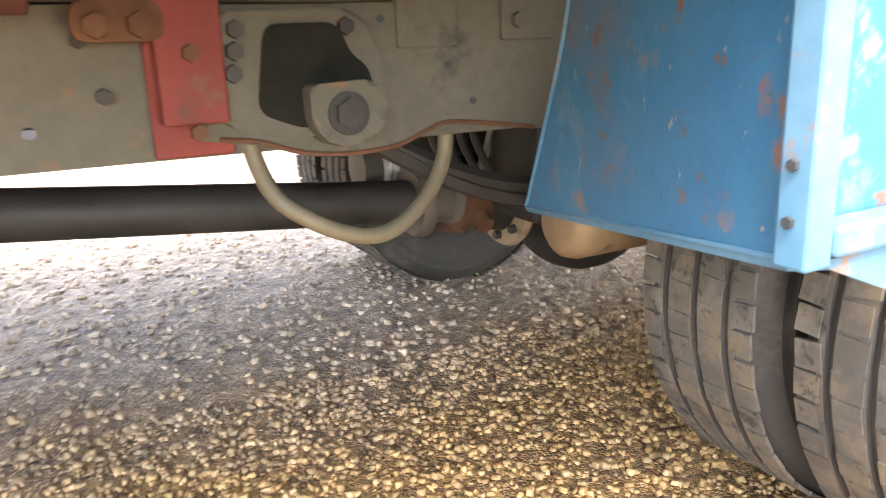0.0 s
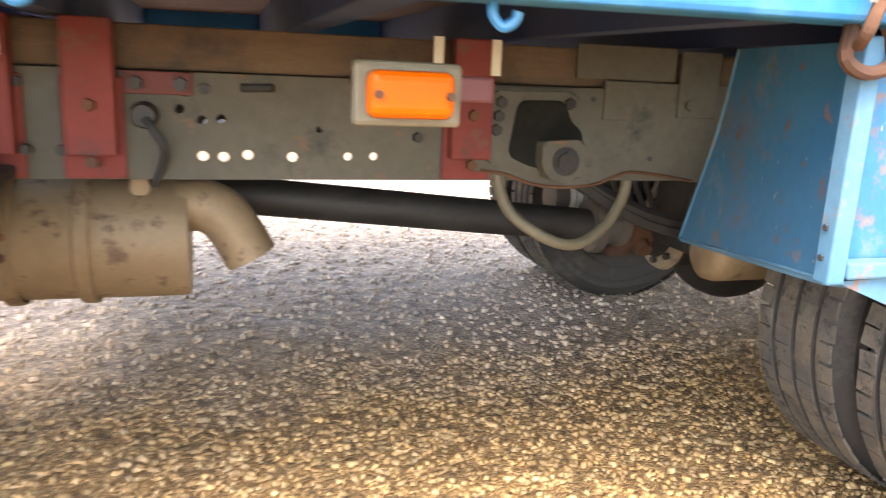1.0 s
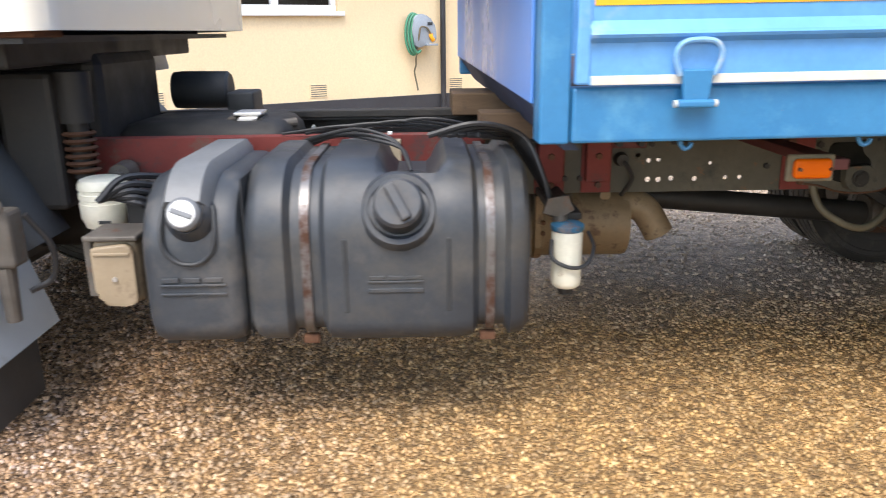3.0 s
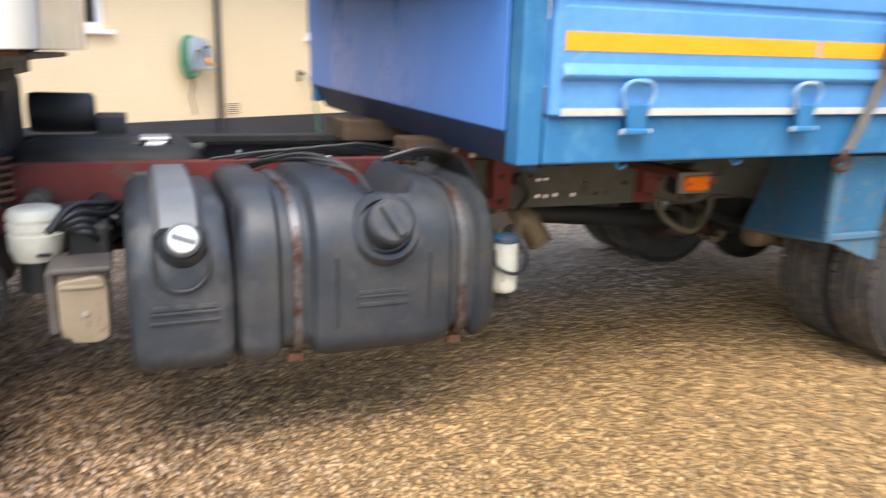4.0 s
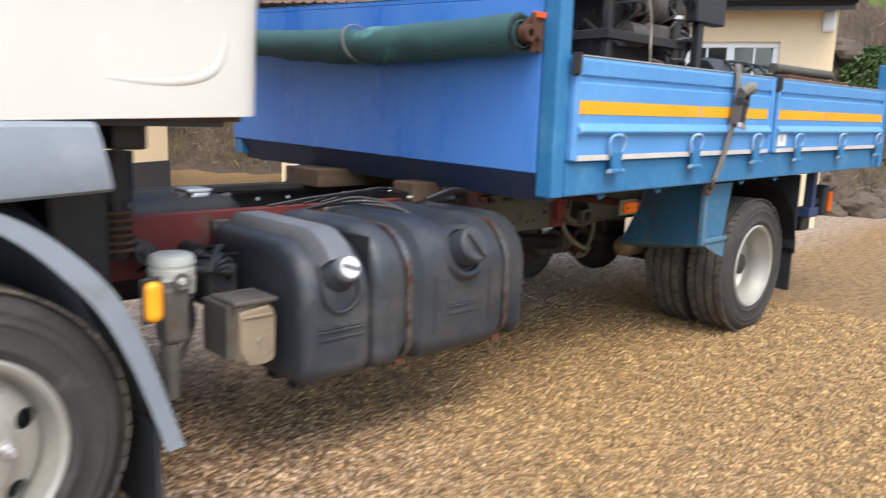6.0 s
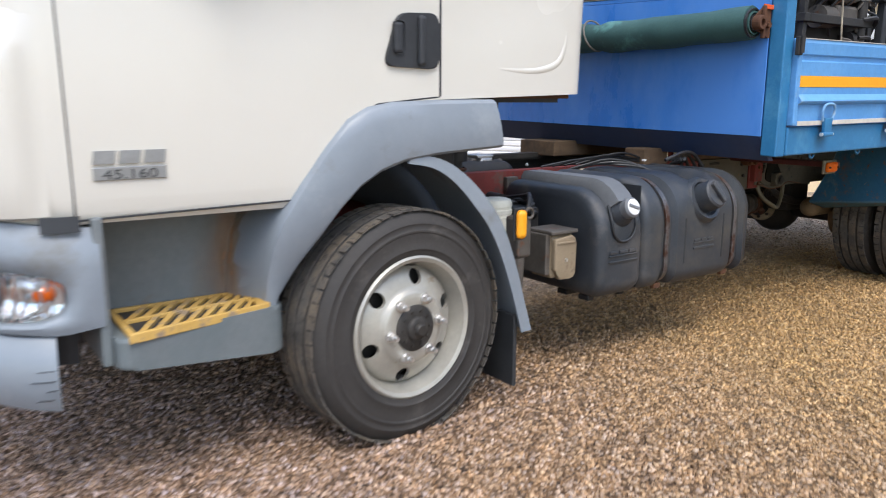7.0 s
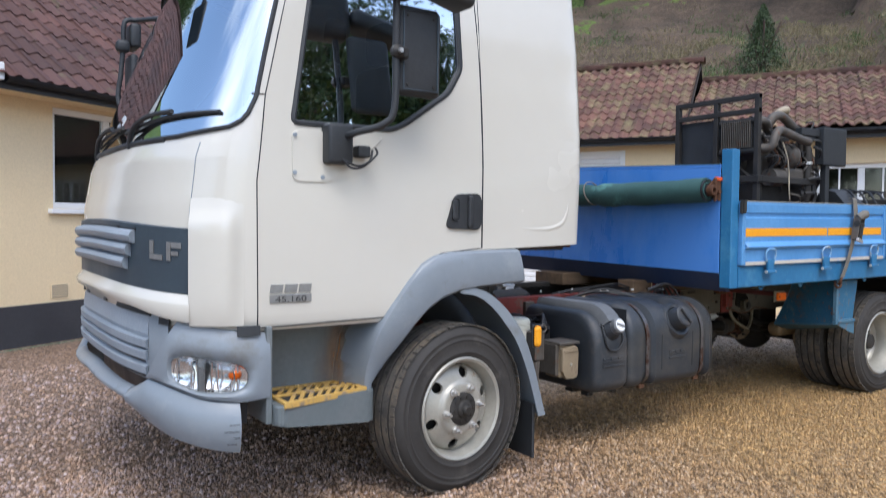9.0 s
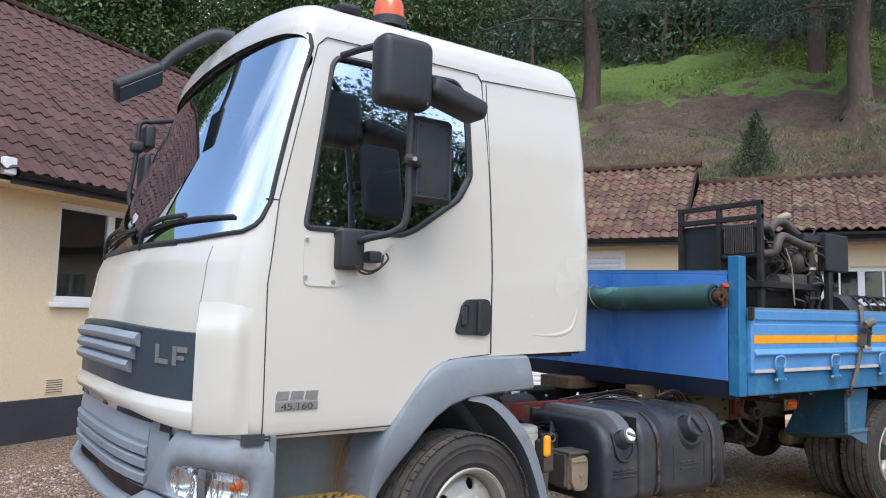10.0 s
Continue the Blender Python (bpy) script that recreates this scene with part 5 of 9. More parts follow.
for y, x in ((1.05, 3.70), (1.08, 3.73)):
    part("brake_line", tube(B(), [(x, y, 0.64), (x - 0.015, y, 0.56), (x - 0.03, y + 0.03, 0.48)], 0.006, 6), M_strap, truck, "pale brake line")
part("mud_wing", box(B(), 3.30, 3.315, 1.65, 1.95, 0.55, 0.85, 0.004), M_bare, truck, "pale far mudguard plate")
bm = tube(B(), [(3.128, 0.80, 0.67), (3.135, 0.79, 0.60), (3.16, 0.76, 0.54), (3.24, 0.74, 0.49), (3.32, 0.76, 0.475), (3.40, 0.79, 0.51), (3.45, 0.81, 0.575), (3.46, 0.82, 0.66)], 0.013, 10)
part("air_hose", bm, M_hose, truck, "ochre rubber hose looping below the rail", smooth=True)
for k in range(4):
    bm = tube(B(), [(3.5 + 0.03 * k, 0.95, 0.66), (3.52 + 0.03 * k, 0.98, 0.58), (3.57 + 0.03 * k, 1.0, 0.5)], 0.008, 6)
    part("pipe", bm, M_cable, truck)
bm = box(B(), 3.70, 3.95, 0.90, 1.08, 0.40, 0.62, 0.02)
part("bracket", bm, M_dark, truck, "dark axle bracket")
part("brake_chamber", rod(B(), (3.62, 1.30, 0.56), (3.80, 1.30, 0.56), 0.07, 0.065, 20), M_dark, truck, "round brake chamber", smooth=True)

# silencer and tail pipe
sil = part("silencer", lathe(B(), [(0.0, -0.42), (0.12, -0.42), (0.132, -0.40), (0.134, 0.0), (0.132, 0.015), (0.0, 0.02)], pose(2.48, 0.97, 0.465, 0, 0, -90) @ Matrix.Diagonal((1, 1, 0.98, 1)), 40), M_exh, truck, "tan heat-stained silencer drum", smooth=True)
for h in (-0.34, -0.20):
    part("band", lathe(B(), [(0.136, h), (0.141, h + 0.004), (0.141, h + 0.03), (0.136, h + 0.034)], pose(2.48, 0.97, 0.465, 0, 0, -90), 40), M_exh, sil, smooth=True)
part("clamp", box(B(), 2.135, 2.165, 0.81, 0.84, 0.40, 0.60, 0.006), M_exh, sil, "heat-stained strap")
for z in (0.46, 0.50):
    part("clamp_bolt", bolt(B(), (2.165, 0.812, z), (0, -1, 0), 0.009, 0.012), M_rust, sil)
part("weld_tab", prism(B(), rounded([(2.385, 0.575), (2.395, 0.635), (2.415, 0.635), (2.425, 0.575), (2.405, 0.555)], 0.006, 2), "y", 0.885, 0.895), M_exh, sil)
bm = tube(B(), [(2.475, 0.93, 0.535), (2.52, 0.93, 0.537), (2.562, 0.922, 0.518), (2.596, 0.917, 0.472), (2.622, 0.912, 0.425)], 0.056, 20)
part("tail_pipe", bm, M_exh, truck, "bent tan tail pipe", smooth=True)

# side marker lamp on its bracket
bm = box(B(), 2.708, 2.838, 0.150, 0.164, 0.770, 0.844, 0.006)
lampb = part("side_marker", bm, M_hose, truck, "amber side marker lamp on a bracket")
bm = box(B(), 2.722, 2.826, 0.132, 0.154, 0.780, 0.834, 0.012, 3)
part("lens", bm, M_amber, lampb, "amber lens")
for x in (2.734, 2.818):
    part("screw", rod(B(), (x, 0.124, 0.807), (x, 0.132, 0.807), 0.005, None, 8), M_rust, lampb)
part("stalk", box(B(), 2.81, 2.88, 0.154, 0.80, 0.80, 0.83, 0.004), M_darkred, lampb, "dark red bracket arm")

# mudguards round the rear wheels
bm = prism(B(), [(3.333, 0.585), (3.333, 0.90), (3.339, 0.90), (3.339, 0.585)], "y", 0.068, 0.083)
guard = part("rear_mudguard", bm, M_wornblue, truck, "worn blue sheet-steel mudguard, rust spotted")
bm = B()
q = [(3.338, 0.078, 0.585), (3.338, 0.078, 0.895), (3.440, 0.45, 0.895), (3.461, 0.512, 0.74), (3.496, 0.64, 0.512)]
a = [bm.verts.new(p) for p in q]
b = [bm.verts.new((p[0] + 0.006, p[1] + 0.002, p[2])) for p in q]
bm.faces.new(a), bm.faces.new(b)
skin(bm, [a, b], True)
part("front_sheet", bm, M_wornblue, guard, "rust-spotted blue sheet")
bm = B()
q = [(3.338, 0.078, 0.60), (3.338, 0.078, 0.895), (3.66, 0.078, 0.895), (3.60, 0.078, 0.60)]
a = [bm.verts.new(p) for p in q]
b = [bm.verts.new((p[0], p[1] + 0.005, p[2])) for p in q]
bm.faces.new(a), bm.faces.new(b)
skin(bm, [a, b], True)
part("side_sheet", bm, M_wornblue, guard, "rust-spotted blue side sheet")
bm = box(B(), 3.316, 3.344, 0.048, 0.076, 0.585, 0.90, 0.003)
part("angle_iron", bm, M_faded, guard, "pale blue angle iron")
part("lip", box(B(), 3.345, 3.58, 0.045, 0.074, 0.592, 0.615, 0.004), M_faded, guard, "pale blue lip, scraped")
bm = B()
q = [(3.334, 0.075, 0.583), (3.496, 0.64, 0.510), (3.68, 0.64, 0.46), (3.58, 0.06, 0.55)]
a = [bm.verts.new(p) for p in q]
b = [bm.verts.new((p[0], p[1], p[2] - 0.005)) for p in q]
bm.faces.new(a), bm.faces.new(b)
skin(bm, [a, b], True)
part("under_sheet", bm, M_faded, guard, "faded blue lower sheet")
part("flap", prism(B(), [(3.336, 0.588), (3.58, 0.596), (3.58, 0.500), (3.49, 0.528)], "y", 0.055, 0.059), M_faded, guard, "bent flap, blue paint faded and rust spotted")
part("chipped_edge", tube(B(), [(3.337, 0.077, 0.585), (3.417, 0.358, 0.549), (3.496, 0.64, 0.512)], 0.0035, 6), M_faded, guard, "edge chipped to primer")
part("chipped_edge", tube(B(), [(3.496, 0.64, 0.512), (3.4605, 0.511, 0.74), (3.440, 0.45, 0.895)], 0.0035, 6), M_faded, guard, "edge chipped to primer")
# black studs stand for the dark of two open holes in the iron
for p in ((3.314, 0.063, 0.62), (3.314, 0.063, 0.66)):
    part("rivet", bolt(B(), p, (-1, 0, 0), 0.005, 0.003), M_black, guard)
for y in (0.11, 1.66):
    pts = [(XR + 0.66 * math.cos(a), 0.39 + 0.50 * math.sin(a)) for a in [radians(80 - 8 * k) for k in range(11)]]
    bm = B()
    rows = [[bm.verts.new((x, yy, z)) for x, z in pts] for yy in (y, y + 0.58)]
    skin(bm, rows)
    r = bmesh.ops.solidify(bm, geom=bm.faces[:], thickness=0.006)
    part("rear_arch", bm, M_black, truck, "black rubber rear mudguard arch", smooth=True)
    part("mud_flap", box(B(), 4.715, 4.735, y + 0.02, y + 0.57, 0.14, 0.47, 0.004), M_black, truck, "black rubber mud flap")
    part("flap_plate", box(B(), 4.698, 4.713, y + 0.01, y + 0.57, 0.42, 0.90, 0.004), M_black, truck, "black flap plate")
bm = box(B(), 5.02, 5.08, 0.15, 0.21, 0.62, 0.92, 0.006)
box(bm, 4.98, 5.14, 0.145, 0.25, 0.60, 0.665, 0.006)
rear = part("lamp_post", bm, M_navy, truck, "blue rear lamp bracket")
part("tail_lamp", box(B(), 5.20, 5.30, 0.13, 0.25, 0.60, 0.81, 0.02), M_black, rear, "black tail lamp housing")
part("tail_lens", box(B(), 5.225, 5.285, 0.112, 0.135, 0.63, 0.77, 0.012), M_amber, rear, "orange tail lens")
part("lamp_arm", box(B(), 5.10, 5.21, 0.17, 0.21, 0.68, 0.72, 0.006), M_black, rear)
part("lamp_block", box(B(), 5.02, 5.16, 0.2, 0.4, 0.50, 0.595, 0.01), M_black, rear)
part("air_reservoir", lathe(B(), [(0.0, -0.01), (0.04, -0.006), (0.058, 0.008), (0.064, 0.03), (0.064, 0.22), (0.0, 0.23)], pose(3.612, 0.715, 0.455, 0, 0, -90), 28), M_exh, truck, "tan dusty air reservoir by the axle", smooth=True)

# ---- cab: nose, bumper, steps, arches ----
def nose_plan(a, out=0.0, z=1.05):
    """Plan of the nose: a runs from the near flank (0) to the far one (pi); below 0 and past pi it follows the flanks back."""
    w, xs, nose, xr = lerp_table(CAB, z)
    e = min(max(a, 0.0), math.pi)
    q = -math.cos(e)
    k = bow(q, z)
    x, y = xs - nose * k, YC + w * q
    if a < 0:
        x += -a * 0.5
    if a > math.pi:
        x += (a - math.pi) * 0.5
    nx, ny = -k, q * (1 if abs(q) > 0.5 else abs(q) * 2)
    l = math.hypot(nx, ny) or 1
    return x + out * nx / l, y + out * ny / l


def rise(a):
    """The mouldings of the nose climb a little towards its middle."""
    return 0.036 * smoothstep(0.30, 1.45, min(a, math.pi - a))


def sweep(prof, a0, a1, n=28, thick=0.012, lift=False):
    """A moulding swept round the nose: prof lists height and how far it stands out."""
    bm = B()
    rings = []
    for k in range(n + 1):
        a = a0 + (a1 - a0) * k / n
        up = rise(a) if lift else 0.0
        row = [(*nose_plan(a, o), z + up) for z, o in prof] + [(*nose_plan(a, o - thick), z + up) for z, o in reversed(prof)]
        rings.append([bm.verts.new(p) for p in row])
    skin(bm, rings, True)
    bm.faces.new(rings[0]), bm.faces.new(rings[-1])
    return bm


def between(a, table):
    return float(np.interp(a, [r[0] for r in table], [r[1] for r in table]))


def tapered(low, high, a0, a1, belly, n=30, thick=0.02, m=5):
    """A bumper piece whose lower and upper edges wander: belly tells how far each level stands out."""
    bm = B()
    rings = []
    for k in range(n + 1):
        a = a0 + (a1 - a0) * k / n
        e = min(a, math.pi - a)
        z0, z1 = between(e, low), between(e, high)
        levels = [(z0 + (z1 - z0) * i / m, belly[i]) for i in range(m + 1)]
        row = [(*nose_plan(a, o), z) for z, o in levels] + [(*nose_plan(a, o - thick), z) for z, o in reversed(levels)]
        rings.append([bm.verts.new(q) for q in row])
    skin(bm, rings, True)
    bm.faces.new(rings[0]), bm.faces.new(rings[-1])
    return bm


NEAR, FAR = 0.47, math.pi - 0.47
panel = part("grille_panel", sweep([(0.985, -0.006), (0.990, 0.005), (1.250, 0.005), (1.256, -0.006)], NEAR, FAR, 30, 0.012, True), M_grille, truck, "dark grey grille panel in the nose", smooth=True)
for z, a0 in ((1.062, 0.975), (1.119, 0.945), (1.176, 0.905)):
    part("louvre", sweep([(z - 0.008, 0.004), (z - 0.004, 0.022), (z + 0.008, 0.036), (z + 0.026, 0.040), (z + 0.042, 0.030), (z + 0.049, 0.004)], a0, math.pi - a0, 18, 0.040, True), M_slat, panel, "pale grey louvre blade", smooth=True)
    part("slot", sweep([(z + 0.050, 0.0055), (z + 0.056, 0.0075)], a0 + 0.01, math.pi - a0 - 0.01, 16, 0.002, True), M_black, panel)
    for a in (a0 - 0.012, a0 + 0.16):
        part("louvre_notch", sweep([(z + 0.046, 0.007), (z + 0.060, 0.012)], a, a + 0.03, 3, 0.004, True), M_black, panel)
# the silver model mark, as plain bars
for a0, a1, z0, z1 in ((0.665, 0.765, 1.117, 1.137), (0.735, 0.765, 1.139, 1.192), (0.605, 0.635, 1.117, 1.192), (0.53, 0.603, 1.170, 1.192), (0.55, 0.603, 1.140, 1.156)):
    part("badge_bar", sweep([(z0, 0.010), (z1, 0.010)], a0, a1, 4, 0.006, True), M_badge, panel, "silver badge bar")


# proud cheek at the corner of the nose, creased along its top, with a dark inner wall beside the grille
def cheek():
    bm = B()
    rows = []
    a0, a1, n = 0.10, NEAR, 16
    for k in range(n + 1):
        t = k / n
        a, top = a0 + (a1 - a0) * t, 1.282 - 0.006 * t
        o = 0.030 * smoothstep(0.0, 0.4, t)
        rows.append([bm.verts.new((*nose_plan(a, out), z)) for z, out in ((top + 0.100, -0.004), (top + 0.068, o * 0.10), (top + 0.040, o * 0.34), (top + 0.014, o * 0.70), (top - 0.008, o * 0.93), (top - 0.03, o), (top - 0.06, o), (1.12, o), (1.0, o), (0.955, o * 0.95), (0.90, o * 0.8), (0.868, o * 0.5), (0.860, -0.006))])
    rows.append([bm.verts.new((*nose_plan(a1 + 0.012, -0.012), v.co.z)) for v in rows[-1]])
    skin(bm, rows)
    return bm


for flip in (0, 1):
    part("nose_cheek", mirror_y(cheek()) if flip else cheek(), M_white, truck, "creased cream corner of the nose", smooth=True)
bm = B()
for z0, z1, o in ((1.0, 1.262, 0.0), (1.05, 1.064, 0.004), (1.115, 1.129, 0.004), (1.18, 1.194, 0.004)):
    skin(bm, [[bm.verts.new((*nose_plan(FAR - 0.004 - o, d), z)) for d in (-0.01, 0.0, 0.035)] for z in (z0, z1)])
part("cheek_vent", bm, M_black, panel, "black vent in the inner side of the nose corner")


def lip():
    """The cream sill under the grille: it deepens towards the corners, where it meets the cheeks."""
    bm = B()
    rings = []
    for k in range(33):
        a = NEAR - 0.005 + (FAR - NEAR + 0.01) * k / 32
        e = min(a, math.pi - a)
        low, top = 0.872 + 0.040 * smoothstep(0.45, 1.1, e) + rise(a), 0.996 + rise(a)
        prof = [(low + 0.004, -0.035), (low, 0.0), (low + 0.006, 0.024), (low + 0.022, 0.031), (top - 0.050, 0.031), (top - 0.042, 0.028), (top, -0.006), (top, -0.03)]
        rings.append([bm.verts.new((*nose_plan(a, o), z)) for z, o in prof])
    skin(bm, rings)
    return bm


part("nose_lip", lip(), M_white, truck, "cream sill under the grille", smooth=True)
part("bonnet_seam", tube(B(), [(nose_x(0.222, z) - 0.0005, 0.222, z) for z in (1.285, 1.33, 1.38, 1.43, 1.48, 1.54, 1.60)], 0.002, 5), M_slat, truck, "thin bonnet seam")

bumper = part("bumper", sweep([(0.44, -0.12), (0.60, -0.10), (0.83, -0.07)], 0.0, math.pi, 40), M_black, truck, "grey plastic bumper with a scraped corner")
# the seam between pod and grille leans; the pod hangs lowest at the flank
POD0 = -0.10
POD_TOP = [(-0.2, 0.828), (0.08, 0.838), (0.38, 0.862), (0.567, 0.885), (0.9, 0.90)]
POD_LOW = [(-0.2, 0.575), (-0.03, 0.568), (0.10, 0.560), (0.377, 0.577), (0.53, 0.606), (0.72, 0.636), (0.9, 0.642)]
LC, LH = 0.335, 0.268


def pod_seam(z):
    return 0.567 + 0.224 * min(max((0.885 - z) / 0.247, 0), 1)


def on_pod(a, z, out):
    """The pod leans back towards its top and bellies out at the middle."""
    z0, z1 = between(a, POD_LOW), between(a, POD_TOP)
    t = min(max((z - z0) / (z1 - z0), 0), 1)
    return (*nose_plan(a, out + 0.022 * math.sin(math.pi * (0.22 + 0.62 * t)) - 0.020 * smoothstep(0.72, 1.0, t)), z)


def lamp_edge(k, n=56, grow=1.0):
    """A rounded lozenge, highest towards the middle of the lorry."""
    w = 2 * math.pi * k / n
    c, q = math.cos(w), math.sin(w)
    u = math.copysign(abs(c) ** 0.55, c)
    v = math.copysign(abs(q) ** 0.62, q)
    mid, h = 0.6665 + 0.015 * u + 0.0105 * u * u, 0.0665 + 0.006 * u - 0.0105 * u * u
    return LC + LH * grow * u, mid + h * grow * v


def pod_shell():
    bm = B()
    n = 56
    rings = [[] for _ in range(7)]
    for k in range(n):
        a, z = lamp_edge(k, n)
        w = 2 * math.pi * k / n
        c, q = math.cos(w), math.sin(w)
        m = max(abs(c), abs(q))
        oz, oa = 0.72, 0.3
        for _ in range(4):
            oa = POD0 + (pod_seam(oz) - POD0) * (c / m + 1) / 2
            oz = between(oa, POD_LOW) + (between(oa, POD_TOP) - between(oa, POD_LOW)) * (q / m + 1) / 2
        rings[0].append(bm.verts.new(on_pod(a, z, -0.045)))
        for r, (t, o) in enumerate(((0.0, -0.020), (0.05, -0.014), (0.22, 0.0), (0.45, 0.005), (0.72, 0.003), (1.0, 0.0))):
            rings[r + 1].append(bm.verts.new(on_pod(a + (oa - a) * t, z + (oz - z) * t, o)))
    skin(bm, rings, True)
    rim = rings[-1]
    back = [bm.verts.new(v.co + Vector((0.05 if v.co.x < -1.05 else 0.0, 0.03, 0))) for v in rim]
    skin(bm, [rim, back], True)
    return bm


# louvred grille between the pods, its blades climbing to the middle
prof = [(0.905, -0.046), (0.895, -0.018), (0.800, -0.004)]
for z in (0.781, 0.731, 0.672):
    prof += [(z, -0.010), (z - 0.006, 0.012), (z - 0.038, 0.008), (z - 0.046, -0.014)]
prof += [(0.612, -0.020), (0.600, -0.034)]
part("lower_grille", sweep(prof, 0.80, math.pi - 0.80, 28, 0.016, True), M_slat, bumper, "grey louvred lower grille", smooth=False)
for a in (0.80, math.pi - 0.80):
    part("grille_end", sweep([(0.91, -0.035), (0.885, -0.014), (0.66, -0.006), (0.625, -0.02)], a - 0.16, a + 0.01, 8, 0.012, True), M_grey, bumper, smooth=True)
for a0, a1, drop in ((0.63, 0.71, 0.012), (0.78, 1.15, 0.0), (1.32, 1.38, 0.0), (1.76, 1.82, 0.0), (1.99, 2.36, 0.0)):
    part("air_slot", sweep([(0.876 - 2 * drop, -0.004), (0.901 - drop, -0.009)], a0, a1, 8, 0.010, True), M_black, bumper)
for z in (0.781, 0.731, 0.672):
    part("blade_gap", sweep([(z - 0.055, -0.008), (z - 0.046, -0.008)], 0.83, math.pi - 0.83, 24, 0.006, True), M_black, bumper)
LIP_LOW = [(0.13, 0.357), (0.23, 0.364), (0.41, 0.383), (0.59, 0.409), (0.80, 0.461), (0.95, 0.505)]
LIP_TOP = [(0.13, 0.558), (0.30, 0.563), (0.41, 0.574), (0.59, 0.604), (0.72, 0.624), (0.79, 0.628), (0.86, 0.600), (0.95, 0.570)]
BELLY = (0.010, 0.034, 0.042, 0.044, 0.030, 0.004)
part("lower_lip", tapered(LIP_LOW, LIP_TOP, 0.13, 0.95, BELLY, 26), M_grey, bumper, "grey lower bumper corner with scrapes", smooth=True)
part("lower_lip", tapered(LIP_LOW, LIP_TOP, math.pi - 0.95, math.pi - 0.13, BELLY, 26), M_grey, bumper, "grey lower bumper corner", smooth=True)
part("centre_lip", tapered([(0.9, 0.515), (1.1, 0.530), (1.57, 0.548)], [(0.9, 0.572), (1.1, 0.580), (1.57, 0.604)], 0.955, math.pi - 0.955, (0.0, 0.030, 0.036, 0.034, 0.022, -0.004), 24), M_grey, bumper, "grey lower bumper bar", smooth=True)
for z, a0, a1 in ((0.450, 0.145, 0.24), (0.478, 0.14, 0.21), (0.425, 0.14, 0.18), (0.40, 0.16, 0.22)):
    part("scrape", sweep([(z, 0.0445), (z + 0.0022, 0.0448)], a0, a1, 4, 0.002), M_black, bumper)
part("radiator_core", sweep([(0.56, -0.13), (0.68, -0.12)], 0.85, math.pi - 0.85, 16, 0.01), M_iron, bumper, "crumpled alloy fins behind the bumper", smooth=True)
for flip in (0, 1):
    def side(bm):
        return mirror_y(bm) if flip else bm
    part("lamp_gap", side(sweep([(0.826, 0.012), (0.866, 0.008)], -0.02, 0.15, 5, 0.006)), M_black, bumper)
    part("bumper_pod", side(pod_shell()), M_grey, bumper, "grey headlamp surround", smooth=True)
    bm = B()
    n = 56
    rings = [[bm.verts.new(on_pod(*lamp_edge(k, n, g), -0.034 - 0.03 * (1 - g))) for k in range(n)] for g in (1.02, 0.8, 0.5, 0.2)]
    skin(bm, rings, True)
    bm.faces.new(rings[-1])
    lamp = part("headlight", side(bm), M_optic, truck, "clear headlamp with an amber indicator bulb", smooth=True)
    bm = B()
    rings = [[bm.verts.new(on_pod(*lamp_edge(k, n, g), o)) for k in range(n)] for g, o in ((0.99, -0.012), (0.95, -0.005), (0.7, 0.002), (0.35, 0.004), (0.1, 0.004))]
    skin(bm, rings, True)
    bm.faces.new(rings[-1])
    lens = part("lens", side(bm), M_lamp, lamp, "clear lens", smooth=True)
    lens.visible_shadow = False
    for f, r in ((0.62, 0.050), (-0.36, 0.052)):
        x, y = nose_plan(LC + LH * f, -0.012)
        bm = lathe(B(), [(0.010, 0.034), (0.020, 0.024), (0.030, 0.012), (0.032, 0.013), (r - 0.010, 0.000), (r - 0.008, 0.002), (r - 0.002, -0.008), (r, -0.010), (r, -0.002), (0.034, 0.028)], Matrix.Translation((x + 0.006, y + 0.008, 0.667 + 0.010 * f)) @ pose(0, 0, 0, 0, 0, -58), 28)
        ref = part("reflector", side(bm), M_optic, lamp, smooth=True)
        bm = B()
        bmesh.ops.create_uvsphere(bm, u_segments=12, v_segments=8, radius=0.009, matrix=Matrix.Translation((x + 0.016, y + 0.018, 0.667)))
        part("bulb", side(bm), M_slat, ref, smooth=True)
    for f in (-0.70, -0.55, -0.20, -0.05, 0.45, 0.80):
        part("lamp_flute", side(tube(B(), [on_pod(LC + LH * f, 0.667 + 0.012 * f + dz, -0.024) for dz in (-0.050, -0.02, 0.02, 0.050)], 0.0035, 6, n=3)), M_optic, lamp)
    x, y = nose_plan(LC - LH * 0.62, -0.006)
    bm = B()
    bmesh.ops.create_uvsphere(bm, u_segments=14, v_segments=10, radius=0.020, matrix=Matrix.Translation((x + 0.004, y + 0.006, 0.668)) @ Matrix.Diagonal((1.2, 1, 1, 1)))
    part("indicator_bulb", side(bm), M_amber, lamp, "amber bulb", smooth=True)
    bm = B()
    rows = [[bm.verts.new(on_pod(LC + LH * f, z, o)) for f, o in ((0.10, -0.030), (0.13, -0.016), (0.27, -0.016), (0.30, -0.030))] for z in (0.606, 0.65, 0.70, 0.736)]
    skin(bm, rows)
    part("lamp_rib", side(bm), M_capgrey, lamp, "pale divider in the lamp", smooth=True)

# step well and step (near side), mirrored for the far side
def both(name, make, material, parent, label="", smooth=False):
    a = part(name, make(), material, parent, label, smooth)
    b = part(name, mirror_y(make()), material, parent, label, smooth)
    return a, b


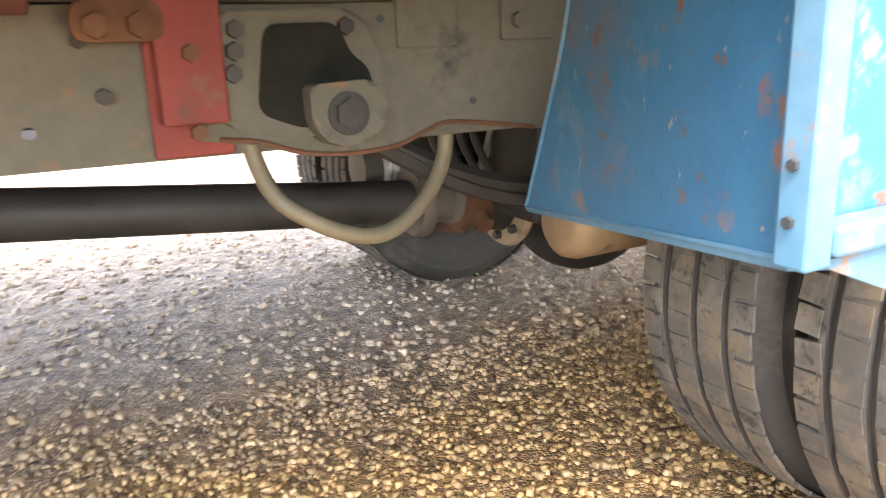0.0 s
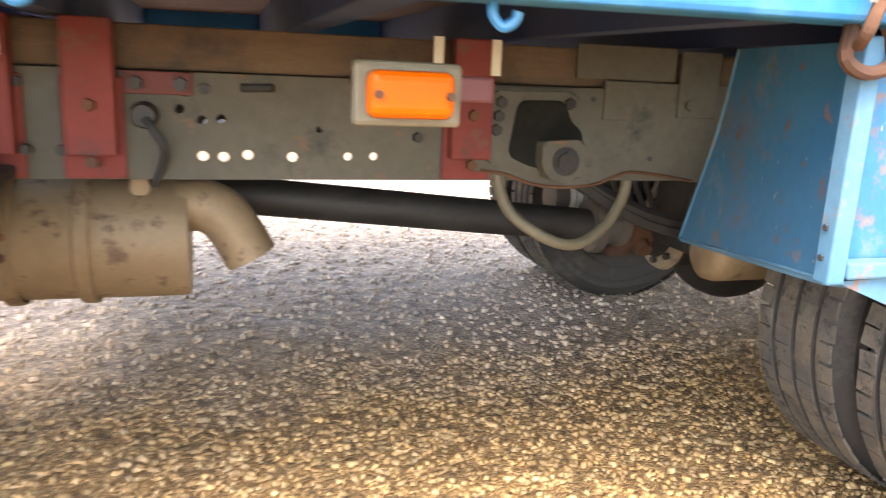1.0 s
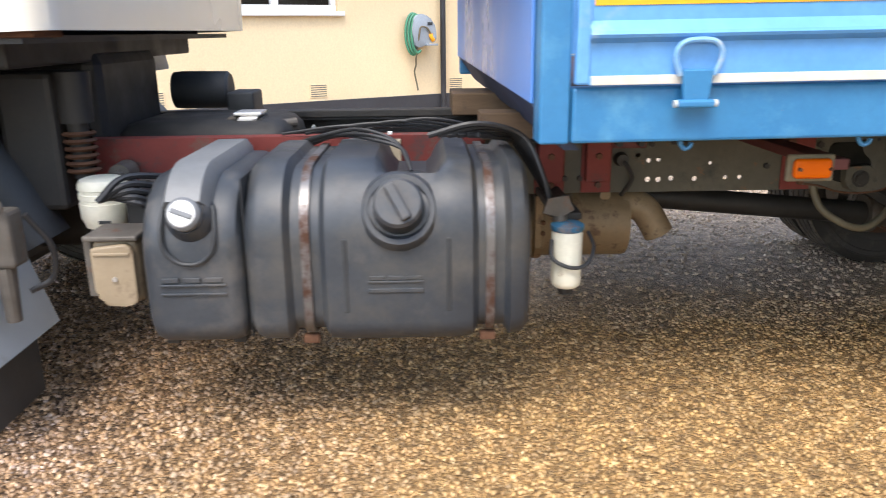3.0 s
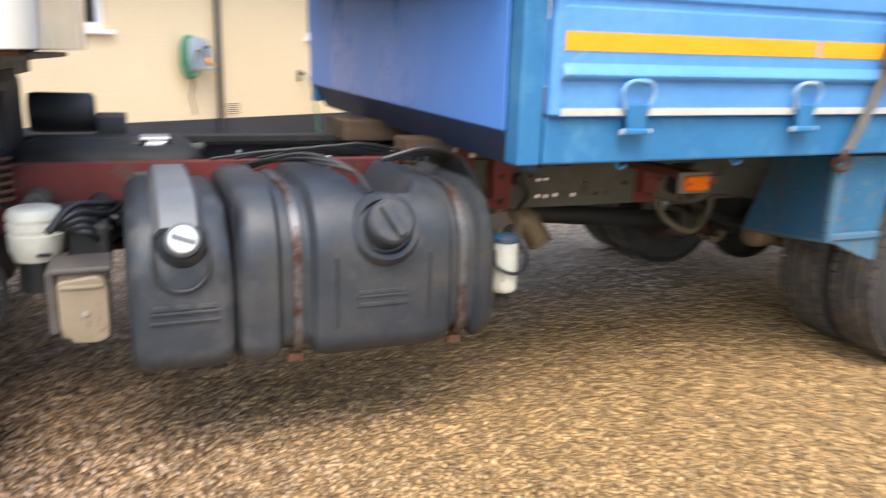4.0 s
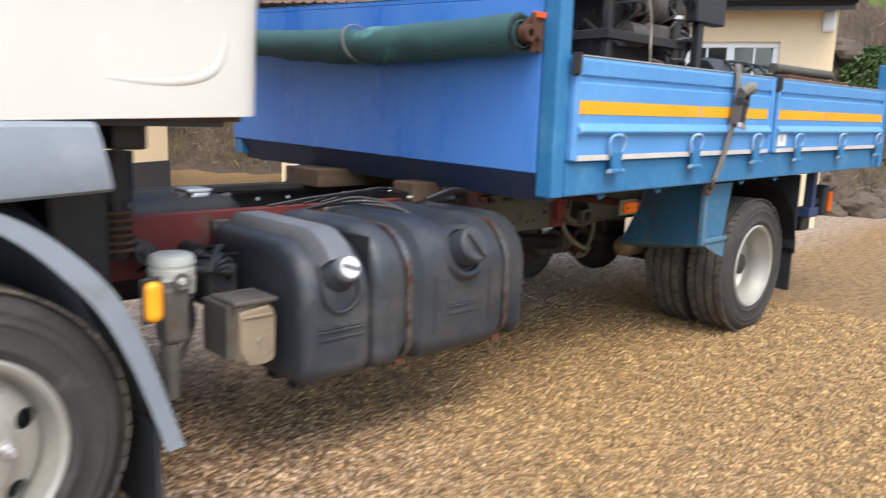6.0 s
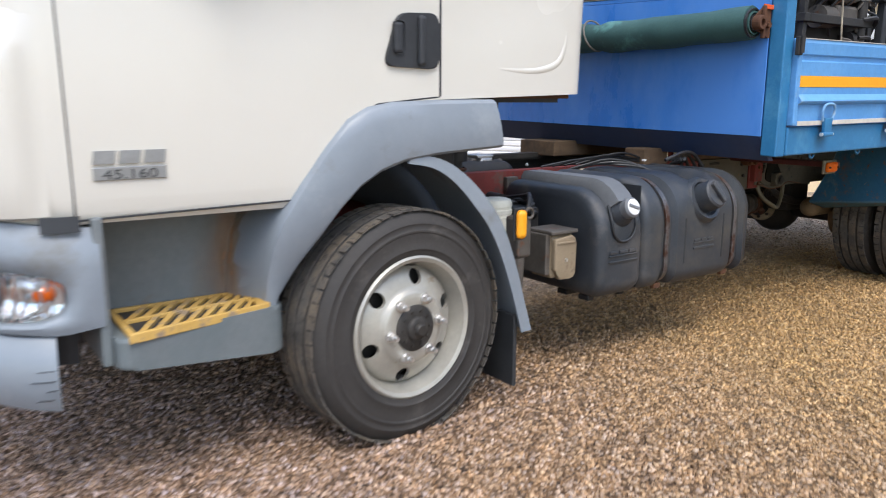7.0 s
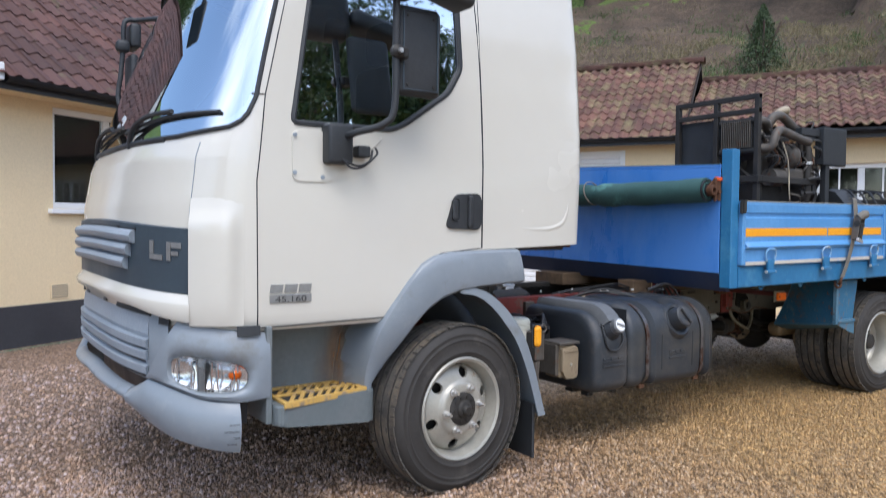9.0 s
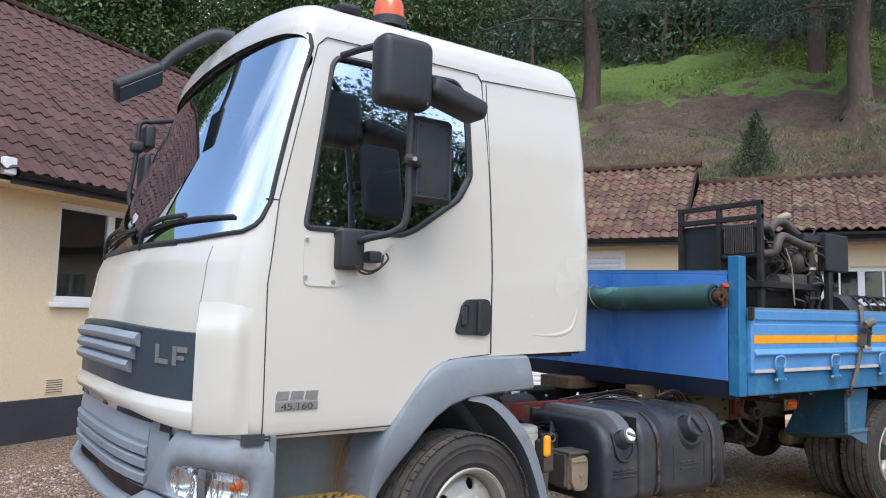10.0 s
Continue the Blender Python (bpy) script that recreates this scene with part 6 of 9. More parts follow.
O = [(-0.525, 0.535), (-0.515, 0.63), (-0.495, 0.74), (-0.455, 0.83), (-0.385, 0.925), (-0.285, 1.03), (-0.20, 1.105), (-0.13, 1.142), (-0.04, 1.158), (0.10, 1.162), (0.25, 1.165), (0.372, 1.165)]
OF = [(-0.463, 0.535), (-0.461, 0.63), (-0.452, 0.735), (-0.425, 0.82), (-0.365, 0.91), (-0.278, 1.02)] + O[6:]
I = [(-0.425, 0.534), (-0.418, 0.555), (-0.395, 0.59), (-0.355, 0.66), (-0.295, 0.745), (-0.235, 0.825), (-0.165, 0.888), (-0.088, 0.934), (0.0, 0.962), (0.12, 0.978), (0.25, 0.986), (0.405, 0.995)]


def arch():
    bm = B()
    rows = []
    def mixp(t, y):
        return [(o[0] + (i[0] - o[0]) * t, o[1] + (i[1] - o[1]) * t) for o, i in zip(O if y > 0.3 and t == 0 else OF, I)]
    for t, y in ((0, 0.36), (0, 0.13), (0.03, 0.098), (0.10, 0.082), (0.3, 0.074), (0.55, 0.070), (0.85, 0.070), (0.95, 0.074), (1.0, 0.086), (1.0, 0.16), (0.99, 0.50)):
        # the foot of the arch draws in to stand on the step
        rows.append([bm.verts.new((x, y + (0.085 * (1 - smoothstep(0.53, 0.84, z)) if y < 0.3 else 0), z)) for x, z in mixp(t, y)])
    skin(bm, rows)
    a, b = [r[-1] for r in rows[1:-1]], [bm.verts.new((v.co.x - 0.002, 0.30, v.co.z)) for v in [r[-1] for r in rows[1:-1]]]
    skin(bm, [a, b])
    return bm


both("wheel_arch", arch, M_grey, truck, "weathered grey plastic wheel arch", True)


def well():
    bm = box(B(), -0.975, -0.42, 0.355, 0.375, 0.50, 0.87, 0.006)
    box(bm, -0.945, -0.918, 0.092, 0.375, 0.455, 0.858, 0.006)
    return bm


def step_front(x):
    """The step narrows towards the wheel."""
    return 0.045 + 0.235 * max(x + 0.90, -0.02)


def step_box():
    bm = prism(B(), rounded([(-0.925, 0.40), (-0.915, 0.045), (-0.405, 0.145), (-0.395, 0.40)], 0.05, 5), "z", 0.45, 0.535, 0.010)
    for v in bm.verts:
        if v.co.z < 0.47:
            v.co.z -= 0.13 * (v.co.x + 0.925)
    return bm


wells = both("step_well", well, M_greydirt, truck, "dirty grey step well, streaked with rust")
bm = B()
uv = bm.loops.layers.uv.new("run")
strips = []
for across in ([(0.9, 0.22, 0.0), (0.5, 0.285, 0.4), (0.0, 0.348, 1.0)], [(0.0, 0.3525, 1.0), (-0.9, 0.3525, 0.45), (-2.0, 0.3525, 0.0)]):
    rows = [[(bm.verts.new((x + d * (xf - x if d > 0 else 0.06) - 0.004, y, z)), u) for d, y, u in across] for (x, z), (xf, zf) in zip(O[:6], OF[:6])]
    for r0, r1 in zip(rows, rows[1:]):
        for k in range(2):
            quad = (r0[k], r0[k + 1], r1[k + 1], r1[k])
            face = bm.faces.new([v for v, u in quad])
            for loop, (v, u) in zip(face.loops, quad):
                loop[uv].uv = (u, v.co.z)
part("rust_streak", bm, M_ruststain, wells[0], "rust run down the plastic")
steps = both("step", step_box, M_greydirt, truck, "grey plastic cab step")
for owner, fl in zip(steps, (0, 1)):
    def tread_plate():
        bm = B()
        x0, x1, y0, y1, z = -0.885, -0.455, 0.035, 0.345, 0.536
        box(bm, x0, x1, y0, y0 + 0.018, z - 0.014, z + 0.013, 0.003)
        for b in ((x0, x1, y1 - 0.018, y1), (x0, x0 + 0.02, y0 + 0.023, y1 - 0.019), (x1 - 0.02, x1, y0 + 0.023, y1 - 0.019), (x0 + 0.021, x1 - 0.021, 0.185, 0.203)):
            box(bm, *b, z, z + 0.012, 0.002)
        for row in ((y0 + 0.022, 0.185), (0.203, y1 - 0.018)):
            for k in range(9):
                xa = x0 + 0.028 + k * 0.045
                q = [(xa, row[0]), (xa + 0.022, row[0]), (min(xa + 0.092, x1 - 0.01), row[1]), (min(xa + 0.070, x1 - 0.022), row[1])]
                prism(bm, q, "z", z, z + 0.011)
        for v in bm.verts:
            t = (v.co.y - y0) / (y1 - y0)
            v.co.y = step_front(v.co.x) - 0.008 + t * (y1 - step_front(v.co.x) + 0.008)
        return bm
    part("tread_grating", mirror_y(tread_plate()) if fl else tread_plate(), M_step, owner, "worn yellow slotted tread plate")
    # added black sheet paints the shade seen through the tread slots
    bm = prism(B(), [(-0.875, 0.065), (-0.465, 0.165), (-0.465, 0.335), (-0.875, 0.335)], "z", 0.5355, 0.5365)
    part("tread_shadow_tray", mirror_y(bm) if fl else bm, M_black, owner)

MG_LINE = [(0.03, 0.985), (0.14, 0.965), (0.235, 0.915), (0.335, 0.825), (0.415, 0.72), (0.475, 0.58), (0.52, 0.44), (0.565, 0.295)]


MG_LINE = [tuple(sum(w * p[i] for w, p in zip(((-t + 2 * t * t - t ** 3) / 2, (2 - 5 * t * t + 3 * t ** 3) / 2, (t + 4 * t * t - 3 * t ** 3) / 2, (t ** 3 - t * t) / 2), (MG_LINE[max(k - 1, 0)], MG_LINE[k], MG_LINE[k + 1], MG_LINE[min(k + 2, len(MG_LINE) - 1)]))) for i in (0, 1))
           for k in range(len(MG_LINE) - 1) for t in (0, 0.25, 0.5, 0.75)] + [MG_LINE[-1]]


def guard_sheet(y0=0.08, y1=0.46, depth=0.05):
    bm = B()
    inner = [(x - 0.006 - depth * 0.9 * min(1, 0.25 + k / 16), z - 0.03 * max(0, min(1, (24 - k) / 8))) for k, (x, z) in enumerate(MG_LINE)]
    rows = [[bm.verts.new((x, y, z)) for x, z in line] for line, y in ((MG_LINE, y1), (MG_LINE, y0 + 0.02), (MG_LINE, y0 + 0.004), (inner, y0), (inner, y0 + 0.008), ([(x - 0.008, z - 0.004) for x, z in MG_LINE], y0 + 0.03), ([(x - 0.008, z - 0.004) for x, z in MG_LINE], y1))]
    skin(bm, rows)
    return bm


both("front_mudguard", guard_sheet, M_grey, truck, "grey plastic rear half of the front mudguard", True)
both("mud_flap", lambda: box(B(), 0.49, 0.508, 0.10, 0.42, 0.075, 0.36, 0.004), M_black, truck, "black rubber mud flap")
both("arch_liner", lambda: tube(B(), [(-0.40, 0.62, 0.40), (-0.30, 0.62, 0.72), (0, 0.62, 0.90), (0.28, 0.62, 0.80), (0.45, 0.62, 0.5)], 0.12, 10), M_black, truck, "black wheel arch liner", True)
mk = part("side_marker", box(B(), 0.462, 0.506, 0.046, 0.075, 0.662, 0.768, 0.018, 4), M_orange, truck, "amber marker lamp on the mudguard")
part("lamp_base", box(B(), 0.458, 0.512, 0.072, 0.082, 0.655, 0.775, 0.004), M_black, mk)

# flank details
hd = part("handle_recess", prism(B(), rounded([(-0.070, 1.262), (-0.018, 1.425), (0.138, 1.432), (0.138, 1.255)], 0.035), "y", 0.088, 0.112, 0.004), M_black, near_door, "black door handle recess")
part("handle_grip", box(B(), 0.052, 0.082, 0.072, 0.092, 1.265, 1.42, 0.01), M_black, near_door, "black door grip")
part("handle_lever", box(B(), -0.038, 0.002, 0.08, 0.092, 1.30, 1.40, 0.012), M_black, near_door)
badge = part("model_badge", box(B(), -0.930, -0.747, 0.094, 0.10, 0.952, 0.986, 0.002), M_badge, near_door, "grey model badge")
for k in range(3):
    x = -0.930 + 0.063 * k
    part("badge_bar", prism(B(), [(x, 0.994), (x + 0.052, 0.994), (x + 0.058, 1.028), (x + 0.006, 1.028)], "y", 0.093, 0.101), M_badge, near_door, "silver badge block")
fc = bpy.data.curves.new("number", 'FONT')
fc.body, fc.size, fc.extrude, fc.align_x = "45.160", 0.041, 0.0008, 'CENTER'
num = new("badge_number", fc)
num.matrix_world = pose(-0.839, 0.0925, 0.9555, 90) @ Matrix.Diagonal((1.25, 0.85, 1, 1))
fc.materials.append(M_badgedark)
num.parent = near_door
part("corner_pressing", prism(B(), rounded([(-0.835, 1.455), (-0.835, 1.665), (-0.40, 1.665), (-0.66, 1.455)], 0.03), "y", 0.094, 0.102, 0.004), M_white, near_door, "cream pressing under the mirror")
for x, z in ((-0.825, 1.645), (-0.825, 1.49), (-0.70, 1.475)):
    part("plug", rod(B(), (x, 0.088, z), (x, 0.096, z), 0.009, None, 10), M_slat, near_door)
# soft scoop at the lower rear of the side panel
bm = tube(B(), [(0.36, 0.117, 1.268), (0.51, 0.1165, 1.260), (0.61, 0.1165, 1.268), (0.68, 0.1165, 1.296), (0.712, 0.1165, 1.356), (0.722, 0.117, 1.43)], 0.014, 14, n=10, radii=lambda t: 0.0165 + 0.0042 * math.sin(math.pi * t))
part("panel_scoop", bm, M_white, truck, "moulded scoop in the cream side panel", smooth=True)
part("cab_under_rail", box(B(), 0.30, 0.78, 0.14, 0.30, 1.165, 1.185, 0.004), M_rust, truck, "rusty sill under the cab back")

# mirrors
arm = part("mirror_arm", tube(B(), [(-0.62, 0.08, 1.64), (-0.60, -0.02, 1.66), (-0.52, -0.10, 1.69), (-0.48, -0.125, 1.76), (-0.475, -0.125, 2.0), (-0.475, -0.125, 2.3), (-0.48, -0.12, 2.46), (-0.52, -0.10, 2.50), (-0.62, 0.02, 2.485), (-0.68, 0.13, 2.47)], 0.015, 10, n=6), M_black, truck, "black tubular mirror arm", smooth=True)
bm = box(B(), -0.655, -0.40, -0.20, -0.07, 2.20, 2.50, 0.045, 4)
part("upper_mirror", bm, M_black, arm, "black wide-angle mirror housing", smooth=True)
part("mirror_glass", box(B(), -0.437, -0.434, -0.195, -0.085, 2.22, 2.45), M_chrome, arm)
bm = box(B(), -0.445, -0.225, -0.095, -0.045, 1.825, 2.205, 0.03, 4)
part("main_mirror", bm, M_black, arm, "black main mirror housing", smooth=True)
part("mirror_rim", tube(B(), [(-0.42, -0.097, 1.85), (-0.25, -0.097, 1.85), (-0.25, -0.097, 2.18), (-0.42, -0.097, 2.18), (-0.42, -0.097, 1.85)], 0.004, 6, smooth=False), M_grille, arm)
for x, z in ((-0.40, 1.87), (-0.27, 1.87), (-0.27, 2.16), (-0.40, 2.16)):
    part("screw", bolt(B(), (x, -0.095, z), (0, -1, 0), 0.006, 0.004), M_dark, arm)
bm = box(B(), -0.41, -0.11, -0.20, -0.05, 2.27, 2.36, 0.03, 3, m=Matrix.Translation((0, 0, -0.03)) @ Matrix.Translation((-0.26, -0.12, 2.31)) @ Matrix.Rotation(radians(14), 4, 'Y') @ Matrix.Translation((0.26, 0.12, -2.31)))
part("kerb_mirror", bm, M_black, arm, "black kerb mirror housing", smooth=True)
part("pivot", lathe(B(), [(0.0, -0.02), (0.013, -0.02), (0.028, -0.008), (0.028, 0.014), (0.0, 0.014)], pose(-0.475, -0.14, 1.99), 20), M_dark, arm, smooth=True)
part("pivot_bolt", bolt(B(), (-0.475, -0.16, 1.99), (0, -1, 0), 0.011, 0.012), M_steel, arm)
part("pivot_clamp", box(B(), -0.475, -0.42, -0.145, -0.09, 1.965, 2.015, 0.01), M_dark, arm)
part("mirror_base", box(B(), -0.70, -0.585, 0.03, 0.12, 1.53, 1.70, 0.015, 3), M_black, arm, "black mirror mounting foot", smooth=True)
part("cable_box", box(B(), -0.56, -0.50, 0.035, 0.095, 1.565, 1.615, 0.008), M_black, arm)
part("mirror_cable", tube(B(), [(-0.64, 0.03, 1.55), (-0.60, 0.02, 1.515), (-0.54, 0.025, 1.525), (-0.47, 0.04, 1.58), (-0.46, 0.07, 1.61)], 0.005, 6), M_cable, arm)
part("mirror_cable", tube(B(), [(-0.63, 0.03, 1.545), (-0.57, 0.02, 1.525), (-0.51, 0.03, 1.55), (-0.48, 0.06, 1.60)], 0.005, 6), M_cable, arm)
far_arm = part("mirror_arm", tube(B(), [(-0.80, 2.26, 2.60), (-0.93, 2.44, 2.605), (-1.01, 2.45, 2.59), (-1.028, 2.45, 2.53), (-1.03, 2.45, 2.42), (-1.045, 2.45, 2.24), (-1.06, 2.45, 2.06), (-1.0, 2.36, 1.90), (-0.93, 2.24, 1.86)], 0.016, 10), M_black, truck, "black far mirror arm", smooth=True)
part("pivot", box(B(), -1.075, -0.99, 2.41, 2.49, 2.38, 2.46, 0.025, 3), M_black, far_arm, smooth=True)
part("main_mirror", box(B(), -0.99, -0.94, 2.42, 2.62, 2.02, 2.38, 0.022, 3), M_black, far_arm, "black far mirror housing", smooth=True)
part("upper_mirror", box(B(), -0.99, -0.92, 2.42, 2.62, 2.42, 2.58, 0.022, 3), M_black, far_arm, smooth=True)
front_arm = part("front_mirror", tube(B(), [(-0.86, 1.08, 2.79), (-0.95, 1.09, 2.79), (-1.04, 1.10, 2.735), (-1.15, 1.10, 2.64), (-1.235, 1.10, 2.53)], 0.030, 12, radii=lambda t: 0.040 - 0.018 * t), M_black, truck, "black close-proximity mirror on a thick arm", smooth=True)
tilt = Matrix.Translation((-1.30, 1.10, 2.455)) @ Matrix.Rotation(radians(-33), 4, 'Y') @ Matrix.Rotation(radians(-22), 4, 'X')
part("mirror_housing", box(B(), -0.135, 0.125, -0.075, 0.075, -0.005, 0.05, 0.022, 3, m=tilt), M_black, front_arm, smooth=True)
part("mirror_glass", box(B(), -0.12, 0.11, -0.062, 0.062, -0.009, -0.006, m=tilt), M_grille, front_arm, "dim mirror face")

# wipers
for y0, y1, arm_to in ((0.17, 0.86, 0.95), (0.98, 1.66, 1.75)):
    pts = [(nose_x(y, z) - 0.022, y, z) for y, z in ((y0 + (y1 - y0) * t, 1.722 + 0.012 * math.sin(3 * t) - 0.045 * t) for t in (0, 0.15, 0.3, 0.45, 0.6, 0.8, 1))]
    part("wiper", tube(B(), pts, 0.009, 6), M_black, truck, "black wiper blade")
    pts = [(nose_x(y, z) - d, y, z) for y, z, d in ((arm_to - 0.18, 1.605, 0.0), (arm_to - 0.20, 1.655, 0.03), (arm_to - 0.27, 1.705, 0.042), (arm_to - 0.40, 1.732, 0.042), (arm_to - 0.56, 1.736, 0.036))]
    part("wiper_arm", tube(B(), pts, 0.011, 8), M_black, truck, "black wiper arm", smooth=True)
part("scuttle", tube(B(), [(nose_x(y, 1.615) + 0.004, y, 1.622) for y in [0.42 + 0.127 * k for k in range(13)]], 0.016, 8), M_black, truck, "black scuttle strip under the windscreen", smooth=True)
# roof beacon and front lamp
bm = lathe(B(), [(0.0, 0.17), (0.035, 0.168), (0.062, 0.15), (0.075, 0.12), (0.082, 0.05), (0.082, 0.045)], Matrix.Translation((-0.30, 0.40, 2.765)) @ Matrix.Rotation(radians(90), 4, 'X'), 28)
beacon = part("beacon", bm, M_beacon, truck, "orange roof beacon on a dark base", smooth=True)
part("beacon_base", lathe(B(), [(0.09, 0.046), (0.092, 0.0), (0.0, 0.0)], Matrix.Translation((-0.30, 0.40, 2.765)) @ Matrix.Rotation(radians(90), 4, 'X'), 28), M_black, beacon, smooth=True)
part("roof_lamp", box(B(), -0.62, -0.50, 0.30, 0.42, 2.755, 2.80, 0.02, 3), M_black, truck, "small black roof lamp", smooth=True)

# cab interior
part("cab_floor", box(B(), -0.92, 0.74, 0.16, 2.20, 1.15, 1.17), M_black, truck, "dark cab floor")
part("cab_lining", box(B(), 0.60, 0.62, 0.24, 2.12, 1.16, 2.56), M_seat, truck, "dark rear cab lining")
part("cab_roof_lining", box(B(), -0.72, 0.70, 0.30, 2.06, 2.60, 2.62), M_seat, truck, "dark headlining")
part("dashboard", box(B(), -1.22, -0.88, 0.30, 2.06, 1.16, 1.58, 0.05, 3), M_black, truck, "black dashboard", smooth=True)
for y in (0.36, 1.46):
    seat = part("seat", box(B(), -0.42, 0.10, y, y + 0.5, 1.20, 1.52, 0.06, 3), M_seat, truck, "dark cloth cab seat", smooth=True)
    part("seat_back", box(B(), 0.02, 0.20, y, y + 0.5, 1.52, 2.12, 0.06, 3), M_seat, seat, smooth=True)
    part("head_rest", box(B(), 0.05, 0.17, y + 0.1, y + 0.4, 2.14, 2.38, 0.05, 3), M_seat, seat, smooth=True)
bm = B()
tube(bm, [(-0.62 + 0.09 * math.sin(a), 1.72 + 0.21 * math.cos(a), 1.70 + 0.19 * math.sin(a)) for a in [k * math.pi / 12 for k in range(25)]], 0.014, 8, smooth=False)
part("steering_wheel", bm, M_black, truck, "black steering wheel")
part("inner_mirror", box(B(), -0.83, -0.79, 0.78, 0.90, 2.18, 2.36, 0.015), M_black, truck, "black device hung on the windscreen")
part("mirror_stay", box(B(), -0.80, -0.775, 0.80, 0.88, 2.33, 2.60, 0.01), M_black, truck)
# engine and running gear under the cab
part("engine_block", box(B(), -0.85, 0.62, 0.86, 1.50, 0.42, 1.12, 0.05), M_dark, truck, "oily engine under the cab")
part("sump", box(B(), -0.7, 0.2, 0.95, 1.40, 0.30, 0.44, 0.04), M_dark, truck, "oily sump")
part("front_axle", box(B(), -0.06, 0.06, 0.35, 2.0, 0.30, 0.40, 0.02), M_dark, truck, "dark front axle beam")
part("gearbox", box(B(), 0.60, 1.25, 0.95, 1.42, 0.48, 0.86, 0.08, 3), M_dark, truck, "oily gearbox", smooth=True)
part("radiator_cowl", box(B(), -1.10, -0.86, 0.45, 1.9, 0.42, 1.12, 0.02), M_black, truck, "black radiator cowl")

# ---- tanks and gear along the chassis ----
def tank_section(inset=0.0, y0=0.125, y1=0.74, z0=0.335, z1=0.828, r=0.19):
    """The end outline of a tank: upright face, big shoulder, small lower radius."""
    y0, z0, z1 = y0 + inset, z0 + inset, z1 - inset
    pts = []
    for cy, cz, rr, a0 in ((y0 + r, z1 - r, r, 180), (y1 - 0.05, z1 - 0.05, 0.05, 90), (y1 - 0.05, z0 + 0.05, 0.05, 0), (y0 + 0.07, z0 + 0.07, 0.07, -90)):
        for k in range(9):
            a = radians(a0 - 90 * k / 8)
            pts.append((cy + rr * math.cos(a), cz + rr * math.sin(a)))
    return pts


def tank_body(stations, **kw):
    bm = B()
    rings = [[bm.verts.new((x, y, z)) for y, z in tank_section(i, **kw)] for x, i in stations]
    skin(bm, rings, True)
    bm.faces.new(rings[0]), bm.faces.new(rings[-1])
    return bm


ST = [(1.245, 0.05), (1.250, 0.025), (1.265, 0.008), (1.290, 0.0), (1.355, 0.0), (1.365, 0.012), (1.372, 0.022), (1.450, 0.022), (1.458, 0.012), (1.468, 0.0), (1.510, -0.004), (1.60, -0.004), (1.622, -0.004), (1.640, -0.004), (1.655, -0.004), (1.70, -0.004), (1.745, -0.004), (1.760, -0.004), (1.778, -0.004), (1.80, -0.004), (1.830, -0.004),
      (1.865, 0.0), (1.875, 0.012), (1.882, 0.022), (1.955, 0.022), (1.962, 0.012), (1.970, 0.0), (2.005, 0.006), (2.022, 0.022), (2.028, 0.05)]
bm = tank_body(ST)
# a rounded hollow for the filler pipes, let into the shoulder and open towards the rail
for v in bm.verts:
    if v.co.z > 0.68 and v.co.y > 0.22:
        v.co.z -= 0.080 * smoothstep(1.602, 1.656, v.co.x) * (1 - smoothstep(1.744, 1.80, v.co.x)) * smoothstep(0.18, 0.30, v.co.y)
tank = part("fuel_tank", bm, M_tank, truck, "dark grey plastic fuel tank with rusty steel straps", smooth=True)
for x in (1.382, 1.884):
    bm = B()
    outer, inner = tank_section(0.012), tank_section(0.0205)
    rows = [[bm.verts.new((x + dx, y, z)) for y, z in sec] for dx, sec in ((0.018, inner), (0.018, outer), (0.042, outer), (0.042, inner))]
    skin(bm, rows, True)
    part("tank_strap", bm, M_strapsteel, tank, "steel strap rusting towards the bottom", smooth=True)
    part("strap_foot", box(B(), x + 0.004, x + 0.05, 0.175, 0.20, 0.318, 0.345, 0.006), M_rust, tank, "rusty strap bolt")
cap = part("fuel_cap", lathe(B(), [(0.0, -0.085), (0.058, -0.085), (0.066, -0.077), (0.070, -0.01), (0.070, 0.05), (0.0, 0.05)], Matrix.Translation((1.668, 0.150, 0.715)) @ Matrix.Rotation(radians(-24), 4, 'X'), 32), M_tank, tank, "dark screw cap with a grip bar", smooth=True)
part("cap_well", lathe(B(), [(0.070, -0.004), (0.082, -0.022), (0.096, -0.024), (0.108, -0.008), (0.112, 0.07)], Matrix.Translation((1.668, 0.155, 0.708)) @ Matrix.Rotation(radians(-24), 4, 'X'), 36), M_tank, tank, smooth=True)
part("cap_grip", box(B(), -0.052, 0.052, -0.104, -0.08, -0.014, 0.014, 0.006, m=Matrix.Translation((1.668, 0.150, 0.715)) @ Matrix.Rotation(radians(-24), 4, 'X') @ Matrix.Rotation(radians(62), 4, 'Y')), M_tank, tank)
for x in (1.52, 1.80):
    part("moulded_groove", box(B(), x - 0.007, x + 0.007, 0.119, 0.124, 0.43, 0.64, 0.003), M_black, tank)
for z0, z1 in ((0.515, 0.522), (0.488, 0.500)):
    part("moulded_bar", box(B(), 1.58, 1.73, 0.116, 0.124, z0, z1, 0.002), M_tank, tank, "moulded bar")
for k in range(3):
    part("moulded_bar", box(B(), 1.585 + 0.05 * k, 1.625 + 0.05 * k, 0.1165, 0.124, 0.524, 0.536, 0.002), M_tank, tank)
# filler recess on top with pipes
part("sender", rod(B(), (1.70, 0.38, 0.748), (1.70, 0.38, 0.770), 0.04, None, 24), M_black, tank, "black sender plate")

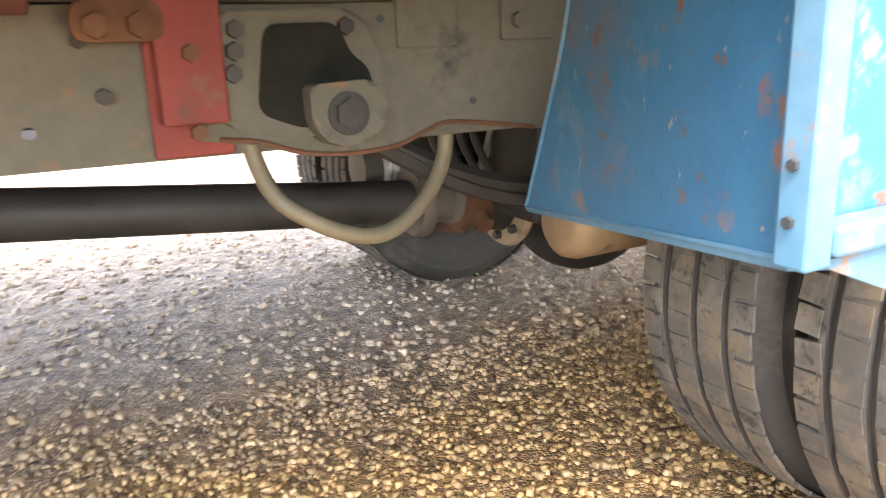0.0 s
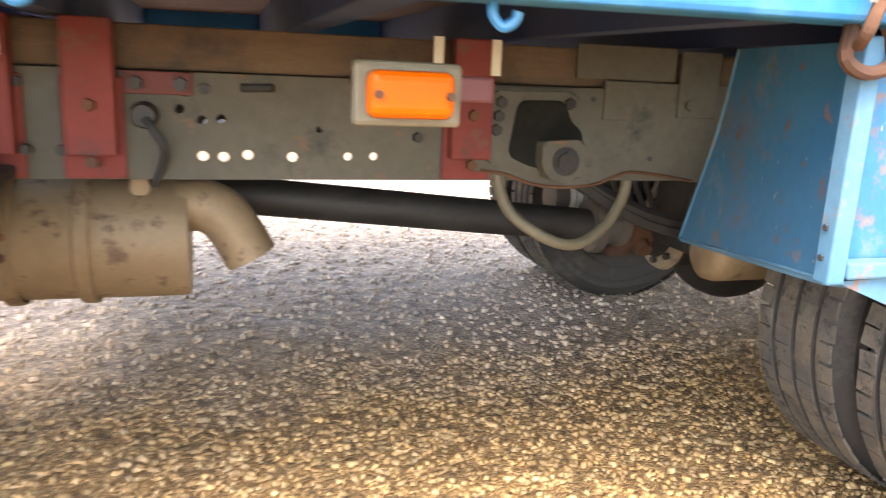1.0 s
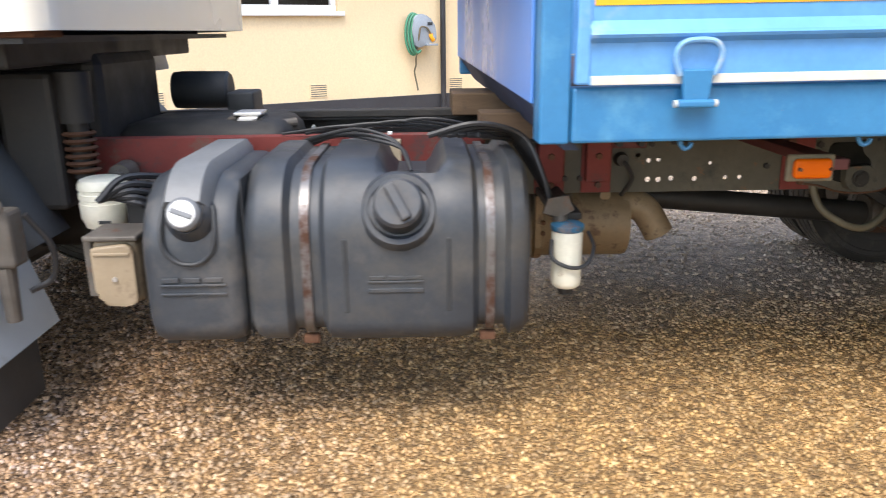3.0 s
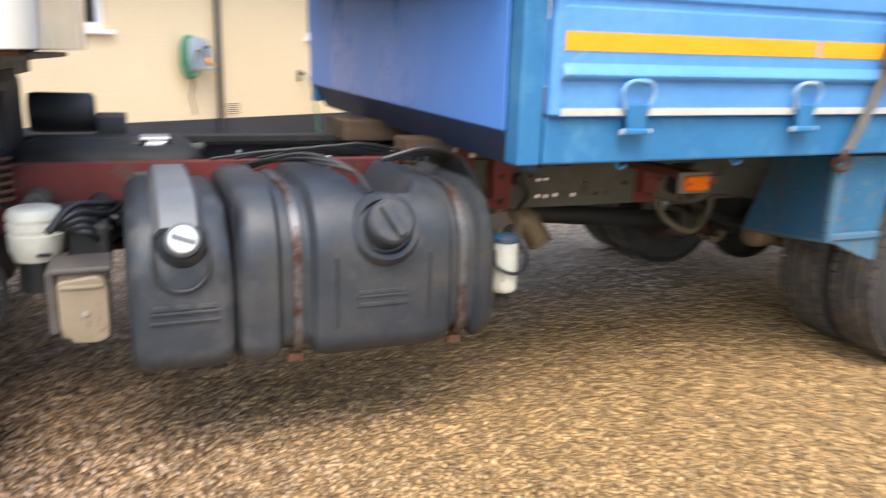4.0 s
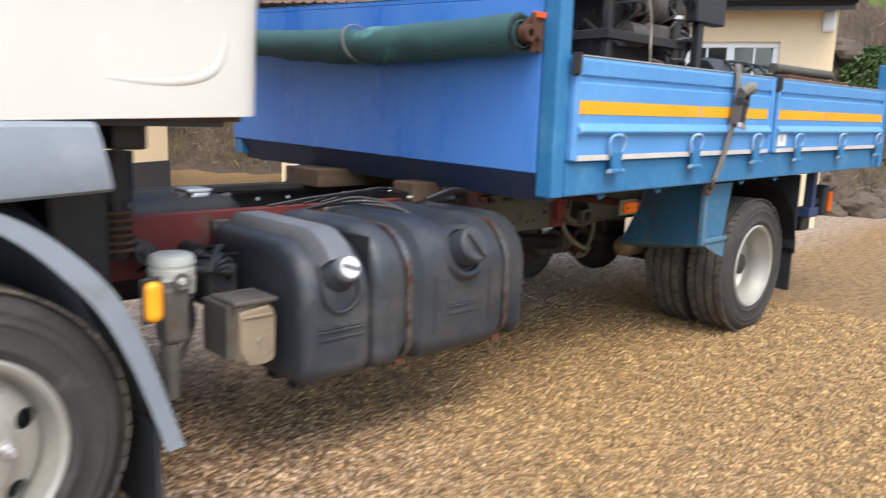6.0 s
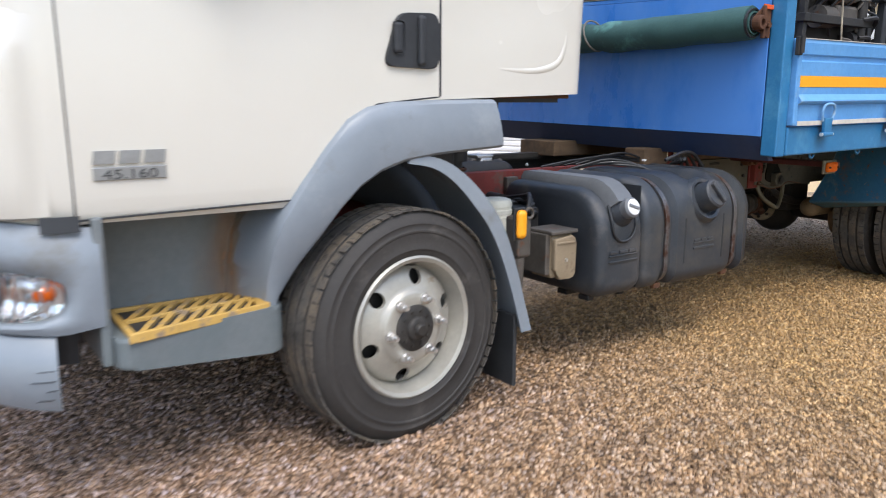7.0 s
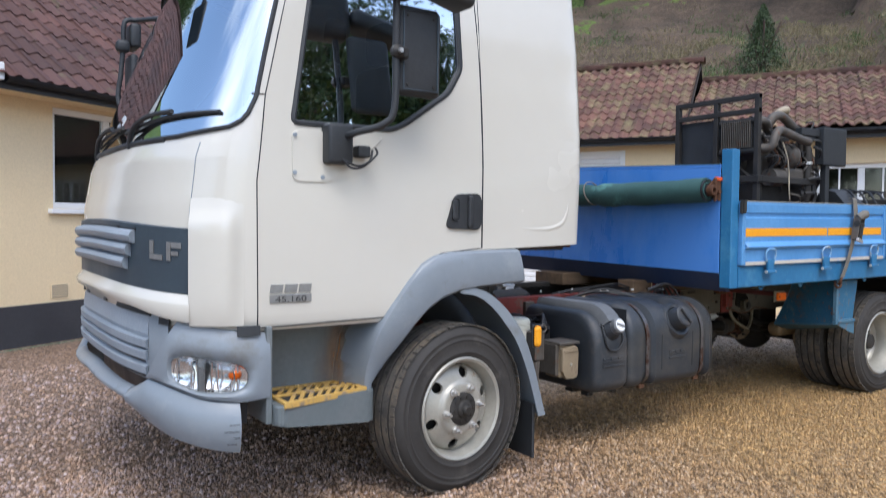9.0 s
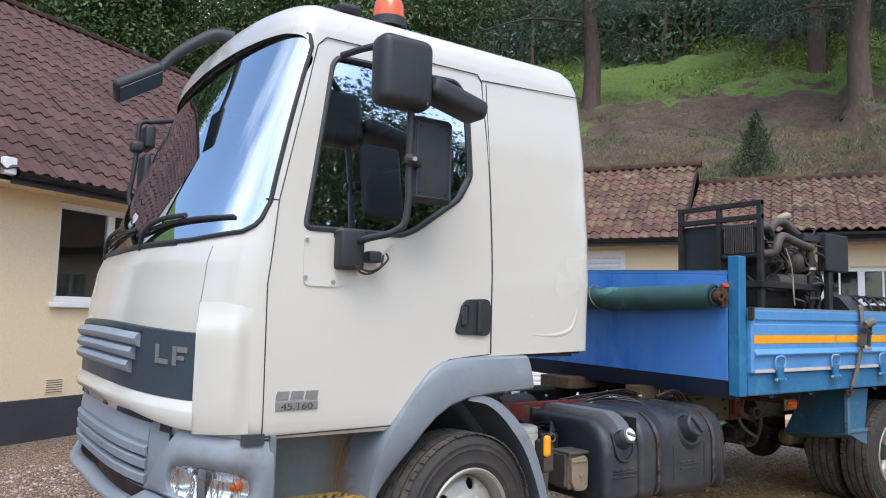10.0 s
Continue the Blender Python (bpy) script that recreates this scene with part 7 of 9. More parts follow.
ST2 = [(0.971, 0.05), (0.975, 0.025), (0.988, 0.008), (1.013, 0.0), (1.203, 0.0), (1.228, 0.008), (1.240, 0.025), (1.245, 0.05)]
add = part("additive_tank", tank_body(ST2, z1=0.795), M_tank, truck, "dark grey plastic additive tank", smooth=True)
bm = B()
pts, low = tank_section(-0.040, z1=0.795)[3:12], tank_section(0.006, z1=0.795)[3:12]
mid_pts = tank_section(-0.018, z1=0.795)[3:12]
rows = [[bm.verts.new((x, y, z)) for y, z in sec] for x, sec in ((1.040, low), (1.044, mid_pts), (1.060, pts), (1.105, pts), (1.150, pts), (1.166, mid_pts), (1.170, low))]
skin(bm, rows)
bm.faces.new([r[0] for r in rows])
part("cover_strip", bm, M_capgrey, add, "pale grey domed cover over the filler", smooth=True)
part("filler_groove", tube(B(), [(1.041, 0.155, 0.73), (1.036, 0.122, 0.66), (1.045, 0.118, 0.615), (1.075, 0.117, 0.585), (1.107, 0.117, 0.578), (1.139, 0.117, 0.585), (1.169, 0.118, 0.615), (1.178, 0.122, 0.66), (1.173, 0.155, 0.73)], 0.006, 8), M_black, add, "dark groove round the filler")
mx = Matrix.Translation((1.112, 0.155, 0.700)) @ Matrix.Rotation(radians(-20), 4, 'X')
part("filler_collar", lathe(B(), [(0.040, -0.04), (0.048, -0.045), (0.056, -0.03), (0.07, 0.0), (0.075, 0.05)], mx, 30), M_tank, add, smooth=True)
part("filler_cap", lathe(B(), [(0.0, -0.080), (0.037, -0.080), (0.044, -0.072), (0.044, -0.03), (0.0, -0.03)], mx, 26), M_capgrey, add, "grey filler cap", smooth=True)
part("cap_face", lathe(B(), [(0.0, -0.083), (0.032, -0.083), (0.035, -0.080), (0.0, -0.079)], mx, 26), M_sticker, add, "white cap face")
part("cap_key", box(B(), -0.03, 0.03, -0.088, -0.074, -0.007, 0.007, 0.003, m=mx @ Matrix.Rotation(radians(20), 4, 'Y')), M_capgrey, add)
for z in (0.515, 0.49):
    part("moulded_bar", box(B(), 1.022, 1.197, 0.117, 0.124, z, z + 0.007, 0.002), M_tank, add)
for k in range(3):
    part("moulded_bar", box(B(), 1.027 + 0.058 * k, 1.072 + 0.058 * k, 0.1175, 0.124, 0.526, 0.540, 0.002), M_tank, add)
for x in (1.01, 1.20):
    part("tank_foot", box(B(), x - 0.02, x + 0.02, 0.2, 0.26, 0.315, 0.34, 0.006), M_dark, add, "dark foot")
part("tank_bearer", box(B(), 1.0, 2.0, 0.34, 0.40, 0.312, 0.335, 0.005), M_dark, truck, "dark tank bearer")
part("tank_bearer", box(B(), 1.246, 1.250, 0.16, 0.76, 0.35, 0.80, 0.003), M_black, truck, "dark plate between the tanks")

# cream fuel filter behind the tank
FX, FY = 2.163, 0.35
fl = part("fuel_filter", lathe(B(), [(0.0, -0.088), (0.036, -0.088), (0.044, -0.080), (0.046, -0.07), (0.046, 0.080), (0.042, 0.090), (0.0, 0.090)], Matrix.Translation((FX, FY, 0.506)) @ Matrix.Rotation(radians(90), 4, 'X'), 28), M_filter, truck, "cream spin-on fuel filter with a blue head", smooth=True)
part("filter_head", lathe(B(), [(0.0, -0.008), (0.046, -0.008), (0.050, -0.002), (0.050, 0.010), (0.036, 0.018), (0.0, 0.020)], Matrix.Translation((FX, FY, 0.602)) @ Matrix.Rotation(radians(90), 4, 'X'), 24), M_wornblue, fl, "blue filter head", smooth=True)
part("drain_bowl", rod(B(), (FX, FY, 0.395), (FX, FY, 0.419), 0.020, 0.026, 18), M_black, fl)
part("filter_lead", tube(B(), [(FX - 0.05, FY - 0.02, 0.57), (FX - 0.05, FY - 0.045, 0.52), (FX, FY - 0.062, 0.495), (FX + 0.05, FY - 0.05, 0.50), (FX + 0.08, FY - 0.01, 0.54), (FX + 0.07, FY + 0.03, 0.58)], 0.006, 8), M_cable, fl)
part("filter_bracket", box(B(), FX - 0.035, FX + 0.05, FY + 0.03, 0.78, 0.616, 0.640, 0.006), M_dark, fl, "dark bracket")
part("filter_union", rod(B(), (FX - 0.02, FY + 0.02, 0.618), (FX - 0.02, FY + 0.02, 0.668), 0.024, 0.018, 14), M_iron, fl, "grey pipe union")
part("filter_plate", prism(B(), [(FX - 0.075, 0.645), (FX - 0.06, 0.690), (FX + 0.0, 0.700), (FX + 0.02, 0.655), (FX - 0.02, 0.630)], "y", FY + 0.0, FY + 0.012, 0.003), M_iron, fl, "bent alloy plate")
for k in range(6):
    y = 0.46 + 0.035 * k
    part("fuel_pipe", tube(B(), [(1.75 + 0.03 * k, 0.44, 0.87), (1.90 + 0.02 * k, 0.43 + 0.02 * k, 0.905 - 0.012 * k), (2.04, y, 0.86 - 0.01 * k), (2.10 + 0.01 * k, y - 0.03, 0.74 - 0.02 * k), (2.13 + 0.01 * k, 0.42, 0.62)], 0.009, 7), M_cable, truck, "black fuel pipe")

# canister, battery box and bracket ahead of the tanks
bx = part("control_box", box(B(), 0.800, 0.925, 0.235, 0.36, 0.432, 0.615, 0.014), M_boxtan, truck, "sun-yellowed plastic control box")
part("box_lid", prism(B(), rounded([(0.803, 0.470), (0.803, 0.600), (0.905, 0.612), (0.922, 0.590), (0.922, 0.440), (0.90, 0.428), (0.828, 0.428), (0.820, 0.458)], 0.012, 2), "y", 0.212, 0.238, 0.006), M_boxtan, bx, "stepped lid")
part("lid_rib", box(B(), 0.812, 0.912, 0.207, 0.216, 0.578, 0.588, 0.003), M_boxtan, bx)
part("box_plate", box(B(), 0.785, 0.935, 0.215, 0.37, 0.618, 0.634, 0.005), M_iron, bx, "grey top plate")
part("box_bracket", box(B(), 0.775, 0.80, 0.24, 0.40, 0.45, 0.62, 0.004), M_iron, bx, "grey steel side plate")
part("box_screw", bolt(B(), (0.865, 0.213, 0.51), (0, -1, 0), 0.008, 0.006), M_steel, bx)
br = part("mudguard_bracket", box(B(), 0.555, 0.625, 0.16, 0.24, 0.56, 0.72, 0.012), M_iron, truck, "grey steel valve bracket")
part("bracket_stem", rod(B(), (0.58, 0.19, 0.40), (0.58, 0.19, 0.56), 0.02, 0.028), M_iron, br)
part("bracket_eye", tube(B(), [(0.60 + 0.02 * math.cos(a), 0.15, 0.735 + 0.02 * math.sin(a)) for a in [k * math.pi / 6 for k in range(13)]], 0.006, 6, smooth=False), M_iron, br)
part("bracket_hose", tube(B(), [(0.64, 0.22, 0.70), (0.68, 0.26, 0.60), (0.66, 0.28, 0.50), (0.61, 0.24, 0.47)], 0.009, 7), M_cable, br)
for k in range(5):
    part("air_pipe", tube(B(), [(0.78, 0.36 + 0.02 * k, 0.70), (0.84 + 0.01 * k, 0.42, 0.76 - 0.02 * k), (0.92, 0.55, 0.74 - 0.03 * k), (0.95 + 0.02 * k, 0.78, 0.70)], 0.010, 7), M_cable, truck, "black air pipe")
part("valve_block", box(B(), 0.82, 0.93, 0.45, 0.62, 0.56, 0.70, 0.015), M_dark, truck, "dark valve block")
# spring leg and clutter at the cab back
part("cab_cross_beam", box(B(), 0.50, 0.60, 0.34, 2.02, 1.08, 1.16, 0.01), M_dark, truck, "dark rear cab cross beam")
part("air_intake", lathe(B(), [(0.0, -0.13), (0.07, -0.13), (0.082, -0.118), (0.084, 0.08), (0.080, 0.12), (0.0, 0.125)], Matrix.Translation((0.735, 1.70, 0.925)) @ Matrix.Rotation(radians(90), 4, 'Z'), 32), M_black, truck, "black air intake drum", smooth=True)
part("air_box", box(B(), 0.865, 0.985, 1.60, 1.80, 0.80, 0.92, 0.012, 3), M_black, truck, "black plastic reservoir", smooth=True)
cover = part("alloy_cover", prism(B(), rounded([(0.985, 0.76), (1.03, 0.83), (1.05, 0.872), (1.125, 0.872), (1.105, 0.83), (1.07, 0.76)], 0.008, 2), "y", 1.02, 1.16, 0.008), M_steel, truck, "bright alloy gearbox cover")
part("cover_side", prism(B(), rounded([(1.072, 0.76), (1.108, 0.83), (1.128, 0.872), (1.165, 0.84), (1.178, 0.79), (1.17, 0.76)], 0.008, 2), "y", 1.03, 1.15, 0.008), M_dark, cover, "dark cast side of the cover")
part("cover_side", prism(B(), rounded([(0.94, 0.77), (0.965, 0.83), (1.01, 0.872), (1.045, 0.872), (1.028, 0.83), (0.983, 0.77)], 0.008, 2), "y", 1.04, 1.14, 0.008), M_iron, cover, "grey cast side of the cover")
part("cover_lip", box(B(), 1.03, 1.135, 1.03, 1.15, 0.873, 0.887, 0.005), M_steel, cover)
part("gear_lever_rod", rod(B(), (0.85, 1.0, 0.80), (1.25, 1.12, 0.84), 0.018), M_iron, truck, "grey selector rod")
for k in range(3):
    part("brake_pipe", tube(B(), [(1.28 + 0.03 * k, 0.74, 0.80), (1.40 + 0.03 * k, 0.66, 0.845), (1.53 + 0.03 * k, 0.60 - 0.03 * k, 0.872 - 0.014 * k), (1.65 + 0.012 * k, 0.52 - 0.02 * k, 0.842 - 0.01 * k), (1.70, 0.40, 0.770)], 0.006, 7), M_cable, truck, "black pipe arching over the tank")
for k in range(4):
    part("loom", tube(B(), [(1.25 + 0.08 * k, 0.80, 0.835), (1.5 + 0.08 * k, 0.76 - 0.01 * k, 0.865 + 0.008 * k), (1.85 + 0.04 * k, 0.76, 0.845), (2.15, 0.74, 0.80)], 0.0055, 7), M_cable, truck, "black cable loom")
for x in (1.62, 1.86):
    part("cable_clip", box(B(), x, x + 0.014, 0.66, 0.68, 0.845, 0.855, 0.002), M_sticker, truck, "white cable tag")
for k in range(14):
    x = 0.75 + 0.085 * k
    part("rail_rivet", rod(B(), (x, 1.494, 0.775 - 0.05 * (k % 2)), (x, 1.486, 0.775 - 0.05 * (k % 2)), 0.009, None, 8), M_bare, truck, "pale rivet head")
part("rail_bracket", box(B(), 1.0, 1.07, 0.76, 0.789, 0.70, 0.80, 0.005), M_iron, truck, "grey rail bracket")
part("rail_bracket", box(B(), 1.5, 1.66, 0.77, 0.789, 0.72, 0.815, 0.005), M_tan, truck, "bare patch plate")

# air drier, cab spring and the valves behind the front mudguard
dr = part("air_drier", lathe(B(), [(0.0, 0.076), (0.05, 0.076), (0.066, 0.070), (0.073, 0.058), (0.074, 0.042), (0.071, 0.040), (0.071, 0.030), (0.074, 0.028), (0.074, 0.012), (0.071, 0.010), (0.071, 0.0), (0.074, -0.002), (0.072, -0.05), (0.066, -0.062), (0.062, -0.078), (0.0, -0.08)], Matrix.Translation((0.733, 0.52, 0.670)) @ Matrix.Rotation(radians(90), 4, 'X'), 32), M_filter, truck, "cream ribbed spin-on air drier canister", smooth=True)
part("drier_label", box(B(), 0.738, 0.775, 0.4445, 0.4475, 0.612, 0.622), M_black, dr)
part("drier_head", rod(B(), (0.733, 0.52, 0.50), (0.733, 0.52, 0.592), 0.055, 0.05, 20), M_dark, dr, "dark drier head", smooth=True)
spring = part("cab_spring", rod(B(), (0.62, 0.66, 0.72), (0.62, 0.66, 0.90), 0.032, None, 14), M_dark, truck, "rusty cab suspension spring over a damper", smooth=True)
for k in range(6):
    part("coil", lathe(B(), [(0.044, -0.008), (0.054, 0.0), (0.044, 0.008)], Matrix.Translation((0.62, 0.66, 0.745 + 0.024 * k)) @ Matrix.Rotation(radians(90), 4, 'X'), 20), M_rust, spring, smooth=True)
part("damper", rod(B(), (0.62, 0.66, 0.90), (0.62, 0.66, 1.06), 0.052, 0.058, 20), M_dark, spring, "dark damper", smooth=True)
part("cab_mount", box(B(), 0.40, 0.58, 0.60, 0.85, 0.62, 1.06, 0.02), M_dark, truck, "dark cab mounting bracket")
for k, (x, y, z, s) in enumerate(((0.80, 0.74, 0.66, 0.05), (0.90, 0.73, 0.70, 0.04), (0.72, 0.74, 0.72, 0.04), (1.02, 0.75, 0.66, 0.045), (0.84, 0.72, 0.56, 0.05))):
    valve = part("air_valve", rod(B(), (x, y + 0.03, z), (x, y - 0.05, z), s, s * 0.9, 16), (M_iron, M_dark)[k % 2], truck, "greasy air valve", smooth=True)
    part("union", rod(B(), (x, y - 0.05, z), (x, y - 0.075, z), s * 0.45, s * 0.4, 6), M_iron, valve)
for k in range(9):
    x = 0.70 + 0.035 * k
    part("air_pipe", tube(B(), [(x, 0.70, 0.66), (x + 0.03, 0.62 - 0.012 * k, 0.70 + 0.012 * (k % 3)), (x + 0.10, 0.60, 0.67 - 0.02 * (k % 4)), (x + 0.16, 0.68, 0.60)], 0.008, 6), M_cable, truck, "black air pipe")
part("pipe_cap", rod(B(), (0.905, 0.55, 0.67), (0.93, 0.55, 0.675), 0.016), M_sticker, truck, "white pipe cap")
# a flat black disc paints in the shade of the tank's hollow
part("hollow_shade_disc", rod(B(), (1.70, 0.36, 0.748), (1.70, 0.36, 0.7545), 0.06, None, 30), M_black, tank, "black disc painting the hollow's shade round the sender")

# ---- load: an old diesel engine with its radiator, and odds and ends ----
FLOOR = 1.046
eng = thing("engine", "greasy old diesel engine on a black steel stand", "engine", at=(0, 0, 0))


def slot_box(*a, **k):
    return box(B(), *a, **k)


bars = []
for y in (0.60, 0.965, 1.34):
    part("frame_upright", slot_box(3.16, 3.20, y, y + 0.04, 1.05, 2.31, bevel=0.004), M_dark, eng, "black square-tube upright")
for z in (2.27, 2.16):
    part("frame_bar", slot_box(3.158, 3.202, 0.60, 1.38, z, z + 0.04, bevel=0.004), M_dark, eng, "black square-tube bar")
part("frame_bar", slot_box(3.14, 3.20, 0.58, 1.42, 1.63, 1.68, bevel=0.004), M_dark, eng, "black square-tube bar")
for y in (0.58, 1.38):
    part("frame_rail", slot_box(3.20, 4.0, y, y + 0.045, 1.63, 1.68, bevel=0.004), M_dark, eng, "black stand rail")
    part("stand_leg", slot_box(3.9, 3.95, y, y + 0.04, 1.05, 1.63, bevel=0.004), M_dark, eng, "black stand leg")
rad = part("radiator", slot_box(3.205, 3.27, 0.97, 1.36, 1.69, 2.15, bevel=0.006), M_black, eng, "black radiator core")
ic = part("intercooler", slot_box(3.17, 3.23, 0.66, 0.93, 1.88, 2.13, bevel=0.008), M_dark, eng, "finned alloy intercooler")
for k in range(16):
    y = 0.672 + 0.0165 * k
    part("cooler_fin", slot_box(3.155, 3.172, y, y + 0.007, 1.90, 2.11, bevel=0.002), M_iron, ic)
for z in (1.875, 2.105):
    part("cooler_tank", rod(B(), (3.19, 0.64, z), (3.19, 0.95, z), 0.028, None, 14), M_dark, ic, smooth=True)
part("block", slot_box(3.38, 4.02, 0.72, 1.16, 1.48, 1.86, bevel=0.02), M_dark, eng, "oily cast-iron block")
part("sump", slot_box(3.42, 3.98, 0.78, 1.10, 1.30, 1.49, bevel=0.03), M_dark, eng, "oily sump")
part("cylinder_head", slot_box(3.40, 4.0, 0.76, 1.12, 1.86, 1.98, bevel=0.012), M_iron, eng, "grey cylinder head")
part("rocker_cover", slot_box(3.44, 3.96, 0.82, 1.06, 1.98, 2.07, bevel=0.03), M_dark, eng, "dark rocker cover")
part("fan_hub", rod(B(), (3.30, 0.94, 1.80), (3.38, 0.94, 1.80), 0.10, 0.10, 24), M_dark, eng, "fan hub", smooth=True)
for k in range(6):
    m = Matrix.Translation((3.31, 0.94, 1.80)) @ Matrix.Rotation(radians(60 * k + 10), 4, 'X')
    part("fan_blade", box(B(), -0.012, 0.012, -0.035, 0.035, 0.09, 0.22, 0.004, m=m @ Matrix.Rotation(radians(25), 4, 'Z')), M_dark, eng, "dark fan blade")
part("charge_pipe", tube(B(), [(3.22, 0.66, 1.89), (3.26, 0.56, 1.90), (3.28, 0.54, 1.97), (3.34, 0.54, 2.03), (3.46, 0.55, 2.02), (3.64, 0.56, 1.99), (3.80, 0.57, 1.975)], 0.034, 14), M_iron, eng, "grey charge-air pipe", smooth=True)
part("charge_pipe", tube(B(), [(3.21, 0.70, 2.11), (3.32, 0.68, 2.12), (3.42, 0.70, 2.10), (3.50, 0.74, 2.05)], 0.036, 14), M_iron, eng, "grey charge-air pipe", smooth=True)
part("charge_pipe", tube(B(), [(3.44, 0.72, 2.06), (3.50, 0.70, 2.16), (3.62, 0.70, 2.18), (3.76, 0.70, 2.12), (3.84, 0.68, 2.05), (3.86, 0.66, 1.92)], 0.036, 14), M_iron, eng, "grey manifold pipe", smooth=True)
part("charge_pipe", tube(B(), [(3.60, 0.84, 2.06), (3.62, 0.74, 2.20), (3.68, 0.70, 2.24), (3.74, 0.74, 2.22)], 0.030, 12), M_tan, eng, "tan rubber hose", smooth=True)
part("exhaust_down_pipe", tube(B(), [(3.86, 0.66, 2.04), (3.87, 0.62, 1.90), (3.87, 0.62, 1.62), (3.90, 0.64, 1.40)], 0.034, 14), M_hub, eng, "greasy down pipe", smooth=True)
part("pipe_clamp", rod(B(), (3.87, 0.62, 1.80), (3.87, 0.62, 1.82), 0.046, None, 16), M_steel, eng)
part("turbo", lathe(B(), [(0.0, -0.07), (0.05, -0.07), (0.085, -0.05), (0.10, -0.02), (0.10, 0.02), (0.075, 0.05), (0.04, 0.06), (0.0, 0.06)], Matrix.Translation((3.66, 0.66, 1.86)) @ Matrix.Rotation(radians(75), 4, 'Z'), 24), M_iron, eng, "cast turbocharger", smooth=True)
part("alternator", rod(B(), (3.40, 0.66, 1.68), (3.56, 0.66, 1.68), 0.07, 0.065, 22), M_iron, eng, "grey alternator", smooth=True)
part("injector_pump", slot_box(3.58, 3.84, 0.62, 0.74, 1.64, 1.76, bevel=0.02), M_iron, eng, "grey injection pump")
part("starter", rod(B(), (3.78, 0.66, 1.55), (4.02, 0.66, 1.55), 0.055, 0.05, 20), M_dark, eng, "dark starter motor", smooth=True)
part("flywheel_housing", rod(B(), (4.0, 0.94, 1.68), (4.10, 0.94, 1.68), 0.24, 0.22, 30), M_iron, eng, "cast flywheel housing", smooth=True)
part("gearbox_case", slot_box(4.08, 4.34, 0.80, 1.10, 1.50, 1.82, bevel=0.04), M_iron, eng, "cast gearbox case")
for k in range(12):
    x = 3.40 + 0.05 * k
    part("fuel_line", tube(B(), [(x, 0.68, 1.72 + 0.03 * (k % 3)), (x + 0.03, 0.60 + 0.02 * (k % 2), 1.82), (x + 0.02, 0.68, 1.90 + 0.02 * (k % 4)), (x + 0.05, 0.80, 1.98)], 0.008, 6), (M_cable, M_rust, M_iron)[k % 3], eng, "thin engine pipe")
for k in range(18):
    x, z = random.uniform(3.40, 4.0), random.uniform(1.55, 2.02)
    s = random.uniform(0.015, 0.04)
    part("fitting", slot_box(x, x + 1.6 * s, 0.60 + random.uniform(0, 0.08), 0.74, z, z + 1.4 * s, bevel=0.004), random.choice((M_iron, M_dark, M_rust, M_dark)), eng, "engine fitting")
for k in range(26):
    x, y, z = random.uniform(3.36, 4.15), random.uniform(0.56, 0.70), random.uniform(1.50, 2.08)
    d = Vector((random.uniform(-1, 1), random.uniform(-0.3, 0.6), random.uniform(-1, 1))).normalized()
    p = Vector((x, y, z))
    part("engine_hose", tube(B(), [p, p + d * 0.08 + Vector((0, -0.02, 0.02)), p + d * 0.16 + Vector((0, 0.06, -0.02))], random.uniform(0.006, 0.016), 6, n=4), random.choice((M_cable, M_dark, M_iron, M_hub)), eng, "greasy engine hose", smooth=True)
for k in range(10):
    x, z = 3.42 + 0.058 * k, random.choice((1.72, 1.80, 1.90, 1.97))
    part("engine_bolt", bolt(B(), (x, 0.715, z), (0, -1, 0), 0.016, 0.03), random.choice((M_iron, M_rust)), eng)
part("wire", tube(B(), [(3.42, 0.56, 1.95), (3.46, 0.54, 1.82), (3.50, 0.55, 1.70), (3.49, 0.54, 1.60), (3.52, 0.55, 1.50)], 0.006, 6), M_tan, eng, "dangling pale wire")
part("dipstick_pipe", tube(B(), [(4.14, 0.70, 1.72), (4.16, 0.66, 1.86), (4.15, 0.68, 2.0)], 0.010, 6), M_steel, eng)
stack = part("exhaust_box", slot_box(3.98, 4.33, 0.54, 0.62, 1.80, 2.11, bevel=0.008), M_black, eng, "flat black sheet-metal box")
part("box_arm", slot_box(3.72, 4.0, 0.58, 0.64, 2.03, 2.09, bevel=0.006), M_black, stack)
part("box_post", slot_box(4.05, 4.11, 0.56, 0.61, 1.046, 1.80, bevel=0.006), M_black, stack, "black post")

tagged(part("fuel_can", box(B(), 2.95, 3.07, 1.20, 1.36, FLOOR, 1.60, 0.03, 3), M_cardboard), "blue plastic drum standing on the load floor", "drum")
bm = B()
rings = []
for k in range(13):
    t = k / 12
    rings.append([bm.verts.new((4.2 + 0.95 * t, 0.62 + 0.30 * math.cos(a) * (0.5 + 0.5 * math.sin(math.pi * min(t + 0.2, 1))), FLOOR + max(0.0, (0.55 - 0.12 * t + 0.04 * math.sin(9 * t)) * math.sin(a)))) for a in [math.pi * j / 10 for j in range(11)]])
skin(bm, rings)
bm.faces.new(rings[0]), bm.faces.new(rings[-1])
for v in bm.verts:
    v.co += Vector((0, 0.02, 0.025)) * noise.noise(v.co * 6)
sheet = tagged(part("black_sheet", bm, M_black, None, smooth=True), "crumpled black plastic sheet over the load", "sheet")
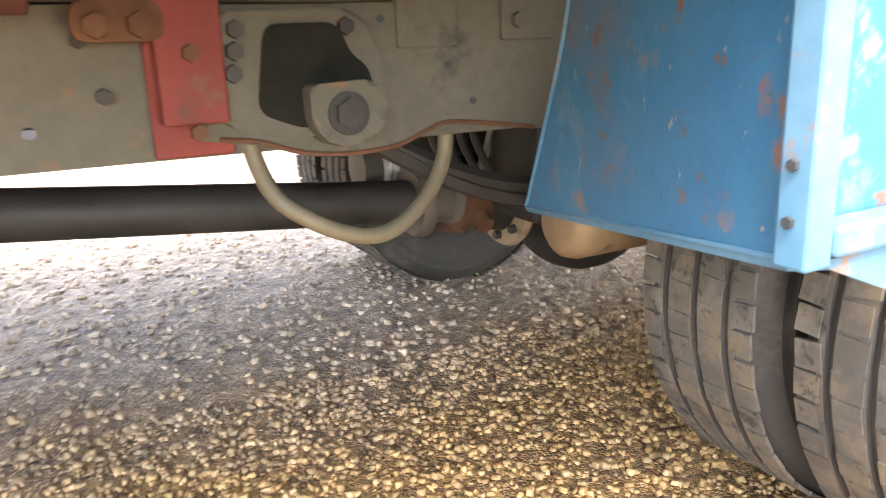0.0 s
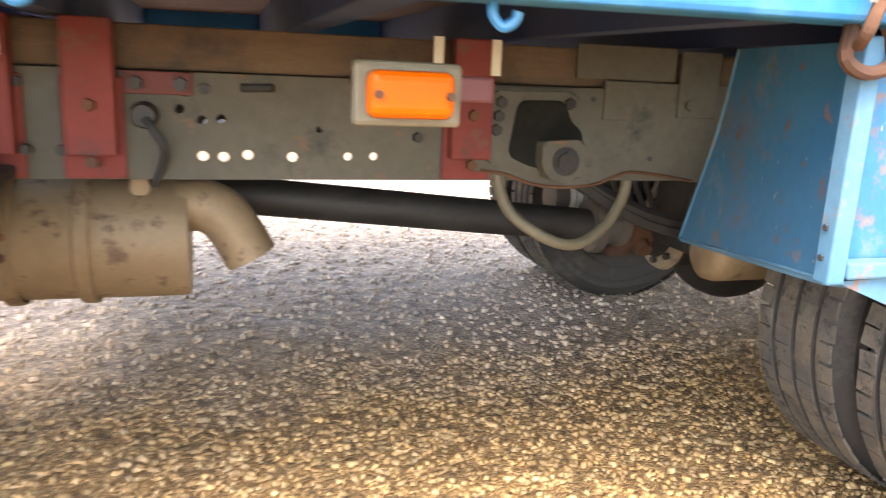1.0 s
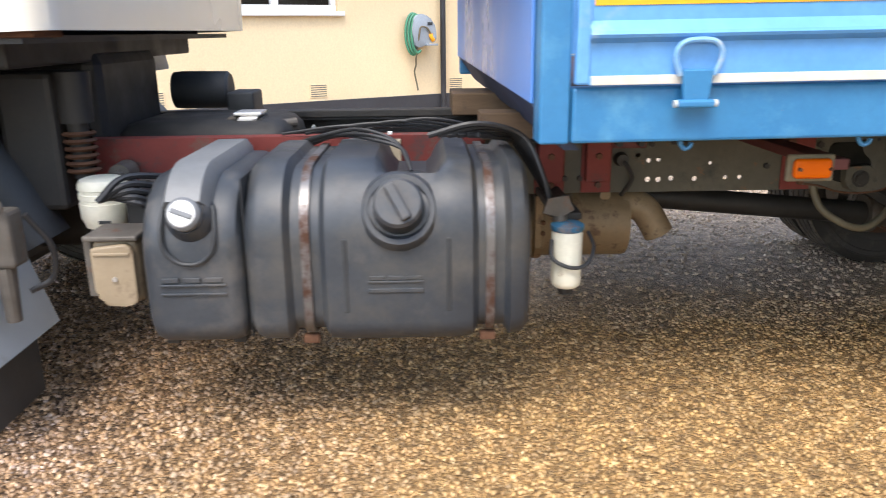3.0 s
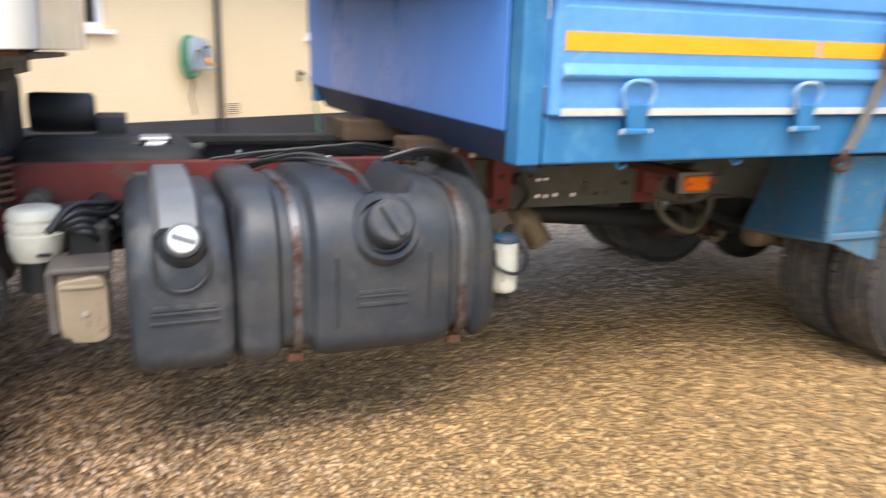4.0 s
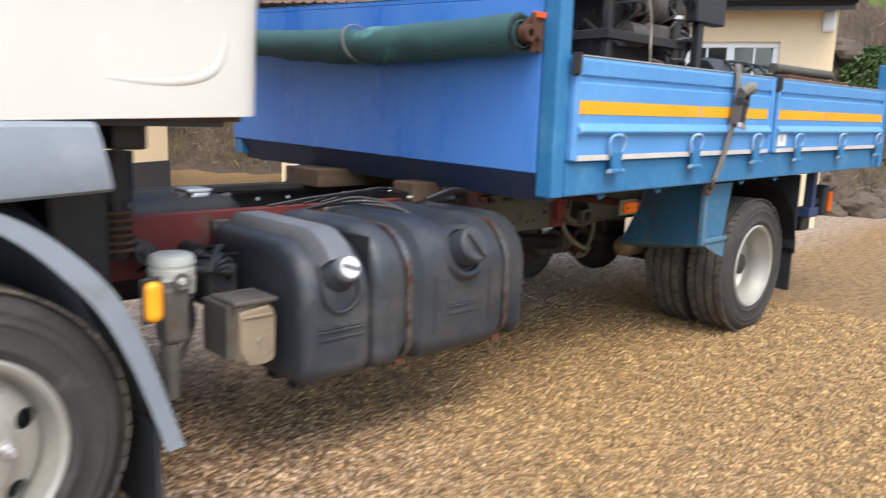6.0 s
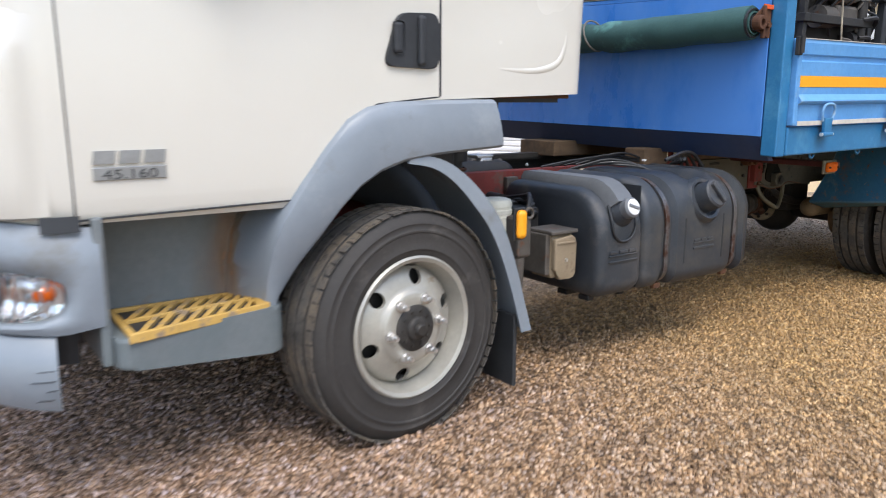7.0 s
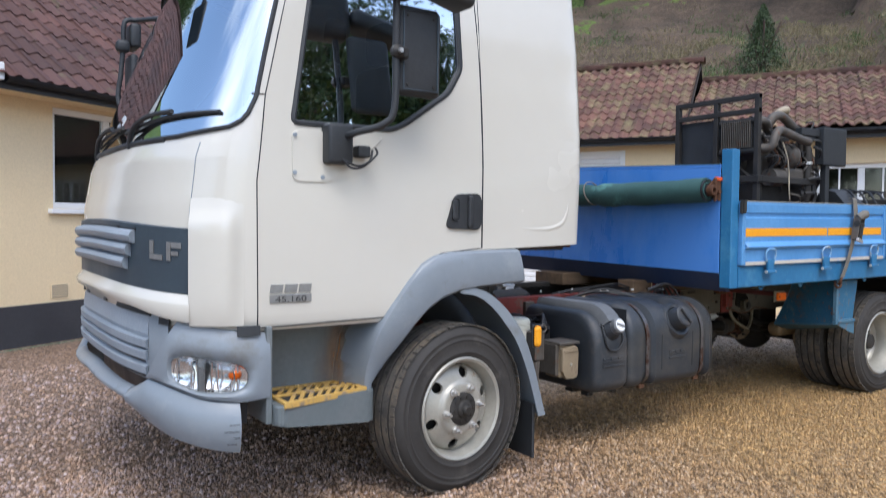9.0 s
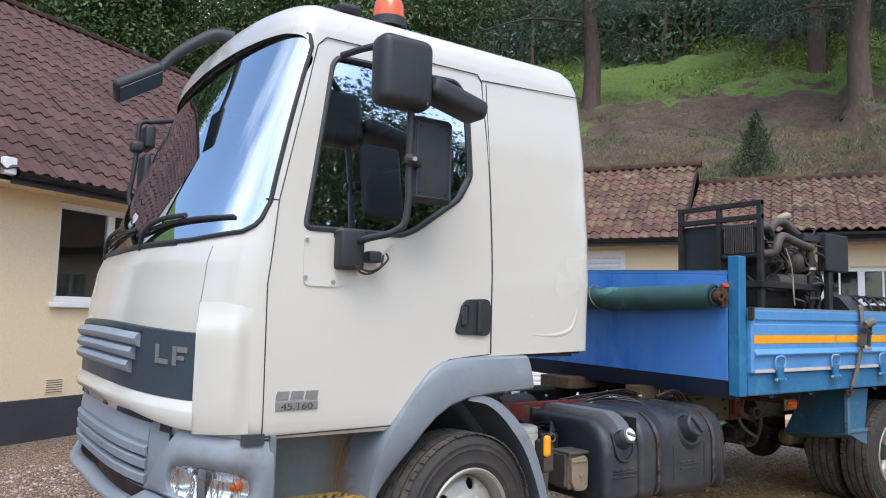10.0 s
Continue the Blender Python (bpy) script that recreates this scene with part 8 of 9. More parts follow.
for k in range(5):
    x = 4.28 + 0.16 * k
    part("sheet_tie", tube(B(), [(x, 0.40, 1.46), (x + 0.06, 0.50, 1.58), (x + 0.12, 0.62, 1.61), (x + 0.2, 0.74, 1.58)], 0.010, 6), M_cable, sheet)
tagged(part("white_bag", box(B(), 4.38, 4.50, 0.82, 0.94, FLOOR, 1.78, 0.02, 3), M_sticker), "white plastic container standing among the load", "container")
tagged(part("beam", box(B(), 4.55, 5.58, 0.20, 0.28, FLOOR, 1.52, 0.008), M_rust), "rusty steel section laid along the dropside", "beam")
tagged(part("pipe", rod(B(), (4.62, 0.34, 1.565), (5.60, 0.34, 1.575), 0.032, None, 16), M_rail, None, smooth=True), "grey-green pipe lying along the load", "pipe")
tagged(part("crate", box(B(), 4.62, 5.55, 0.30, 0.80, FLOOR, 1.53, 0.01), M_dark), "dark steel box under the pipe", "crate")

# ratchet strap over the dropside
strap = thing("ratchet_strap", "grey ratchet strap with a worn steel ratchet over the dropside", "strap", at=(3.36, -0.02, 1.2))
inv = Matrix.Translation((-3.36, 0.02, -1.2))


def strap_part(name, bm, mat, label=""):
    bmesh.ops.transform(bm, matrix=inv, verts=bm.verts[:])
    return part(name, bm, mat, strap, label)


def band(pts, w=0.05, t=0.003):
    bm = B()
    rows = []
    for x, y, z in pts:
        rows.append([bm.verts.new(p) for p in ((x - w / 2, y, z), (x + w / 2, y, z), (x + w / 2, y + t, z), (x - w / 2, y + t, z))])
    skin(bm, rows, True)
    bm.faces.new(rows[0]), bm.faces.new(rows[-1])
    return bm


strap_part("webbing", band([(3.42, 0.04, 1.496), (3.42, 0.0, 1.500), (3.418, -0.012, 1.485), (3.41, -0.024, 1.38), (3.405, -0.028, 1.33)], 0.052), M_strap)
strap_part("webbing", band([(3.385, -0.03, 1.26), (3.36, -0.030, 1.16), (3.33, -0.022, 1.06), (3.30, -0.014, 0.98), (3.275, -0.010, 0.93)], 0.045), M_strap)
tail = B()
tube(tail, [(3.40, -0.05, 1.36), (3.43, -0.075, 1.385), (3.46, -0.06, 1.375)], 0.028, 10)
strap_part("coiled_tail", tail, M_strap, "coiled strap end")
m = Matrix.Translation((3.40, -0.05, 1.28)) @ Matrix.Rotation(radians(14), 4, 'Y')
for dx in (-0.032, 0.026):
    strap_part("ratchet_cheek", box(B(), dx, dx + 0.006, -0.02, 0.03, -0.085, 0.085, 0.004, m=m), M_iron, "steel ratchet cheek")
strap_part("ratchet_spool", rod(B(), m @ Vector((-0.036, 0, 0.03)), m @ Vector((0.036, 0, 0.03)), 0.022), M_dark)
strap_part("ratchet_handle", box(B(), -0.036, 0.036, -0.03, -0.012, -0.10, -0.075, 0.004, m=m), M_steel, "bright handle")
strap_part("ratchet_handle", box(B(), -0.012, 0.012, -0.022, -0.01, -0.085, 0.02, 0.003, m=m), M_dark)
strap_part("strap_hook", tube(B(), [(3.27, -0.008, 0.935), (3.262, -0.004, 0.90), (3.275, 0.02, 0.885)], 0.008, 7), M_rust, "rusty hook")

# ---- roofs, gutters and fittings of the bungalow ----
M_tile = surf("clay_pantile", (0.075, 0.036, 0.030), (0.12, 0.054, 0.043), 1.2, (0.7, 0.9), fine=30, bump=0.4, spots=(0.10, 0.09, 0.05), spot_scale=5, spot_from=0.60, spot_to=0.72, vary=0.28)
M_tile2 = surf("weathered_clay_pantile", (0.10, 0.046, 0.035), (0.17, 0.08, 0.056), 1.2, (0.75, 0.92), fine=30, bump=0.4, spots=(0.19, 0.155, 0.075), spot_scale=4, spot_from=0.48, spot_to=0.66, vary=0.3)
M_batten = surf("dark_roof_felt", (0.03, 0.022, 0.02), (0.05, 0.04, 0.035), 3, (0.85, 0.95))


def pantile(width=0.33, length=0.38, roll=0.020):
    """One S-shaped clay tile with thickness."""
    prof = []
    for k in range(9):
        t = k / 8
        prof.append((t * width * 1.04, roll * math.sin(4 * math.pi * t + 0.6) + 0.018))
    v = []
    for y, lift in ((0.0, 0.016), (length, 0.0)):
        v += [(x, y, z + lift) for x, z in prof] + [(x, y, z + lift - 0.014) for x, z in prof]
    f = []
    for k in range(8):
        f.append((k, k + 1, 18 + k + 1, 18 + k))
        f.append((9 + k, 27 + k, 27 + k + 1, 9 + k + 1))
        f.append((k, 9 + k, 9 + k + 1, k + 1))
    me = bpy.data.meshes.new("roof_tile")
    me.from_pydata(v, [], f)
    me.polygons.foreach_set("use_smooth", [True] * len(me.polygons))
    me.set_sharp_from_angle(angle=radians(50))
    return me


def slope(name, mw, s0, s1, y_eave, z_eave, y_ridge, z_ridge, label, back):
    """A roof: two thick slopes under the tiles, as one mesh."""
    bm = prism(B(), [(y_eave, z_eave - 0.06), (y_ridge, z_ridge - 0.06), (back, z_eave - 0.06), (back, z_eave), (y_ridge, z_ridge), (y_eave, z_eave)], "x", s0, s1)
    bmesh.ops.transform(bm, matrix=mw, verts=bm.verts[:])
    return tagged(part(name, bm, M_batten), label, "roof", kind="structure")


def lay_tiles(roof, mw, s0, s1, y_eave, z_eave, y_ridge, z_ridge, mat, pick, gauge=0.275, width=0.33, roll=0.022):
    """Courses of pantiles up the front slope: those near the yard singly, the rest in one mesh."""
    me = pantile(width, gauge + 0.07, roll)
    me.materials.append(mat)
    run = Vector((0, y_ridge - y_eave, z_ridge - z_eave))
    ang = math.atan2(run.z, run.y)
    n, rows = int(round((s1 - s0) / width)), int(run.length / gauge)
    w = (s1 - s0) / n
    verts, faces = [], []
    base = np.array([v.co[:] for v in me.vertices])
    polys = [tuple(p.vertices) for p in me.polygons]
    made = 0
    for r in range(rows + 1):
        for k in range(n):
            d = min(r * gauge - 0.06, run.length - gauge - 0.05)
            o = Vector((s0 + k * w, y_eave, z_eave)) + run.normalized() * d
            jog = Vector((random.uniform(-0.004, 0.004), random.uniform(-0.008, 0.008), random.uniform(0, 0.010)))
            m = mw @ Matrix.Translation(o) @ Matrix.Rotation(ang, 4, 'X') @ Matrix.Translation((0, 0, 0.012)) @ Matrix.Translation(jog) @ Matrix.Rotation(random.uniform(-0.012, 0.012), 4, 'Z') @ Matrix.Diagonal((w / width, 1, 1, 1))
            if pick(s0 + k * w, r) and made < 300:
                t = new("roof_tile", me)
                t.parent = roof
                t.matrix_world = m
                made += 1
            else:
                a = np.array(m)
                off = len(verts)
                verts += (base @ a[:3, :3].T + a[:3, 3]).tolist()
                faces += [tuple(off + i for i in p) for p in polys]
    if faces:
        rest = bpy.data.meshes.new("roof_tiles")
        rest.from_pydata(verts, [], faces)
        rest.materials.append(mat)
        rest.polygons.foreach_set("use_smooth", [True] * len(rest.polygons))
        rest.set_sharp_from_angle(angle=radians(50))
        tagged(new("roof_tiles", rest), "clay pantiles of the further roof", kind="stuff").parent = roof
    # ridge tiles
    length, k = 0.42, 0
    s = s0
    while s < s1 - 0.1:
        bm = B()
        ring = [[bm.verts.new((s + dx, y_ridge + 0.125 * math.cos(a), z_ridge - 0.01 + (0.105 + g) * math.sin(a))) for a in [math.pi * j / 8 for j in range(9)]] for dx, g in ((0.0, 0.014), (length, 0.0))]
        skin(bm, ring)
        bmesh.ops.solidify(bm, geom=bm.faces[:], thickness=0.015)
        bmesh.ops.transform(bm, matrix=mw, verts=bm.verts[:])
        part("ridge_tile", bm, mat, roof, smooth=True)
        s += length


def gutter(name, mw, s0, s1, y, z, label):
    bm = B()
    rows = [[bm.verts.new((s, y - 0.055 + 0.055 * math.cos(a), z + 0.055 * math.sin(a))) for a in [math.pi + math.pi * j / 8 for j in range(9)]] for s in (s0, s1)]
    skin(bm, rows)
    bmesh.ops.solidify(bm, geom=bm.faces[:], thickness=0.004)
    box(bm, s0, s1, y + 0.004, y + 0.03, z - 0.11, z + 0.03)
    bmesh.ops.transform(bm, matrix=mw, verts=bm.verts[:])
    return tagged(part(name, bm, M_gutter), label, "gutter", kind="structure")


def soffit(name, mw, s0, s1, y0, y1, z, label):
    bm = box(B(), s0, s1, y0, y1, z, z + 0.02)
    bmesh.ops.transform(bm, matrix=mw, verts=bm.verts[:])
    return tagged(part(name, bm, M_wall), label, "soffit", kind="structure")


ra = slope("roof_house", ML, -1.5, 6.92, -0.32, 2.60, 3.43, 5.74, "dark red clay pantile roof of the bungalow", 7.0)
rb = slope("roof_garage_high", MG, -3.6, 0.12, -0.28, 2.60, 1.78, 4.10, "weathered red pantile roof of the garage", 3.3)
rc = slope("roof_garage_low", MG, 0.125, 3.72, -0.28, 2.66, 2.07, 3.80, "weathered red pantile roof, lower at the gable end", 3.3)
gutter("gutter_house", ML, -0.62, 6.9, -0.36, 2.60, "black half-round gutter along the bungalow eaves")
gutter("gutter_garage", MG, -3.6, 3.70, -0.32, 2.62, "black half-round gutter along the garage eaves")
soffit("soffit_house", ML, -1.3, 6.75, -0.32, 0.0, 2.50, "pale soffit board under the eaves")
bm = box(B(), -0.745, -0.625, -0.42, -0.345, 2.56, 2.72, 0.01)
bmesh.ops.transform(bm, matrix=ML, verts=bm.verts[:])
tagged(part("trim_eave_box", bm, M_upvc), "white boxed eave end", "trim", kind="structure")
bm = prism(B(), [(-0.36, 2.58), (-0.36, 2.72), (3.43, 5.90), (3.43, 5.74)], "x", 6.92, 6.95)
bmesh.ops.transform(bm, matrix=ML, verts=bm.verts[:])
tagged(part("trim_verge", bm, M_upvc), "white verge board up the gable", "trim", kind="structure")
bm = rod(B(), (3.70, -0.06, 0.0), (3.70, -0.06, 2.55), 0.034, None, 14)
bmesh.ops.transform(bm, matrix=ML, verts=bm.verts[:])
tagged(part("downpipe", bm, M_gutter), "black downpipe on the yellow wall", "downpipe", kind="structure")

# hose reel, air bricks, tap and hose
reel = thing("hose_reel", "grey wall-mounted hose reel with a yellow hose, on the yellow wall", "hose reel", at=tuple(ML @ Vector((3.33, 0, 1.14))))
local = ML.to_3x3().to_4x4()


def wall_part(name, bm, mat, owner, label="", smooth=False):
    bmesh.ops.transform(bm, matrix=local, verts=bm.verts[:])
    return part(name, bm, mat, owner, label, smooth)


wall_part("reel_case", prism(B(), rounded([(-0.10, -0.14), (-0.14, 0.05), (-0.10, 0.21), (0.02, 0.235), (0.16, 0.15), (0.195, 0.02), (0.195, -0.10), (0.06, -0.10), (0.0, -0.16)], 0.045, 4), "y", -0.19, -0.03, 0.018), M_slat, reel, "grey reel case", True)
wall_part("reel_slot", box(B(), 0.07, 0.14, -0.196, -0.19, 0.10, 0.135, 0.003), M_black, reel)
wall_part("reel_ledge", box(B(), 0.04, 0.20, -0.22, -0.10, -0.135, -0.112, 0.006), M_slat, reel, "grey ledge")
wall_part("reel_bracket", box(B(), -0.03, 0.03, -0.04, -0.002, -0.24, 0.22, 0.006), M_black, reel)
for k in range(3):
    wall_part("hose_turn", tube(B(), [((-0.075 + 0.012 * k) + (0.105 - 0.012 * k) * math.cos(a), -0.10 - 0.03 * k, 0.0 + (0.235 - 0.012 * k) * math.sin(a)) for a in [j * math.pi / 12 for j in range(5, 21)]], 0.016, 8, n=2), M_hosegreen, reel, "coil of green hose", True)
wall_part("spray_gun", tube(B(), [(0.10, -0.21, 0.0), (0.11, -0.215, -0.04), (0.14, -0.21, -0.075)], 0.024, 10), M_orange, reel, "orange spray gun", True)
wall_part("reel_hose", tube(B(), [(0.11, -0.20, 0.0), (0.05, -0.21, 0.07), (-0.03, -0.21, 0.08), (-0.05, -0.20, 0.0), (-0.055, -0.16, -0.16), (-0.06, -0.13, -0.28), (-0.045, -0.10, -0.36), (-0.05, -0.07, -0.44), (-0.02, -0.07, -0.58), (-0.01, -0.08, -0.66)], 0.010, 8), M_hose, reel, "hanging hose end")


def air_brick(s, z, name="air_brick"):
    t = thing(name, "yellow painted slotted air brick low in the wall", "air brick", "air bricks in the wall", at=tuple(ML @ Vector((s, 0, z))))
    wall_part("plate", box(B(), -0.11, 0.11, -0.008, -0.001, -0.075, 0.075, 0.003), M_wall, t)
    for k in range(6):
        wall_part("slot", box(B(), -0.095, 0.095, -0.0095, -0.007, -0.062 + 0.024 * k, -0.052 + 0.024 * k), M_room, t)
    return t


for s in (0.25, 2.05, 3.92):
    air_brick(s, 0.53)
tap = thing("garden_tap", "brass garden tap with a green hose on the yellow wall", "tap", at=tuple(ML @ Vector((5.02, 0, 0.96))))
wall_part("tap_body", rod(B(), (0, -0.002, 0), (0, -0.12, 0), 0.012), M_hose, tap)
wall_part("tap_plate", box(B(), -0.03, 0.03, -0.015, -0.002, -0.10, 0.05, 0.004), M_timber, tap)
wall_part("tap_handle", box(B(), -0.03, 0.03, -0.075, -0.06, 0.012, 0.03, 0.004), M_cable, tap)
wall_part("hose", tube(B(), [(0, -0.12, -0.01), (0.06, -0.16, -0.10), (0.16, -0.14, -0.35), (0.24, -0.10, -0.62), (0.24, -0.12, -0.85), (0.10, -0.25, -0.965), (-0.4, -0.3, -0.968), (-1.2, -0.12, -0.968), (-2.4, -0.10, -0.968), (-3.8, -0.12, -0.968), (-5.4, -0.10, -0.968), (-6.3, -0.14, -0.968)], 0.011, 8), M_hosegreen, tap, "green hose along the wall foot")

# garage door and lamp
gd = tagged(new("door_1"), "white slatted roller garage door, shut", "door", kind="structure")
for k in range(30):
    bm = prism(B(), [(0.06, 0.081 * k), (0.045, 0.081 * k + 0.02), (0.045, 0.081 * k + 0.062), (0.06, 0.081 * k + 0.079)], "x", -3.28, -0.87)
    bmesh.ops.transform(bm, matrix=MG, verts=bm.verts[:])
    part("slat", bm, M_upvc, gd)
for a, b in ((-3.35, -3.27), (-0.88, -0.80)):
    bm = box(B(), a, b, 0.0, 0.10, 0.0, 2.47, 0.006)
    bmesh.ops.transform(bm, matrix=MG, verts=bm.verts[:])
    part("jamb", bm, M_upvc, gd)
bm = box(B(), -3.27, -0.88, 0.02, 0.12, 2.38, 2.468, 0.006)
bmesh.ops.transform(bm, matrix=MG, verts=bm.verts[:])
part("head_rail", bm, M_upvc, gd)
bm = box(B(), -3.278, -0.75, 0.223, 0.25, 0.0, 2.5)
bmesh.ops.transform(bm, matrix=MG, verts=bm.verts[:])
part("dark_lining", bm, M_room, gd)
al = thing("alarm_box", "small white alarm box under the eaves", "alarm box", at=tuple(MG @ Vector((3.50, 0, 2.42))))
bm = box(B(), -0.07, 0.07, -0.07, -0.002, -0.12, 0.12, 0.03, 3)
bmesh.ops.transform(bm, matrix=MG.to_3x3().to_4x4(), verts=bm.verts[:])
part("case", bm, M_upvc, al, smooth=True)
random.seed(5)
lay_tiles(ra, ML, -1.5, 6.92, -0.36, 2.615, 3.43, 5.76, M_tile, lambda s, r: -0.9 < s < 2.6 and r < 14)
lay_tiles(rb, MG, -3.6, 0.10, -0.32, 2.615, 1.78, 4.12, M_tile2, lambda s, r: True, gauge=0.215, width=0.30, roll=0.026)
lay_tiles(rc, MG, 0.13, 3.72, -0.32, 2.675, 2.07, 3.82, M_tile2, lambda s, r: True, gauge=0.215, width=0.30, roll=0.026)

# ---- hillside, woods and loose gravel ----
rng = np.random.default_rng(11)


def leaf_mesh(name, centres, size, droop=0.3, stretch=1.7, width=0.5):
    """Small folded leaves or needle sprays, one four-cornered blade each, turned every way."""
    n = len(centres)
    d = rng.normal(size=(n, 3))
    d[:, 2] -= droop
    d /= np.linalg.norm(d, axis=1)[:, None]
    u = np.cross(d, rng.normal(size=(n, 3)))
    u /= np.linalg.norm(u, axis=1)[:, None]
    s = (size * rng.uniform(0.6, 1.4, n))[:, None]
    a = centres - d * s * stretch
    b = centres + u * s * width + rng.normal(size=(n, 3)) * 0.2 * width * s
    c = centres + d * s * stretch
    e = centres - u * s * width
    verts = np.stack([a, b, c, e], 1).reshape(-1, 3)
    me = bpy.data.meshes.new(name)
    me.vertices.add(4 * n)
    me.vertices.foreach_set("co", verts.astype(np.float32).ravel())
    me.loops.add(4 * n)
    me.loops.foreach_set("vertex_index", np.arange(4 * n, dtype=np.int32))
    me.polygons.add(n)
    me.polygons.foreach_set("loop_start", np.arange(0, 4 * n, 4, dtype=np.int32))
    me.update(calc_edges=True)
    return me


M_bark = surf("pine_bark", (0.075, 0.05, 0.038), (0.14, 0.095, 0.07), 3, (0.85, 0.95), fine=14, stretch=(3, 3, 0.8), bump=0.9)
M_leaf = island_mat("broad_leaves", [(0.035, 0.075, 0.018), (0.08, 0.14, 0.03), (0.05, 0.095, 0.022), (0.14, 0.20, 0.045)], 0.55, 0.1)
M_needle = island_mat("pine_needles", [(0.05, 0.085, 0.06), (0.10, 0.15, 0.105), (0.065, 0.11, 0.075), (0.135, 0.18, 0.13)], 0.6, 0.1)
M_dark_leaf = island_mat("shaded_leaves", [(0.025, 0.05, 0.02), (0.055, 0.09, 0.03), (0.09, 0.13, 0.04), (0.04, 0.07, 0.025)], 0.6, 0.1)
M_fern = island_mat("bracken", [(0.16, 0.24, 0.03), (0.26, 0.34, 0.05), (0.12, 0.19, 0.03), (0.32, 0.37, 0.07)], 0.6, 0.1)
M_straw = island_mat("dry_grass", [(0.22, 0.17, 0.09), (0.32, 0.26, 0.14), (0.16, 0.13, 0.06), (0.13, 0.15, 0.05)], 0.85, 0.1)
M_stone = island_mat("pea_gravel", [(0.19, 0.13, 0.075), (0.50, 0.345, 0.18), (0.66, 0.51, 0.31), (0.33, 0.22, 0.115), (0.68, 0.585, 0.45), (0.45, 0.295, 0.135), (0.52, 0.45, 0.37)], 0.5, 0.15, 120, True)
M_rock = surf("bank_rock", (0.075, 0.056, 0.040), (0.14, 0.105, 0.075), 2.5, (0.85, 0.95), fine=12, bump=0.8)


def tree(name, h, r, kind, label):
    """A tree on its own root: tapered trunk, limbs, and a crown of many small blades in clumps."""
    t = thing(name, label, "tree", "trees on the hill")
    lean = Vector((rng.uniform(-0.06, 0.06), rng.uniform(-0.06, 0.06), 1))
    trunk = [Vector((0, 0, -0.6)), Vector((0, 0, 0.0))] + [lean * (h * k / 6) + Vector((0.12 * math.sin(k * 1.7), 0.12 * math.cos(k * 2.1), 0)) for k in range(1, 6)]
    bm = B()
    tube(bm, trunk, r, 12, n=4, radii=lambda q: r * (1.35 - 1.1 * q if q > 0.2 else 1.9 - 3.9 * q))
    tips = []
    n = 26 if kind == "pine" else 22
    for k in range(n):
        f = (0.30 + 0.66 * k / n) if kind == "pine" else 0.35 + 0.6 * k / n
        p = lean * h * 0.86 * f
        a = 2.4 * k + rng.uniform(-0.3, 0.3)
        reach = h * (0.30 * (1.25 - f) + 0.06) * rng.uniform(0.7, 1.2) if kind == "pine" else h * 0.26 * rng.uniform(0.6, 1.1) * (1.2 - 0.5 * abs(f - 0.6))
        q = p + Vector((math.cos(a) * reach, math.sin(a) * reach, (0.02 if kind == "pine" else 0.28) * reach))
        tube(bm, [p, (p + q) / 2 + Vector((0, 0, 0.08 * reach)), q], r * 0.16, 5, n=3, radii=lambda s: r * 0.2 * (1 - 0.8 * s) + 0.01)
        tips.append((p, q, reach))
    part("trunk", bm, M_bark, t, "rough brown trunk", smooth=True)
    cs = []
    for p, q, reach in tips:
        for f in (0.35, 0.6, 0.8, 1.0):
            c = p + (q - p) * f
            m = int((260 if kind == "pine" else 300) * (0.6 + 0.5 * f))
            spread = (0.30 * reach, 0.30 * reach, 0.10 * reach) if kind == "pine" else (0.32 * reach, 0.32 * reach, 0.26 * reach)
            cs.append(np.array(c) + rng.normal(size=(m, 3)) * np.array(spread) * 0.62 - np.array([0, 0, 0.10 * reach if kind == "pine" else 0]))
    me = leaf_mesh("crown", np.concatenate(cs), 0.058 if kind == "pine" else 0.058, 0.5 if kind == "pine" else 0.2, 2.2 if kind == "pine" else 1.3, 0.22 if kind == "pine" else 0.55)
    me.materials.append(M_needle if kind == "pine" else M_leaf)
    c = new("crown", me)
    c.parent = t
    return t


pines = [tree("pine_tree", 13, 0.34, "pine", "tall pine tree with drooping blue-green boughs"), tree("pine_tree", 11, 0.30, "pine", "pine tree with a straight brown trunk")]
leafy = [tree("leafy_tree", 11, 0.22, "leaf", "broad-leaved tree in full green leaf"), tree("leafy_tree", 9, 0.2, "leaf", "broad-leaved tree with an open crown")]


def on_ray(dx, dy, far):
    x, y = -2.05 + dx * far, -2.67 + dy * far
    return x, y, height(x, y)


SPOTS = [(0.712, 0.702, 31, 0, 1.0), (0.897, 0.441, 27, 0, 0.95), (0.876, 0.482, 33, 1, 1.05), (0.887, 0.462, 38, 1, 1.0), (0.866, 0.501, 42, 0, 0.9), (0.852, 0.524, 36, 1, 0.8), (0.79, 0.61, 47, 0, 1.0),
         (0.75, 0.66, 44, 1, 1.0), (0.92, 0.39, 36, 0, 1.0), (0.94, 0.33, 30, 1, 1.0), (0.83, 0.557, 50, 0, 1.1)]
for k, (dx, dy, far, which, s) in enumerate(SPOTS):
    p = on_ray(dx, dy, far)
    m = Matrix.Translation(p) @ Matrix.Rotation(1.9 * k, 4, 'Z') @ Matrix.Diagonal((s, s, s, 1))
    if k < 1:
        pines[0].matrix_world = m
    elif k == 2:
        pines[1].matrix_world = m
    else:
        copy_thing(pines[which], m)
